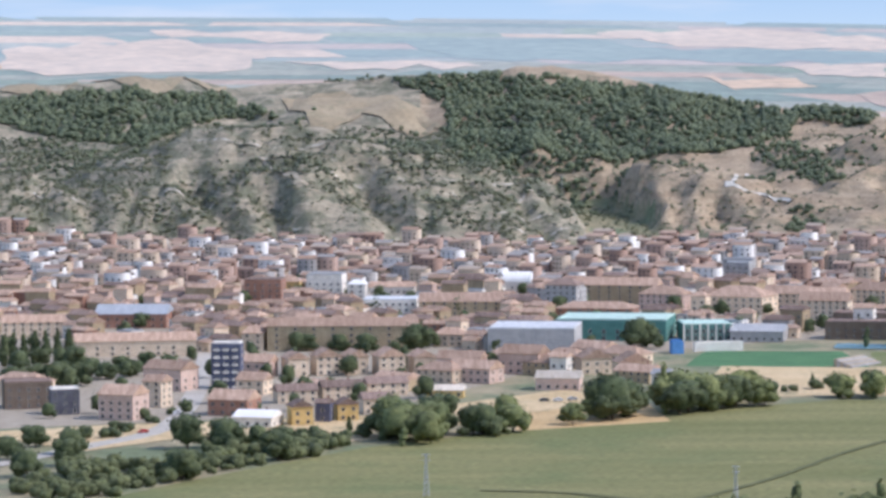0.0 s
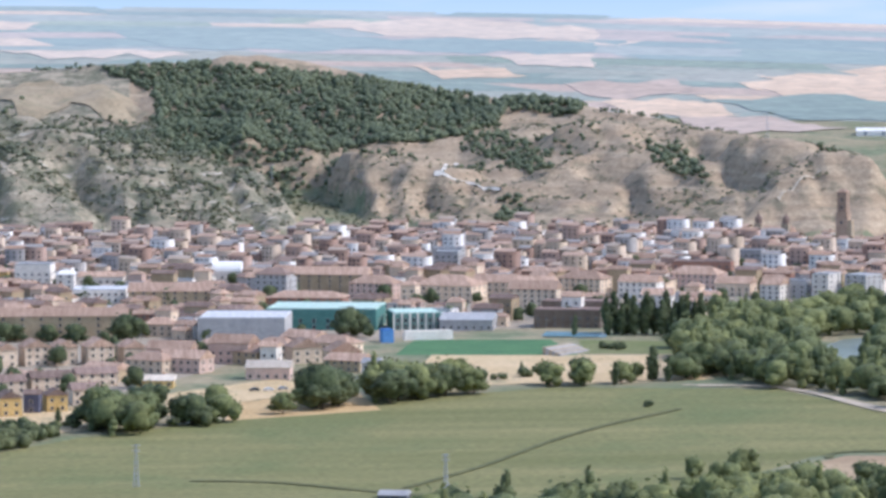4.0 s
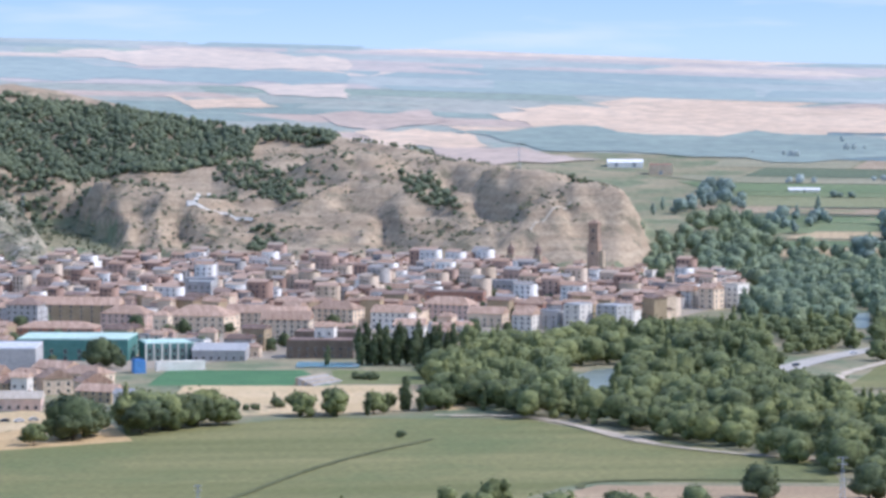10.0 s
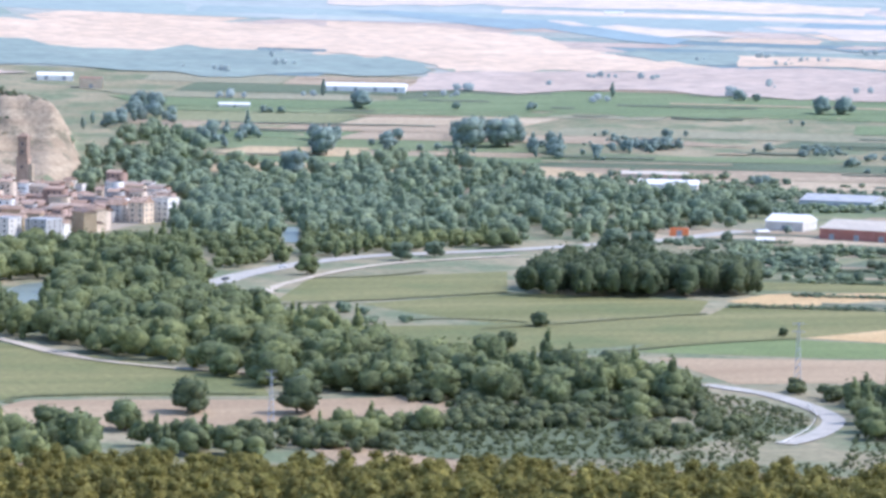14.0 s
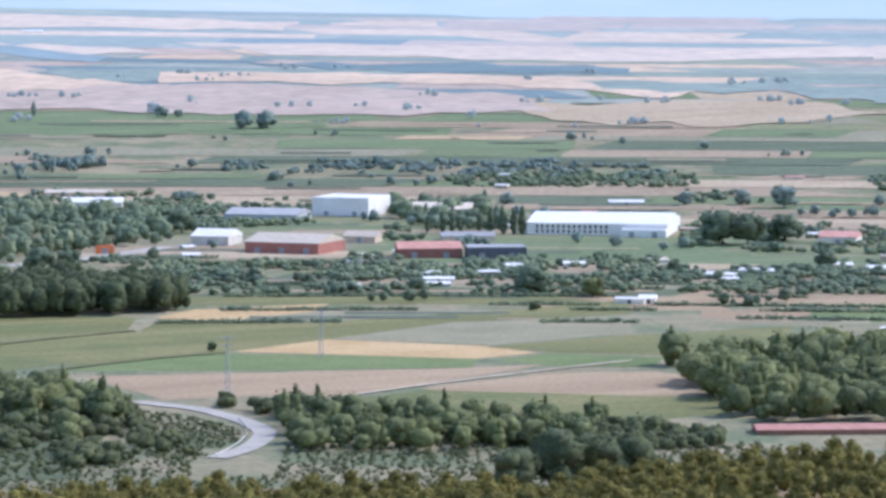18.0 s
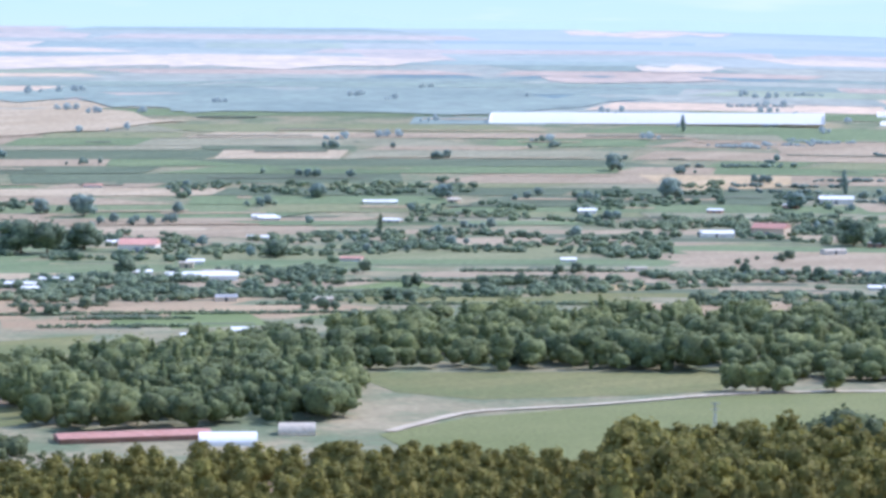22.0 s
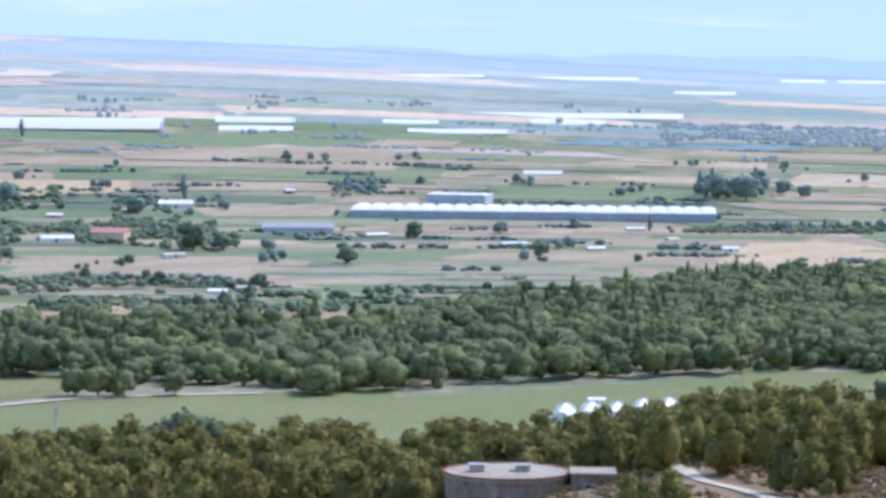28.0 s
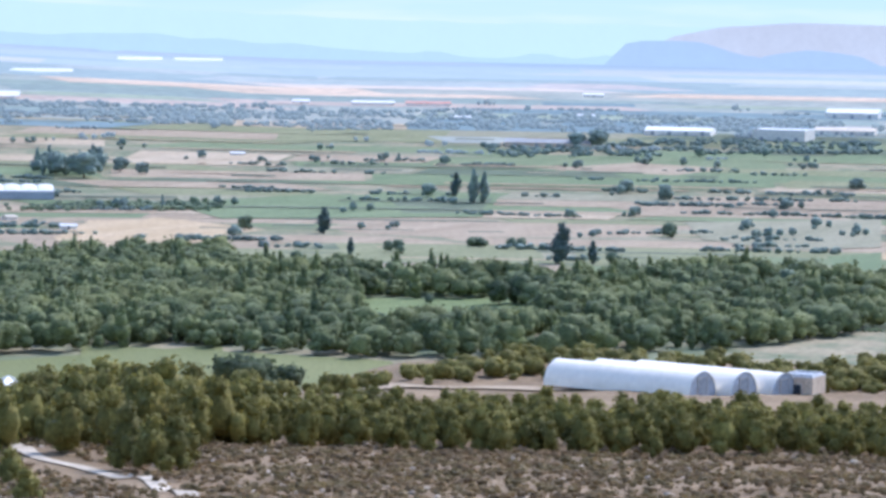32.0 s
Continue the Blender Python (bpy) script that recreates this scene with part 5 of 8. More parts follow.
tree("willow", 16.4, 1689, 11.8)
tree("oak", 18, 1781, 10.7)
tree("oak", 18.56, 1806, 9.0)
tree("oak", 15.55, 1527, 8.7)
tree("oak", 19.19, 2669, 25.8)
tree("oak", 19.77, 2673, 24.9)
tree("oak", 16.71, 2595, 23.4)
tree("oak", 16.14, 2453, 20.4)
tree("oak", 17.76, 2630, 12.3)
tree("poplar", 15.37, 2780, 15.8)
tree("poplar", 20.24, 2608, 13.9)
tree("oak", 20.58, 2603, 12.1)
tree("poplar", 21.53, 3131, 14.1)
tree("oak", 23.53, 3166, 10.6)
tree("oak", 21.61, 1873, 14.0)
tree("oak", 22.08, 1869, 11.8)
tree("oak", 24.49, 1435, 4.5)
tree("oak", 20.37, 1457, 7.0)
tree("oak", 19.8, 1367, 7.7)
tree("oak", 29.99, 1628, 4.3)
tree("willow", 31.01, 1186, 8.3)
tree("oak", 29.91, 1715, 15.4)
tree("willow", 30.95, 1691, 10.7)
tree("oak", 25.06, 3012, 18.1)
tree("oak", 25.43, 3013, 18.1)
tree("oak", 23.66, 3119, 12.5)
tree("oak", 23.95, 3120, 8.3)
tree("oak", 23.99, 2156, 17.2)
tree("poplar", 28.4, 2146, 14.3)
tree("poplar", 28.57, 2146, 13.6)
tree("poplar", 29.03, 2147, 15.0)
tree("poplar", 29.22, 2142, 16.4)
tree("poplar", 29.43, 2138, 18.5)
tree("poplar", 29.6, 2138, 17.1)
tree("poplar", 29.75, 2138, 17.8)
tree("poplar", 28.15, 2156, 10.8)
tree("bush", 29.96, 1622, 4.3)
tree("willow", 31.06, 1182, 7.9)
tree("oak", 33.13, 2054, 22.6)
tree("oak", 33.56, 2054, 21.2)
tree("oak", 34.18, 2089, 18.8)
tree("oak", 34.17, 2404, 17.6)
tree("oak", 33.46, 2425, 12.1)
tree("oak", 35.77, 2428, 8.9)
tree("oak", 38.11, 2527, 11.8)
tree("oak", 29.9, 1736, 12.2)
tree("oak", 37.41, 2017, 10.8)
tree("oak", 27.3, 2707, 8.6)
tree("oak", 29.49, 2426, 9.7)
tree("oak", 32.5, 2425, 10.5)
tree("oak", 34.89, 1883, 12.6)
tree("oak", 43.1, 2740, 15.5)
tree("poplar", 44.29, 3118, 15.6)
tree("poplar", 47.01, 2571, 18.9)
tree("oak", 44.06, 2528, 16.9)
tree("oak", 38.14, 2537, 11.4)
tree("oak", 40.23, 2519, 11.8)
tree("oak", 37.43, 2015, 10.7)
tree("oak", 46.21, 2460, 13.1)
tree("oak", 43.69, 1600, 8.0)
tree("oak", 39.38, 1718, 6.9)
tree("oak", 48.27, 1826, 9.7)
tree("oak", 46.6, 1859, 8.1)
tree("oak", 47.17, 2122, 18.4)
tree("oak", 47.64, 2115, 12.0)
tree("poplar", 39.18, 2231, 13.4)
tree("willow", 45.18, 1317, 11.9)
tree("willow", 45.57, 1316, 12.3)
tree("willow", 46, 1317, 11.4)
tree("willow", 46.86, 1320, 10.1)
tree("oak", 52.36, 2301, 9.6)
tree("oak", 53.07, 2086, 9.7)
tree("oak", 56.03, 2638, 19.3)
tree("oak", 56.5, 2620, 21.8)
tree("oak", 50.93, 2248, 12.0)
tree("oak", 49.75, 2017, 11.4)
tree("poplar", 54.89, 2345, 12.5)
tree("oak", 48.13, 1778, 6.5)
tree("oak", 54.7, 2049, 5.1)
tree("oak", 48.74, 2914, 9.7)
tree("oak", 52.15, 1834, 4.6)
tree("cypress", 64.58, 1915, 23.6)
tree("cypress", 65.11, 1916, 13.4)
tree("cypress", 60.55, 2132, 17.1)
tree("cypress", 61.01, 1954, 10.4)
tree("poplar", 63.08, 2447, 25.3)
tree("poplar", 63.26, 2448, 23.7)
tree("cypress", 62.77, 2509, 17.6)
tree("oak", 62.31, 2490, 11.6)
tree("oak", 66.32, 2507, 12.5)
tree("oak", 65.67, 2563, 11.1)
tree("oak", 66.88, 2966, 9.9)
tree("oak", 66.62, 2866, 7.6)
tree("oak", 65.98, 2857, 7.1)
tree("oak", 57.11, 2679, 13.4)
tree("oak", 57.47, 2661, 10.6)
tree("oak", 69.53, 2638, 10.6)
tree("oak", 59.21, 2150, 10.0)
tree("oak", 58.6, 1989, 7.3)
tree("oak", 57.27, 1963, 5.9)
tree("oak", 66.38, 2143, 10.7)
tree("bush", 63.14, 2039, 6.8)
tree("bush", 63.76, 2044, 6.1)
tree("oak", 65.16, 3058, 18.3)
tree("oak", 64.83, 3054, 15.3)
tree("poplar", 57.83, 2344, 10.9)
tree("poplar", -6.35, 1598, 16.0)
tree("poplar", -6.54, 1599, 14.9)
tree("poplar", -6.73, 1586, 16.4)
tree("poplar", -6.92, 1587, 15.9)
tree("poplar", -7.11, 1580, 15.3)
tree("poplar", -7.3, 1581, 15.8)
tree("poplar", -7.44, 1576, 15.2)
tree("oak", -5.5, 1539, 8.7)
tree("oak", -5.22, 1525, 7.6)
tree("oak", -4.65, 1505, 8.0)
tree("oak", -5.98, 1516, 10.1)
tree("oak", -6.36, 1468, 8.8)
tree("oak", -2.35, 1633, 9.8)
tree("oak", -1.78, 1632, 9.2)
tree("oak", -1.34, 1621, 10.8)
tree("oak", -0.48, 1610, 16.1)
tree("willow", -0.83, 1271, 16.5)
tree("willow", -0.3, 1267, 15.6)
tree("oak", 0.47, 1280, 12.4)
tree("willow", 1, 1322, 11.9)
tree("oak", 2.72, 1332, 18.6)
tree("oak", 3.1, 1340, 15.6)
tree("oak", -2.85, 1208, 11.7)
tree("oak", -3.71, 1235, 13.2)
tree("oak", -4.48, 1157, 11.6)
tree("oak", -6.38, 1201, 10.8)
tree("oak", -7.09, 1173, 10.9)
tree("poplar", -1.64, 1284, 7.3)
tree("oak", -2.46, 1267, 5.5)
tree("oak", -2.22, 1263, 6.7)
tree("oak", 3.21, 1652, 13.8)
tree("oak", 4.11, 1356, 14.5)
tree("oak", 4.59, 1369, 16.0)
tree("willow", 5.3, 1382, 12.0)
tree("bush", -4.94, 1335, 3.1)
tree("bush", -4.65, 1361, 3.2)
tree("bush", -4.41, 1391, 3.2)
tree("bush", -5.71, 1286, 4.7)
tree("bush", -5.42, 1304, 4.3)

row = np.linspace(0, 1, 15)
for i, u in enumerate(row):
    tree("poplar", 7.65 + (9.21 - 7.65) * u + 0.02 * (i % 3), 1645 + 6 * (i % 2), 19 + 2.5 * math.sin(i * 2.3))

# the pines that stand nearest on the slope
near = sorted(fill([(9, 446), (30, 430), (43, 418), (49, 420), (53, 436), (72, 430), (72, 462), (54, 470), (46, 485), (30, 480), (10, 500)], 6.8, 91, 0.2), key=lambda p: math.hypot(*p))
for x, y in near[:150]:
    a_ = math.degrees(math.atan2(x, y))
    tree("pine", 0, 0, tree_rng.uniform(4, 7) if a_ < 45.5 else tree_rng.uniform(5, 11) if a_ < 53 else tree_rng.uniform(6.0, 8.2) if a_ < 56.3 else tree_rng.uniform(5.5, 10) if a_ < 59.5 else tree_rng.uniform(3.8, 6.2), (x, y))
for x, y in fill([(42, 360), (53, 330), (72, 300), (72, 425), (54, 425), (43, 410)], 16, 92, 0.3)[:90]:
    tree("shrub", 0, 0, tree_rng.uniform(0.5, 1.1), (x, y))
scatter("low_shrubs", fill([(37, 292), (53, 282), (72, 270), (72, 432), (54, 432), (43, 415), (37, 425)], 2.0, 93, 0.10), "tuft", 0.35, 1.1, 1.8, M["leaf_shrub"], "low dry heath shrubs covering the stony slope", "shrubs", 94)


# ---- stones on the slope ----
def stone_mesh(seed):
    r = np.random.default_rng(seed)
    v, f = cube_ball(2)
    v = v * np.array([0.5, 0.38, 0.26]) * (1 + r.normal(0, 0.13, (len(v), 1)))
    ob = mesh_object("stone", v + np.array([0, 0, 0.12]), f, [M["limestone"]])
    me = ob.data
    bpy.data.objects.remove(ob)
    return me


STONES = [stone_mesh(s) for s in range(6)]
stone_places = fill([(38, 295), (53, 285), (72, 275), (72, 430), (54, 430), (43, 412)], 5.2, 95, 0.42)
stone_places = [p for p in stone_places if lattice(np.array([p[0] / 14]), np.array([p[1] / 9]), 8)[0] > 0.42]
stone_places = [stone_places[i] for i in np.random.default_rng(96).permutation(len(stone_places))]
TEMPLATE["rubble"] = [(cube_ball(1)[0] * np.array([0.6, 0.45, 0.35]) * (1 + np.random.default_rng(i).normal(0, 0.12, (8, 1))) + np.array([0, 0, 0.2]), cube_ball(1)[1]) for i in range(6)]
scatter("rubble", fill([(38, 292), (53, 282), (72, 270), (72, 430), (54, 430), (43, 412)], 2.0, 195, 0.66), "rubble", 0.16, 0.5, 1.7, M["limestone"], "pale limestone rubble strewn over the slope", "stones", 196)
for i, (x, y) in enumerate(stone_places[:280]):
    s = new("stone", STONES[i % 6])
    q = tree_rng.uniform(0.45, 1.3)
    s.matrix_basis = Matrix.LocRotScale((x, y, ground_z(x, y) - 0.05), Euler((0, 0, tree_rng.uniform(0, 6.28))), (q, q, q))
    tagged(s, "pale weathered limestone block lying on the slope", "stone", group="stones on the slope")


# ---- buildings ----
def box_mesh(name, sx, sy, sz, mat, bevel=0.0, z0=0.0):
    bm = bmesh.new()
    bmesh.ops.create_cube(bm, size=1)
    for v in bm.verts:
        v.co = Vector((v.co.x * sx, v.co.y * sy, (v.co.z + 0.5) * sz + z0))
    if bevel:
        bmesh.ops.bevel(bm, geom=bm.edges[:], offset=bevel, segments=1, affect="EDGES")
    me = bpy.data.meshes.new(name)
    bm.to_mesh(me)
    bm.free()
    me.materials.append(mat)
    return me


def poly_mesh(name, verts, faces, mat):
    me = bpy.data.meshes.new(name)
    me.from_pydata(verts, [], faces)
    me.update()
    me.materials.append(mat)
    return me


def roof_mesh(kind, w, d, rise, mat, over=0.5, thick=0.25):
    """Gable along x, hip, arch or flat slab with an upstand; base at z 0."""
    a, b = w / 2 + over, d / 2 + over
    if kind == "flat":
        bm = bmesh.new()
        for cx, cy, sx, sy, z0, z1 in ((0, 0, w, d, 0, 0.25), (0, -b + 0.6, 2 * a - 0.8, 0.3, 0, 0.6), (0, b - 0.6, 2 * a - 0.8, 0.3, 0, 0.6), (-a + 0.6, 0, 0.3, 2 * b - 1.6, 0, 0.6), (a - 0.6, 0, 0.3, 2 * b - 1.6, 0, 0.6)):
            g = bmesh.ops.create_cube(bm, size=1)["verts"]
            for v in g:
                v.co = Vector((cx + v.co.x * sx, cy + v.co.y * sy, z0 + (v.co.z + 0.5) * (z1 - z0)))
        me = bpy.data.meshes.new("roof")
        bm.to_mesh(me)
        bm.free()
        me.materials.append(mat)
        return me
    if kind == "shell":      # an arched plastic skin, open below, thin enough to let light through
        n = 12
        vs = [(sx, -b * math.cos(math.pi * i / n), rise * (1 - abs(math.cos(math.pi * i / n)) ** 1.3)) for sx in (-a, a) for i in range(n + 1)]
        return poly_mesh("roof", vs, [(i, i + n + 1, i + n + 2, i + 1) for i in range(n)], mat)
    if kind == "arch":
        n = 12
        vs, fs = [], []
        for sx in (-a, a):
            for i in range(n + 1):
                t = math.pi * i / n
                vs.append((sx, -b * math.cos(t), rise * math.sin(t)))
        for i in range(n):
            fs.append((i, i + n + 1, i + n + 2, i + 1))
        fs += [tuple(range(n, -1, -1)), tuple(range(n + 1, 2 * n + 2)), (0, n, 2 * n + 1, n + 1)]
        return poly_mesh("roof", vs, fs, mat)
    inset = min(a * 0.6, b * 0.8) if kind == "hip" else 0.0
    vs = [(-a, -b, 0), (a, -b, 0), (a, b, 0), (-a, b, 0), (-a + inset, 0, rise), (a - inset, 0, rise)]
    vs += [(x, y, z - thick) for x, y, z in vs[:4]]
    fs = [(0, 1, 5, 4), (2, 3, 4, 5), (1, 2, 5), (3, 0, 4), (6, 7, 1, 0), (7, 8, 2, 1), (8, 9, 3, 2), (9, 6, 0, 3), (9, 8, 7, 6)]
    return poly_mesh("roof", vs, fs, mat)


def window_mesh(w, h, frame_mat, pane_mat):
    """A pane set in a raised frame; it faces -y."""
    bm = bmesh.new()
    for cx, cz, sx, sz, y0, y1 in ((0, 0, w - 0.16, h - 0.16, -0.05, 0.03), (0, h / 2 - 0.05, w, 0.12, -0.1, 0.03), (0, -h / 2 + 0.05, w + 0.15, 0.12, -0.14, 0.03), (-w / 2 + 0.05, 0, 0.1, h, -0.1, 0.03), (w / 2 - 0.05, 0, 0.1, h, -0.1, 0.03)):
        g = bmesh.ops.create_cube(bm, size=1)["verts"]
        for v in g:
            v.co = Vector((cx + v.co.x * sx, y0 + (v.co.y + 0.5) * (y1 - y0), cz + v.co.z * sz))
    bm.faces.ensure_lookup_table()
    for i, f in enumerate(bm.faces):
        f.material_index = 0 if i < 6 else 1
    me = bpy.data.meshes.new("window")
    bm.to_mesh(me)
    bm.free()
    me.materials.append(pane_mat)
    me.materials.append(frame_mat)
    return me


WINDOW = window_mesh(1.3, 1.5, M["frame"], M["pane"])
WINDOW_TALL = window_mesh(1.6, 2.1, M["frame"], M["pane"])
DOOR = window_mesh(3.2, 3.4, M["frame"], M["door"])
BALCONY = box_mesh("balcony", 2.6, 0.9, 1.0, M["white_wall"], 0.05)
CHIMNEY = box_mesh("chimney", 0.7, 0.7, 1.6, M["brick"], 0.06)


def stand(name, az, d, yaw):
    e = new(name)
    x, y = at(az, d)
    e.matrix_basis = pose(x, y, ground_z(x, y), 0, 0, -az + yaw)
    return e


def openings(e, w, d, h, storeys, mesh, zlow=1.7, step=3.0, limit=9):
    """Rows of windows on the front and on the right-hand side."""
    n = max(1, min(limit, int(w / 3.6)))
    for s in range(storeys):
        z = zlow + s * step
        if z + 0.9 > h:
            break
        for i in range(n):
            part("window", mesh, e, loc=(-w / 2 + w * (i + 0.5) / n, -d / 2 - 0.02, z))
        for i in range(max(1, min(3, int(d / 5)))):
            k = max(1, min(3, int(d / 5)))
            part("window", mesh, e, loc=(w / 2 + 0.02, -d / 2 + d * (i + 0.5) / k, z), rot=radians(90))


def block(az, d, w, dep, h, yaw, storeys, wall, roof, kind, label):
    e = stand("sports_hall" if "hall" in label else "stadium_wall" if " wall" in label and storeys == 1 else "apartment_block" if storeys > 2 else "town_house", az, d, yaw)
    rise = {"flat": 0.6, "arch": h * 0.4, "front": 0.3 * w}.get(kind, min(0.26 * dep, h * 0.35))
    wh = h - rise
    part("wall", box_mesh("wall", w, dep, wh + 3, M[wall], 0, -3), e)
    turned = kind == "front"
    rise = 0.3 * w if turned else rise
    wh = h - rise
    rm = roof_mesh("gable" if turned else kind, dep if turned else w, w if turned else dep, rise, M[roof], 0.0 if kind in ("flat", "arch") else 0.5)
    part("roof", rm, e, loc=(0, 0, wh), rot=radians(90) if turned else 0.0)
    if turned:
        yf = dep / 2 - 0.04
        part("gable_wall", poly_mesh("gable_wall", [(-w / 2, -yf, 0), (w / 2, -yf, 0), (0, -yf, rise * 0.9), (-w / 2, yf, 0), (w / 2, yf, 0), (0, yf, rise * 0.9)], [(0, 1, 2), (5, 4, 3), (0, 3, 4, 1), (1, 4, 5, 2), (2, 5, 3, 0)], M[wall]), e, loc=(0, 0, wh - 0.02))
    if kind in ("gable", "hip") and wall in ("cream", "pink", "white_wall", "ochre", "yellow", "grey_wall") and kind == "gable":
        g = 0.04
        part("gable_wall", poly_mesh("gable_wall", [(w / 2 - g, -dep / 2, 0), (w / 2 - g, dep / 2, 0), (w / 2 - g, 0, rise * 0.92), (-w / 2 + g, -dep / 2, 0), (-w / 2 + g, dep / 2, 0), (-w / 2 + g, 0, rise * 0.92)], [(0, 1, 2), (5, 4, 3), (0, 3, 4, 1), (1, 4, 5, 2), (2, 5, 3, 0)], M[wall]), e, loc=(0, 0, wh - 0.02))
    if kind in ("gable", "hip"):
        part("chimney", CHIMNEY, e, loc=(w * 0.2, dep * 0.1, wh + rise * 0.6))
    if "wall beside" in label or "stadium wall" in label or "plain grey hall" in label:
        return tagged(e, label, "building")
    step = max(2.6, min(3.2, wh / storeys))
    openings(e, w, dep, wh, storeys, WINDOW_TALL if wall in ("teal_wall", "green_wall") else WINDOW, 1.6, step, 8)
    if wall == "navy_wall" and storeys > 4:
        for s in range(storeys):
            for i in (-1, 0, 1):
                part("balcony", BALCONY, e, loc=(i * w / 3.2, -dep / 2 - 0.4, 0.6 + s * step))
    return tagged(e, label, "building", group="buildings of the town")


def shed(az, d, w, dep, h, yaw, wall, roof, kind, name, label):
    e = stand(name, az, d, yaw)
    if wall == "white_plastic":
        part("cover", roof_mesh("shell", w, dep, h, M[roof], 0.0), e, loc=(0, 0, -0.1))
        for sx in (-1, 1):
            part("end_wall", roof_mesh("arch", 0.3, dep * 0.985, h * 0.985, M["white_plastic"], 0.0), e, loc=(sx * (w / 2 - 0.3), 0, -0.1))
        return tagged(e, label, "greenhouse", group="buildings of the plain")
    rise = {"flat": 0.6, "arch": h * 0.75}.get(kind, min(0.16 * dep, h * 0.4))
    wh = h - rise
    part("wall", box_mesh("wall", w, dep, wh + 4, M[wall], 0, -4), e)
    part("roof", roof_mesh(kind, w, dep, rise, M[roof], 0.0 if kind in ("flat", "arch") else 0.4), e, loc=(0, 0, wh))
    if kind == "gable":
        g = 0.04
        part("gable_wall", poly_mesh("gable_wall", [(w / 2 - g, -dep / 2, 0), (w / 2 - g, dep / 2, 0), (w / 2 - g, 0, rise * 0.92), (-w / 2 + g, -dep / 2, 0), (-w / 2 + g, dep / 2, 0), (-w / 2 + g, 0, rise * 0.92)], [(0, 1, 2), (5, 4, 3), (0, 3, 4, 1), (1, 4, 5, 2), (2, 5, 3, 0)], M[wall]), e, loc=(0, 0, wh - 0.02))
    if wh > 3.6 and "greenhouse" not in name and name != "polytunnel":
        for i in range(max(1, min(4, int(w / 14)))):
            k = max(1, min(4, int(w / 14)))
            part("door", DOOR, e, loc=(-w / 2 + w * (i + 0.5) / k, -dep / 2 - 0.02, 1.75))
    elif wh > 2.0 and w < 30:
        part("door", WINDOW_TALL, e, loc=(0, -dep / 2 - 0.02, 1.06))
    return tagged(e, label, {"hut": "hut", "greenhouse": "greenhouse", "polytunnel": "greenhouse", "farmhouse": "house"}.get(name, "shed"), group="buildings of the plain")


block(-5.45, 1351, 15.4, 14, 13.9, -28, 4, "pink", "tile", "gable", "pale pink apartment block with tiled roof")
block(-4.88, 1394, 8.5, 10, 13.4, -28, 4, "cream", "tile", "gable", "cream apartment wing with tiled roof")
block(-7.07, 1400, 19.6, 16, 11.6, 5, 3, "brown_wall", "dark_roof", "flat", "dark brown modern apartment block with flat roof")
block(-6.45, 1373, 11.5, 10, 10.9, 5, 3, "dark_wall", "white_wall", "flat", "dark block framed in white concrete")
block(-5.24, 1623, 57.9, 14, 11.3, 0, 3, "cream", "tile", "gable", "long cream apartment block with tiled roof")
block(-6.91, 1738, 34.6, 14, 11.5, 0, 3, "cream", "tile", "gable", "long cream apartment block with tiled roof")
block(-3.69, 1463, 12.6, 11, 20.4, -8, 6, "navy_wall", "white_wall", "flat", "tall dark blue apartment block with white balconies")
block(-3.23, 1643, 10.4, 12, 12.0, -10, 3, "cream", "tile", "hip", "cream corner house with tiled roof")
block(-1.73, 1640, 72.6, 14, 15.8, -4, 4, "ochre", "tile", "gable", "long ochre four-storey apartment block")
block(0.09, 1655, 14.6, 12, 9.3, -10, 3, "cream", "tile", "hip", "cream house with hipped tiled roof")
block(-5.25, 1792, 37.6, 30, 11.8, -8, 2, "brick", "blue_roof", "gable", "brick hall with blue-grey roof")
block(-3.19, 1516, 15.7, 12, 10.1, -20, 2, "pink", "tile", "gable", "pale row house with tiled roof")
block(-2.55, 1514, 9.6, 12, 11.1, 16, 2, "cream", "tile", "front", "cream row house with gable to the street")
block(-2.04, 1518, 11.0, 12, 12.1, 16, 3, "cream", "tile", "front", "cream row house with gable to the street")
block(-1.54, 1522, 9.7, 12, 11.1, 16, 2, "cream", "tile", "front", "cream row house with gable to the street")
block(-0.96, 1520, 12.3, 12, 12.1, 16, 3, "cream", "tile", "front", "cream row house with gable to the street")
block(-0.4, 1524, 10.2, 12, 10.6, 16, 2, "cream", "tile", "front", "cream row house with gable to the street")
block(0.28, 1507, 20.0, 12, 11.5, -16, 2, "pink", "tile", "gable", "pale row house with tiled roof")
block(-3.24, 1439, 12.1, 12, 9.5, -20, 2, "cream", "tile", "gable", "cream row house with tiled roof")
block(-3.58, 1359, 17.2, 14, 10.4, -24, 2, "brick", "tile", "gable", "brick house with large tiled roof")
block(-3.18, 1318, 15.8, 14, 6.5, -20, 1, "white_wall", "white_metal", "gable", "low white shed with pale roof")
block(-2.47, 1321, 8.4, 10, 10.1, 12, 2, "yellow", "dark_roof", "front", "row house with bright ochre end wall")
block(-2.06, 1330, 6.1, 6, 9.3, -14, 2, "navy_wall", "dark_roof", "gable", "dark row house under the terrace roofs")
block(-1.69, 1334, 8.3, 8, 9.3, 12, 2, "yellow", "dark_roof", "front", "row house with bright ochre end wall")
block(-1.2, 1357, 11.2, 10, 9.0, 12, 2, "cream", "dark_roof", "gable", "cream row house with brown roof")
block(-2.55, 1403, 16.9, 10, 7.9, 12, 2, "cream", "dark_roof", "gable", "cream row house with brown roof")
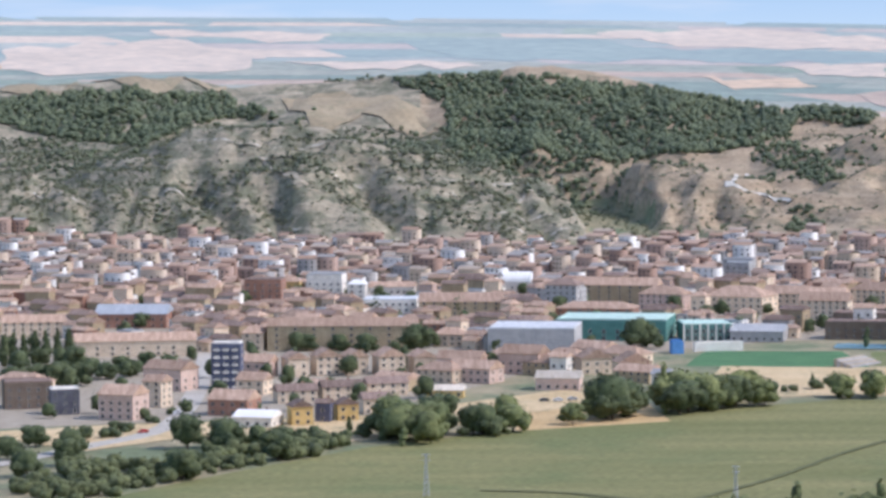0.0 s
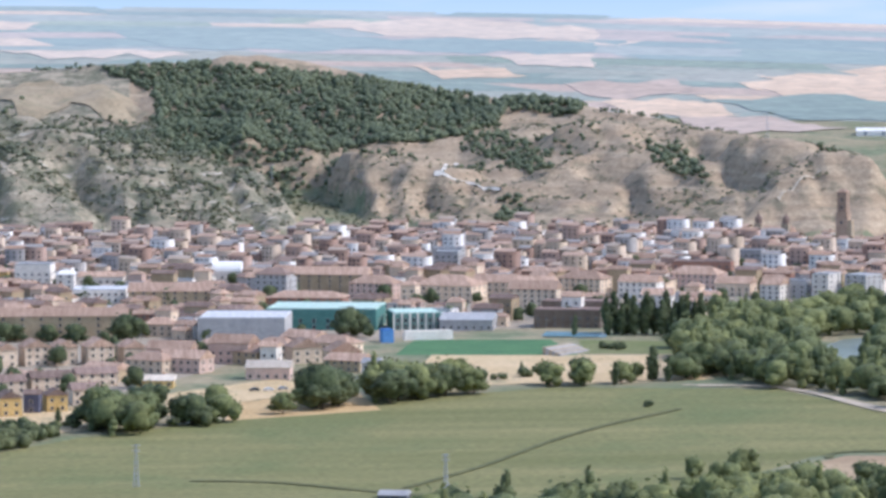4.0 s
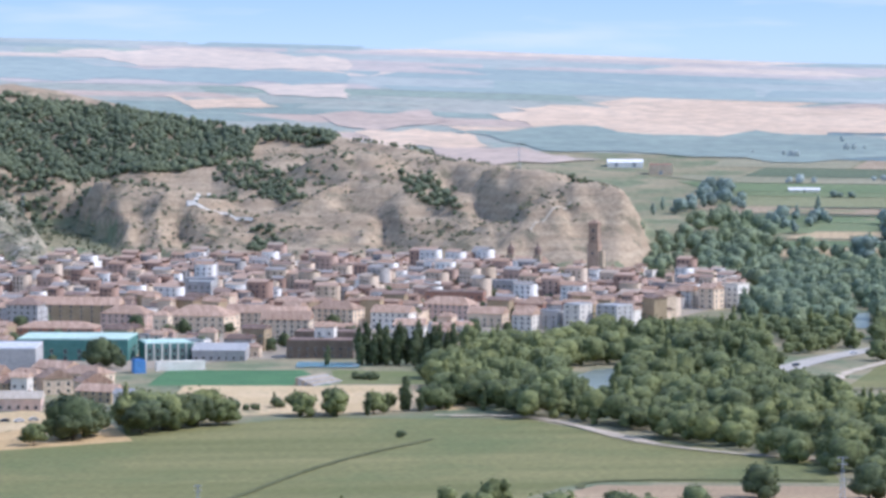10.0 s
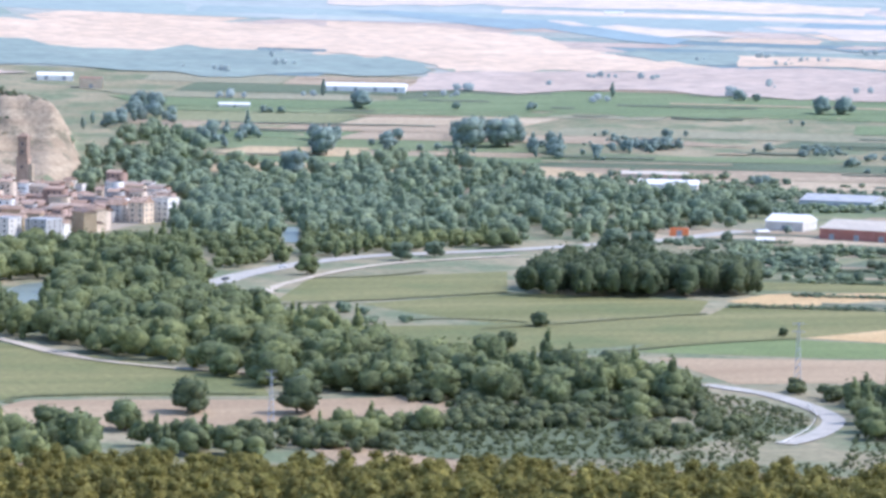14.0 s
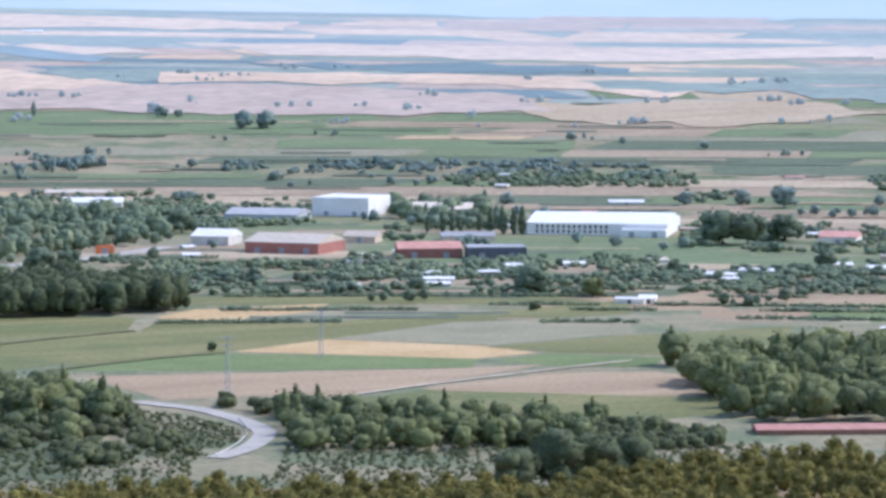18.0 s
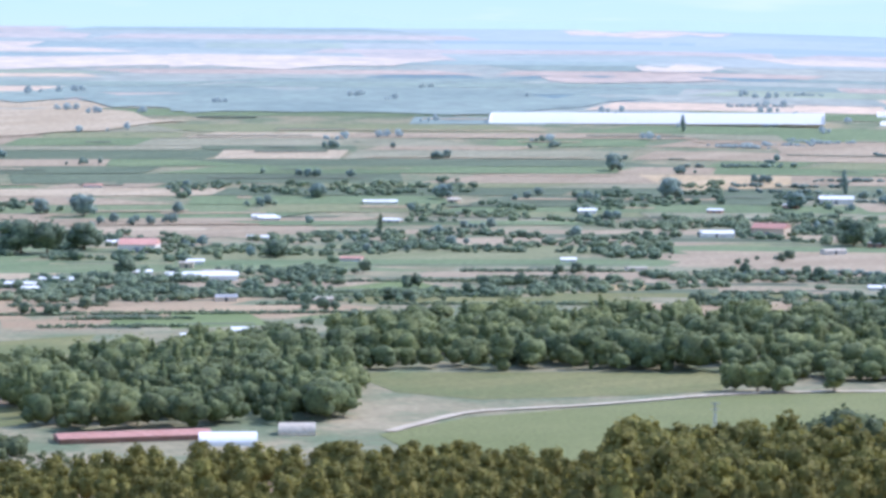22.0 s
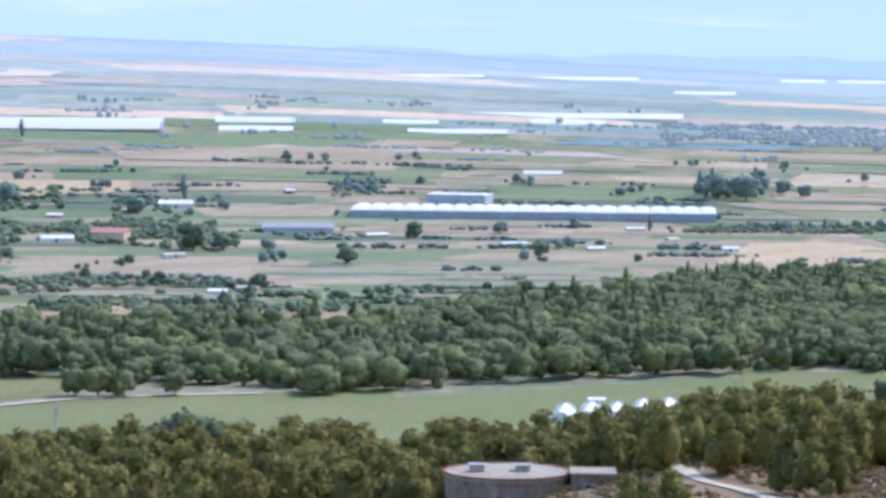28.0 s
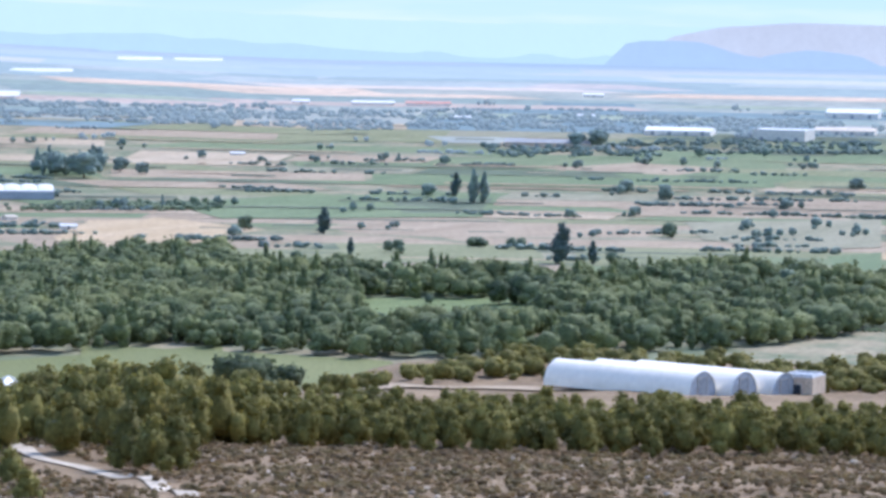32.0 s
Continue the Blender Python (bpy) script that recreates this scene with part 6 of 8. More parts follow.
block(-1.78, 1416, 17.1, 10, 8.0, 12, 2, "cream", "dark_roof", "gable", "cream row house with brown roof")
block(-1.02, 1428, 17.3, 10, 8.1, 12, 2, "cream", "dark_roof", "gable", "cream row house with brown roof")
block(0.01, 1419, 15.5, 12, 5.2, -5, 1, "yellow", "cream_roof", "gable", "low house with pale yellow roof")
block(1.34, 1518, 18.8, 14, 13.1, -22, 2, "pink", "tile", "gable", "pale house with long tiled roof")
block(1.96, 1503, 7.7, 8, 11.0, -20, 2, "white_wall", "tile", "gable", "white row house with tiled roof")
block(2.51, 1515, 13.6, 12, 11.6, 16, 2, "cream", "tile", "front", "cream row house with gable to the street")
block(3.16, 1494, 14.6, 12, 11.9, 16, 2, "cream", "tile", "front", "cream row house with gable to the street")
block(1.93, 1447, 18.9, 12, 8.2, -8, 1, "pink", "cream_roof", "gable", "low pale house with ochre awning")
block(3.68, 1448, 7.4, 8, 8.7, -20, 2, "white_wall", "grey_roof", "gable", "white row house with grey roof")
block(1.53, 1616, 41.2, 40, 13.8, -6, 2, "grey_wall", "pale_roof", "flat", "large plain grey hall with flat roof")
block(2.9, 1696, 55.2, 40, 11.2, -8, 2, "green_wall", "green_roof", "flat", "large dark green sports hall with pale green roof")
pool_hall = block(4.39, 1689, 24.3, 25, 8.9, 8, 2, "teal_wall", "green_roof", "flat", "teal glazed swimming hall")
for i in range(7):
    part("pilaster", box_mesh("pilaster", 0.7, 0.5, 8.3, M["white_wall"], 0.04), pool_hall, "white concrete pilaster", loc=(-12 + 4.0 * i, -12.7, 0))
block(5.31, 1682, 26.2, 23, 8.3, -6, 1, "grey_wall", "grey_roof", "gable", "low grey shed with metal roof")
block(4.62, 1624, 24, 3, 4.6, 14, 1, "white_wall", "white_wall", "flat", "long white stadium wall")
block(3.92, 1612, 5.5, 8, 6.4, 10, 1, "blue_wall", "blue_wall", "flat", "bright blue painted wall beside the stadium")
block(1.23, 1984, 17.3, 15, 13.8, -6, 2, "white_wall", "white_metal", "arch", "white building with rounded gable")
block(-2, 1980, 20.8, 18, 14.4, -10, 3, "white_wall", "grey_roof", "flat", "white public building with rows of windows")
block(-1.48, 1964, 10.3, 9, 11.1, -10, 3, "white_wall", "white_metal", "hip", "white building with a small turret")
block(-0.88, 2001, 26.7, 16, 7.3, -6, 2, "white_wall", "tile", "gable", "long white building with tiled roof")
block(-0.91, 1869, 29.3, 24, 8.0, -4, 2, "white_wall", "pale_roof", "flat", "low white building with flat roof")
block(0.28, 1846, 44.9, 24, 12.2, -4, 3, "ochre", "tile", "gable", "long ochre school building")
block(-3.04, 1934, 21.2, 18, 14.8, -10, 4, "brick", "dark_roof", "flat", "dark brick apartment block")
block(-2.61, 2014, 12.0, 11, 10.0, -8, 3, "yellow", "tile", "hip", "pale yellow house in the town")
block(4.97, 2050, 14.8, 14, 15.0, -10, 4, "grey_wall", "grey_roof", "flat", "grey apartment block in the town")
block(1.73, 1893, 11.3, 10, 13.8, -8, 4, "grey_wall", "tile", "gable", "grey apartment block with tiled roof")
block(6.44, 1836, 21.9, 16, 15.2, -10, 4, "cream", "tile", "gable", "cream apartment block with tiled roof")
block(6.43, 1775, 25.6, 16, 17.1, -10, 5, "cream", "tile", "gable", "cream apartment block with balconies and tiled roof")
block(7.08, 1703, 9.9, 9, 17.0, -10, 4, "white_wall", "tile", "gable", "white apartment block in the town")
block(11.35, 1865, 10.5, 14, 14.9, -30, 5, "white_wall", "grey_roof", "flat", "white apartment block with rows of windows")
block(11.97, 1867, 13.9, 16, 14.2, -34, 5, "grey_wall", "grey_roof", "flat", "grey apartment block with a white end wall")
block(10.48, 1863, 11.4, 14, 12.4, -20, 4, "white_wall", "tile", "gable", "white apartment block in the town")
block(10.92, 1869, 9.1, 9, 10.6, -20, 4, "grey_wall", "grey_roof", "flat", "grey apartment block in the town")
block(9.83, 1886, 20.4, 14, 11.3, -16, 3, "cream", "tile", "gable", "cream apartment block with tiled roof")
block(13.22, 2037, 10.7, 12, 13.5, -30, 4, "white_wall", "tile", "gable", "white house on the river edge")
block(13.6, 2029, 10.6, 12, 15.5, -30, 4, "cream", "tile", "gable", "cream house on the river edge")
block(14, 2040, 12.3, 12, 14.9, -34, 4, "white_wall", "cream_roof", "flat", "white apartment block on the river edge")
block(7.44, 1777, 9.0, 8, 10.6, -10, 3, "white_wall", "tile", "gable", "white house with tiled roof")
block(8.52, 1790, 16.0, 12, 11.9, -10, 3, "white_wall", "tile", "gable", "white house with tiled roof")
block(7.01, 1692, 33.3, 18, 9.5, -6, 2, "brown_wall", "dark_roof", "flat", "low dark brown hall")
block(2.12, 1863, 15.6, 14, 13.0, -14, 4, "grey_wall", "grey_roof", "flat", "grey apartment block in the town")
block(4.98, 2116, 19.3, 12, 12.7, -10, 4, "grey_wall", "grey_roof", "flat", "grey apartment block in the town")
block(8.28, 2113, 15.7, 12, 9.1, -10, 3, "white_wall", "tile", "gable", "white house with tiled roof")
block(9.28, 2012, 34.8, 16, 11.4, -8, 3, "brick", "dark_roof", "flat", "long dark brick building")
block(10.09, 2106, 14.9, 14, 11.9, -12, 3, "grey_wall", "grey_roof", "flat", "plain grey building in the town")
block(11.34, 2295, 15.9, 12, 8.4, -20, 2, "white_wall", "tile", "gable", "white house below the rock")
block(12.29, 2280, 11.8, 12, 9.1, -20, 2, "white_wall", "tile", "gable", "white house below the rock")
block(11.38, 2310, 6.4, 7, 10.0, -30, 3, "white_wall", "tile", "gable", "white house crowded below the rock")
block(11.13, 2287, 7.3, 8, 8.4, -24, 2, "white_wall", "tile", "gable", "white house crowded below the rock")
block(11.9, 2276, 6.1, 7, 9.8, -34, 3, "white_wall", "tile", "gable", "white house crowded below the rock")
block(12.59, 2267, 5.7, 7, 8.3, -30, 2, "white_wall", "cream_roof", "flat", "white house crowded below the rock")
block(12.41, 2325, 6.4, 7, 7.7, -30, 2, "white_wall", "tile", "gable", "white house crowded below the rock")
block(2.93, 1918, 48, 16, 15, -14, 4, "ochre", "tile", "gable", "long tiled apartment row in the town")
block(2.58, 1818, 42, 20, 9, -12, 2, "brick", "tile", "hip", "long low building with orange tile roof")
block(5.0, 1850, 34, 26, 15, -20, 3, "cream", "tile", "hip", "large cream building with broad hipped tile roof")
block(2.03, 1858, 18, 14, 19, -18, 5, "grey_wall", "dark_roof", "hip", "grey five-storey apartment block with dark roof")
block(3.74, 1876, 26, 16, 13, -22, 3, "pink", "tile", "hip", "pale pink apartment block with tile roof")
block(5.79, 1880, 24, 16, 13, -16, 3, "cream", "tile", "gable", "cream apartment block with tile roof")
block(7.18, 1750, 36, 18, 9, -10, 2, "brown_wall", "dark_roof", "flat", "low brown building with stepped flat roofs")
block(7.28, 1878, 26, 16, 15, -24, 4, "cream", "tile", "hip", "cream apartment block with tile roof")
block(8.23, 1872, 22, 14, 13, -18, 3, "white_wall", "tile", "gable", "white apartment block with tile roof")
block(9.19, 1940, 30, 16, 13, -24, 3, "pink", "tile", "hip", "pale pink building with hipped tile roof")
block(12.92, 2212, 5.6, 6, 9.6, -30, 3, "cream", "tile", "gable", "cream house on the river edge")

shed(26.86, 2335, 41, 45, 13.1, -20, "white_metal", "white_metal", "flat", "warehouse", "large white metal warehouse with flat roof")
shed(25.45, 2281, 50, 40, 8.3, -15, "pale_metal", "grey_roof", "gable", "warehouse", "long pale grey metal warehouse among trees")
shed(28.29, 2339, 52, 50, 8.5, -12, "cream", "cream_roof", "gable", "warehouse", "long cream factory shed with shallow roof")
shed(31.14, 2165, 89, 70, 12.8, -8, "white_metal", "white_metal", "gable", "greenhouse_hall", "long bright white plastic-roofed factory hall")
white_hall = [o for o in scene.objects if o.name.startswith("greenhouse_hall")][0]
for i in range(14):
    part("window", WINDOW_TALL, white_hall, loc=(-38 + 3.4 * i, -35.05, 2.4))
    part("window", WINDOW_TALL, white_hall, loc=(-38 + 3.4 * i, -35.05, 5.4))
shed(31.83, 2122, 29, 20, 4.9, -8, "white_metal", "white_metal", "flat", "annex", "low white annex in front of the hall")
shed(25.91, 1998, 47, 40, 10.9, -24, "red_wall", "cream_roof", "gable", "factory", "red-walled factory with cream roof")
shed(27.05, 2072, 20, 19, 6.9, -14, "cream", "cream_roof", "gable", "warehouse", "small cream shed behind the red factory")
shed(28.16, 1954, 37, 22, 9.1, 6, "red_wall", "salmon_roof", "gable", "warehouse", "shed with a salmon-red roof")
shed(29.3, 1948, 34, 25, 7.1, 4, "dark_wall", "grey_roof", "flat", "warehouse", "dark blue-grey low shed")
shed(28.82, 2086, 33, 20, 5.5, 4, "cream", "grey_roof", "gable", "warehouse", "small grey-roofed farm shed")
shed(24.58, 2060, 24, 25, 9.5, -20, "white_wall", "white_metal", "gable", "workshop", "white workshop with gabled bays")
shed(34.98, 1170, 53, 14, 3.1, 10, "brick", "salmon_roof", "gable", "barn", "long low barn with salmon tile roof")
shed(36.59, 1157, 20, 16, 3.8, 0, "white_metal", "white_metal", "arch", "polytunnel", "round-topped white plastic tunnel")
shed(37.76, 1182, 13, 11, 3.9, 0, "cream", "cream_roof", "arch", "polytunnel", "round-topped cream plastic tunnel")
shed(36.14, 1522, 18, 12, 3.0, 0, "white_wall", "white_metal", "gable", "barn", "small white barn beside the wood")
shed(36.84, 1543, 10, 8, 3.6, 0, "white_wall", "white_metal", "gable", "barn", "small white barn beside the wood")
shed(35.11, 2068, 23, 20, 8.2, -10, "white_wall", "salmon_roof", "gable", "farmhouse", "pale farmhouse with tiled roof among trees")
shed(36.18, 1856, 37, 18, 3.7, 0, "white_metal", "white_metal", "gable", "farm_shed", "low white farm shed")
shed(31.89, 1659, 6, 5, 3.3, 0, "white_wall", "white_metal", "gable", "hut", "small white field hut")
shed(28.34, 1755, 12, 8, 2.6, 0, "white_wall", "white_metal", "gable", "hut", "small white field hut")
shed(31.51, 2427, 25, 12, 3.6, 0, "white_wall", "white_metal", "gable", "farm_shed", "small white farm shed on the plain")
shed(37.3, 2365, 15, 10, 3.1, 0, "white_wall", "white_metal", "gable", "farm_shed", "small white farm shed on the plain")
shed(33.29, 1795, 10, 8, 2.1, 0, "white_wall", "white_metal", "gable", "hut", "small white field hut")
shed(27.67, 1969, 7, 5, 3.3, 0, "white_wall", "white_metal", "gable", "hut", "small white field hut")
shed(26.91, 1875, 9, 7, 4.4, 0, "white_wall", "grey_roof", "gable", "hut", "small grey-white field hut")
shed(23.56, 1807, 15, 12, 3.0, 0, "white_wall", "white_metal", "gable", "hut", "small white field hut")
shed(22.51, 2415, 42, 25, 7.2, -5, "white_wall", "white_metal", "gable", "warehouse", "low white warehouse behind trees")
shed(22.27, 2493, 48, 25, 4.1, -5, "cream", "cream_roof", "gable", "warehouse", "long cream-roofed shed on the plain")
shed(28.72, 2087, 24, 20, 4.2, 0, "cream", "grey_roof", "gable", "warehouse", "grey-roofed workshop on the plain")
shed(17.37, 3134, 74, 25, 7.3, -4, "white_metal", "white_metal", "gable", "warehouse", "far long white farm hall")
shed(21.53, 4284, 24, 19, 2.9, 0, "white_metal", "white_metal", "gable", "warehouse", "far white farm hall")
shed(22.7, 1989, 11, 6, 4.6, 0, "orange", "orange", "flat", "lorry_shelter", "bright orange roadside shelter")
shed(12.14, 3166, 33, 25, 6.8, 0, "white_metal", "white_metal", "gable", "warehouse", "far white farm hall")
shed(12.74, 3098, 21, 20, 9.3, 0, "cream", "salmon_roof", "flat", "warehouse", "far cream and red farm building")
shed(15.15, 2960, 27, 15, 3.9, 0, "white_wall", "white_metal", "gable", "farm_shed", "small white farm shed on the plain")
shed(17.82, 2359, 8, 6, 2.4, 0, "white_wall", "white_metal", "gable", "hut", "small white field hut")
shed(27.1, 1940, 10, 7, 3.2, 10, "white_wall", "white_metal", "gable", "hut", "small pale hut among the gardens and plots")
shed(28.14, 1818, 14, 7, 3.2, -20, "white_wall", "white_metal", "gable", "hut", "small pale hut among the gardens and plots")
shed(26.81, 1734, 12, 7, 3.2, 0, "white_wall", "white_metal", "gable", "hut", "small pale hut among the gardens and plots")
shed(28.34, 1774, 16, 7, 3.6, 0, "white_wall", "white_metal", "gable", "hut", "small pale hut among the gardens and plots")
shed(24.15, 1950, 10, 7, 3.2, 0, "white_wall", "white_metal", "gable", "hut", "small pale hut among the gardens and plots")
shed(31.88, 1672, 8, 7, 3.2, -10, "white_wall", "white_metal", "gable", "hut", "small pale hut among the gardens and plots")
shed(30.63, 1884, 12, 7, 3.2, 0, "white_wall", "white_metal", "gable", "hut", "small pale hut among the gardens and plots")
shed(33.12, 1808, 16, 7, 3.6, -20, "white_wall", "white_metal", "gable", "hut", "small pale hut among the gardens and plots")
shed(33.89, 1834, 30, 7, 3.6, -20, "white_wall", "white_metal", "gable", "hut", "small pale hut among the gardens and plots")
shed(35.89, 1864, 22, 7, 3.6, 10, "white_wall", "white_metal", "gable", "hut", "small pale hut among the gardens and plots")
shed(36.41, 1878, 16, 7, 3.6, -5, "white_wall", "cream_roof", "gable", "hut", "small pale hut among the gardens and plots")
shed(35.13, 1886, 12, 7, 3.2, 10, "white_wall", "white_metal", "gable", "hut", "small pale hut among the gardens and plots")
shed(34.75, 2128, 14, 7, 3.2, 10, "white_wall", "white_metal", "gable", "hut", "small pale hut among the gardens and plots")
shed(37.21, 2376, 16, 7, 3.6, -10, "white_wall", "white_metal", "gable", "hut", "small pale hut among the gardens and plots")
shed(37.12, 2164, 14, 7, 3.2, 0, "white_wall", "white_metal", "gable", "hut", "small pale hut among the gardens and plots")
shed(43.86, 3215, 315, 60, 9.5, -3, "white_plastic", "white_plastic", "gable", "greenhouse", "very long white plastic greenhouse on the plain")
shed(48.21, 3345, 78, 40, 5.0, -3, "white_plastic", "white_plastic", "gable", "greenhouse", "long white plastic greenhouse on the plain")
shed(36.2, 1856, 37, 18, 4.3, 0, "white_metal", "white_metal", "gable", "farm_shed", "low white farm shed")
shed(37.31, 2364, 14, 10, 3.1, 0, "white_wall", "white_metal", "gable", "hut", "small white farm hut")
shed(39.18, 2488, 25, 10, 2.9, 0, "white_wall", "white_metal", "gable", "farm_shed", "small white farm shed on the plain")
shed(42.68, 2423, 13, 10, 4.0, 0, "white_wall", "white_metal", "gable", "hut", "small white farm hut")
shed(44.87, 2199, 22, 12, 4.4, 0, "white_wall", "white_metal", "gable", "farm_shed", "white-roofed farm shed on the plain")
shed(45.78, 2207, 22, 18, 8.8, -15, "cream", "salmon_roof", "gable", "farmhouse", "farmhouse with salmon roof")
shed(46.87, 2502, 25, 14, 5.8, 0, "white_wall", "white_metal", "gable", "farm_shed", "white-roofed farm shed on the plain")
shed(48.94, 2294, 48, 18, 6.9, 0, "pale_metal", "grey_roof", "gable", "greenhouse", "low grey-green greenhouse on the plain")
shed(42.37, 1980, 9, 8, 2.6, 0, "white_wall", "white_metal", "gable", "hut", "small white farm hut")
shed(47.58, 1797, 10, 8, 2.7, 0, "white_wall", "white_metal", "gable", "hut", "small white farm hut")
shed(36.05, 1968, 10, 9, 2.9, 0, "white_wall", "white_metal", "gable", "hut", "small white farm hut")
shed(36.57, 1721, 11, 10, 3.4, 0, "cream", "grey_roof", "gable", "hut", "small grey farm hut")
shed(51.67, 2548, 45, 30, 8.4, -12, "pale_metal", "white_metal", "flat", "warehouse", "white-roofed warehouse behind the greenhouses")
shed(48.22, 3243, 70, 40, 4.3, -2, "white_plastic", "white_plastic", "gable", "greenhouse", "long white plastic greenhouse on the plain")
shed(50.83, 3402, 55, 40, 3.4, -2, "white_plastic", "white_plastic", "gable", "greenhouse", "long white plastic greenhouse on the plain")
shed(53.63, 3584, 225, 50, 4.7, -2, "white_plastic", "white_plastic", "gable", "greenhouse", "long white plastic greenhouse on the plain")
shed(51.63, 3290, 97, 40, 3.8, -2, "white_plastic", "white_plastic", "gable", "greenhouse", "long white plastic greenhouse on the plain")
shed(53.49, 3474, 75, 40, 4.6, -2, "white_plastic", "white_plastic", "gable", "greenhouse", "long white plastic greenhouse on the plain")
shed(53.67, 4330, 151, 40, 3.6, 0, "white_plastic", "white_plastic", "gable", "greenhouse", "far white plastic greenhouse")
shed(51.21, 4233, 126, 40, 2.8, 0, "white_plastic", "white_plastic", "gable", "greenhouse", "far white plastic greenhouse")
shed(55.81, 4142, 72, 40, 3.4, 0, "white_plastic", "white_plastic", "gable", "greenhouse", "far white plastic greenhouse")
shed(57.43, 4543, 60, 40, 3.8, 0, "white_plastic", "white_plastic", "gable", "greenhouse", "far white plastic greenhouse")
shed(58.43, 4609, 63, 40, 3.8, 0, "white_plastic", "white_plastic", "gable", "greenhouse", "far white plastic greenhouse")
shed(53.07, 2842, 33, 15, 2.8, 0, "white_plastic", "white_plastic", "gable", "greenhouse", "small white plastic greenhouse")
shed(50.44, 1617, 13, 10, 2.1, 0, "white_wall", "white_metal", "gable", "hut", "small white farm hut")
shed(66.55, 3270, 64, 40, 7.6, -8, "white_wall", "white_metal", "gable", "warehouse", "white-roofed industrial warehouse on the plain")
shed(68.29, 3218, 50, 40, 10.7, -14, "white_wall", "white_metal", "flat", "warehouse", "white industrial warehouse on the plain")
shed(69.45, 3608, 55, 40, 9.6, -6, "white_wall", "white_metal", "gable", "warehouse", "white industrial warehouse on the plain")
shed(69.32, 3316, 58, 30, 7.7, -6, "white_wall", "cream_roof", "gable", "warehouse", "white industrial warehouse on the plain")
shed(64.33, 3064, 77, 30, 7.1, -4, "cream", "grey_roof", "gable", "warehouse", "long pale greenhouse with green sides")
shed(60.14, 3694, 18, 15, 4.9, 0, "white_wall", "white_metal", "gable", "warehouse", "far white warehouse on the plain")
shed(61.36, 3696, 46, 25, 4.3, 0, "white_wall", "white_metal", "gable", "warehouse", "far white warehouse on the plain")
shed(62.29, 3690, 49, 25, 4.9, 0, "white_wall", "salmon_roof", "gable", "warehouse", "far white warehouse on the plain")
shed(65.08, 3928, 23, 18, 4.6, 0, "white_wall", "white_metal", "gable", "warehouse", "far white warehouse on the plain")
shed(62.87, 3458, 17, 15, 3.5, 0, "white_wall", "white_metal", "gable", "warehouse", "far white warehouse on the plain")
shed(64.96, 3524, 18, 15, 3.5, 0, "white_wall", "white_metal", "gable", "warehouse", "far white warehouse on the plain")
shed(55.7, 4127, 64, 30, 2.7, 0, "white_plastic", "white_plastic", "gable", "greenhouse", "far white plastic greenhouse")
shed(57.41, 4564, 57, 30, 3.0, 0, "white_plastic", "white_plastic", "gable", "greenhouse", "far white plastic greenhouse")
shed(58.33, 4613, 54, 30, 3.1, 0, "white_plastic", "white_plastic", "gable", "greenhouse", "far white plastic greenhouse")
shed(59.08, 2893, 12, 10, 2.9, 0, "white_wall", "white_metal", "gable", "hut", "small white farm hut")
shed(4.04, 1073, 9, 8, 2.9, -10, "dark_wall", "grey_roof", "gable", "barn", "small grey-roofed barn in the cereal field")

for i in range(6):
    shed(53.45 + 0.44 * i, 1252 + 2 * i, 30, 9.4, (4.2, 4.6, 4.4, 5.6, 5.8, 5.2)[i], 86, "white_plastic", "white_plastic", "arch", "polytunnel", "white plastic tunnel below the pine slope")
shed(54.02, 1290, 6, 5, 3.6, 0, "white_wall", "white_metal", "gable", "hut", "small white hut beside the plastic tunnels")

# ---- town: dense older houses behind the named blocks ----
house_rng = np.random.default_rng(17)
WALLS = ["cream", "white_wall", "pink", "ochre", "cream", "grey_wall", "brick", "cream"]
HOUSES = []
for i in range(14):
    w, dp, h = 7.0 + (i * 3 % 5) * 1.5, 6.8 + (i * 2 % 4) * 0.8, 6.8 + (i * 5 % 4) * 2.3
    kind = ("gable", "gable", "hip", "gable", "flat")[i % 5]
    wall, roof = WALLS[i % 8], ("tile", "tile", "tile", "dark_roof", "grey_roof")[i % 5]
    if kind == "flat":
        wall = "white_wall"
    HOUSES.append((w, dp, h, kind, wall, roof))
TOWN = [(-7.5, 1322), (-5.89, 1331), (-4.18, 1339), (-1.4, 1351), (0.71, 1470), (2.06, 1572), (3.97, 1628), (5.55, 1674), (7.56, 1698), (9.19, 1766), (11.86, 1850), (12.91, 1945), (14.14, 2085),
        (13.95, 2223), (12.43, 2291), (10.14, 2327), (8.71, 2362), (6.79, 2362), (4.88, 2401), (3.45, 2368), (2.03, 2301), (0.15, 2354), (-1.76, 2364), (-3.67, 2413), (-5.57, 2392), (-8.02, 2430), (-8.07, 1325)]
built = [(o.location.x, o.location.y, max([c.dimensions.x for c in o.children if c.name.startswith("wall")] + [8])) for o in scene.objects
         if o.parent is None and (o.name.startswith("apartment_block") or o.name.startswith("town_house") or o.name.startswith("sports_hall"))]
bx, by, bw = (np.array([b[k] for b in built]) for k in range(3))
bd, baz = np.hypot(bx, by), np.degrees(np.arctan2(bx, by))
CLEARINGS.append([(-6.18, 1297), (-4.08, 1435), (-3.96, 1587), (-4.26, 1589), (-4.65, 1371), (-6.56, 1289)])
CLEARINGS.append([(3.97, 1386), (4.21, 1639), (7.27, 1651), (9.19, 1652), (9.19, 1383)])
lots = []
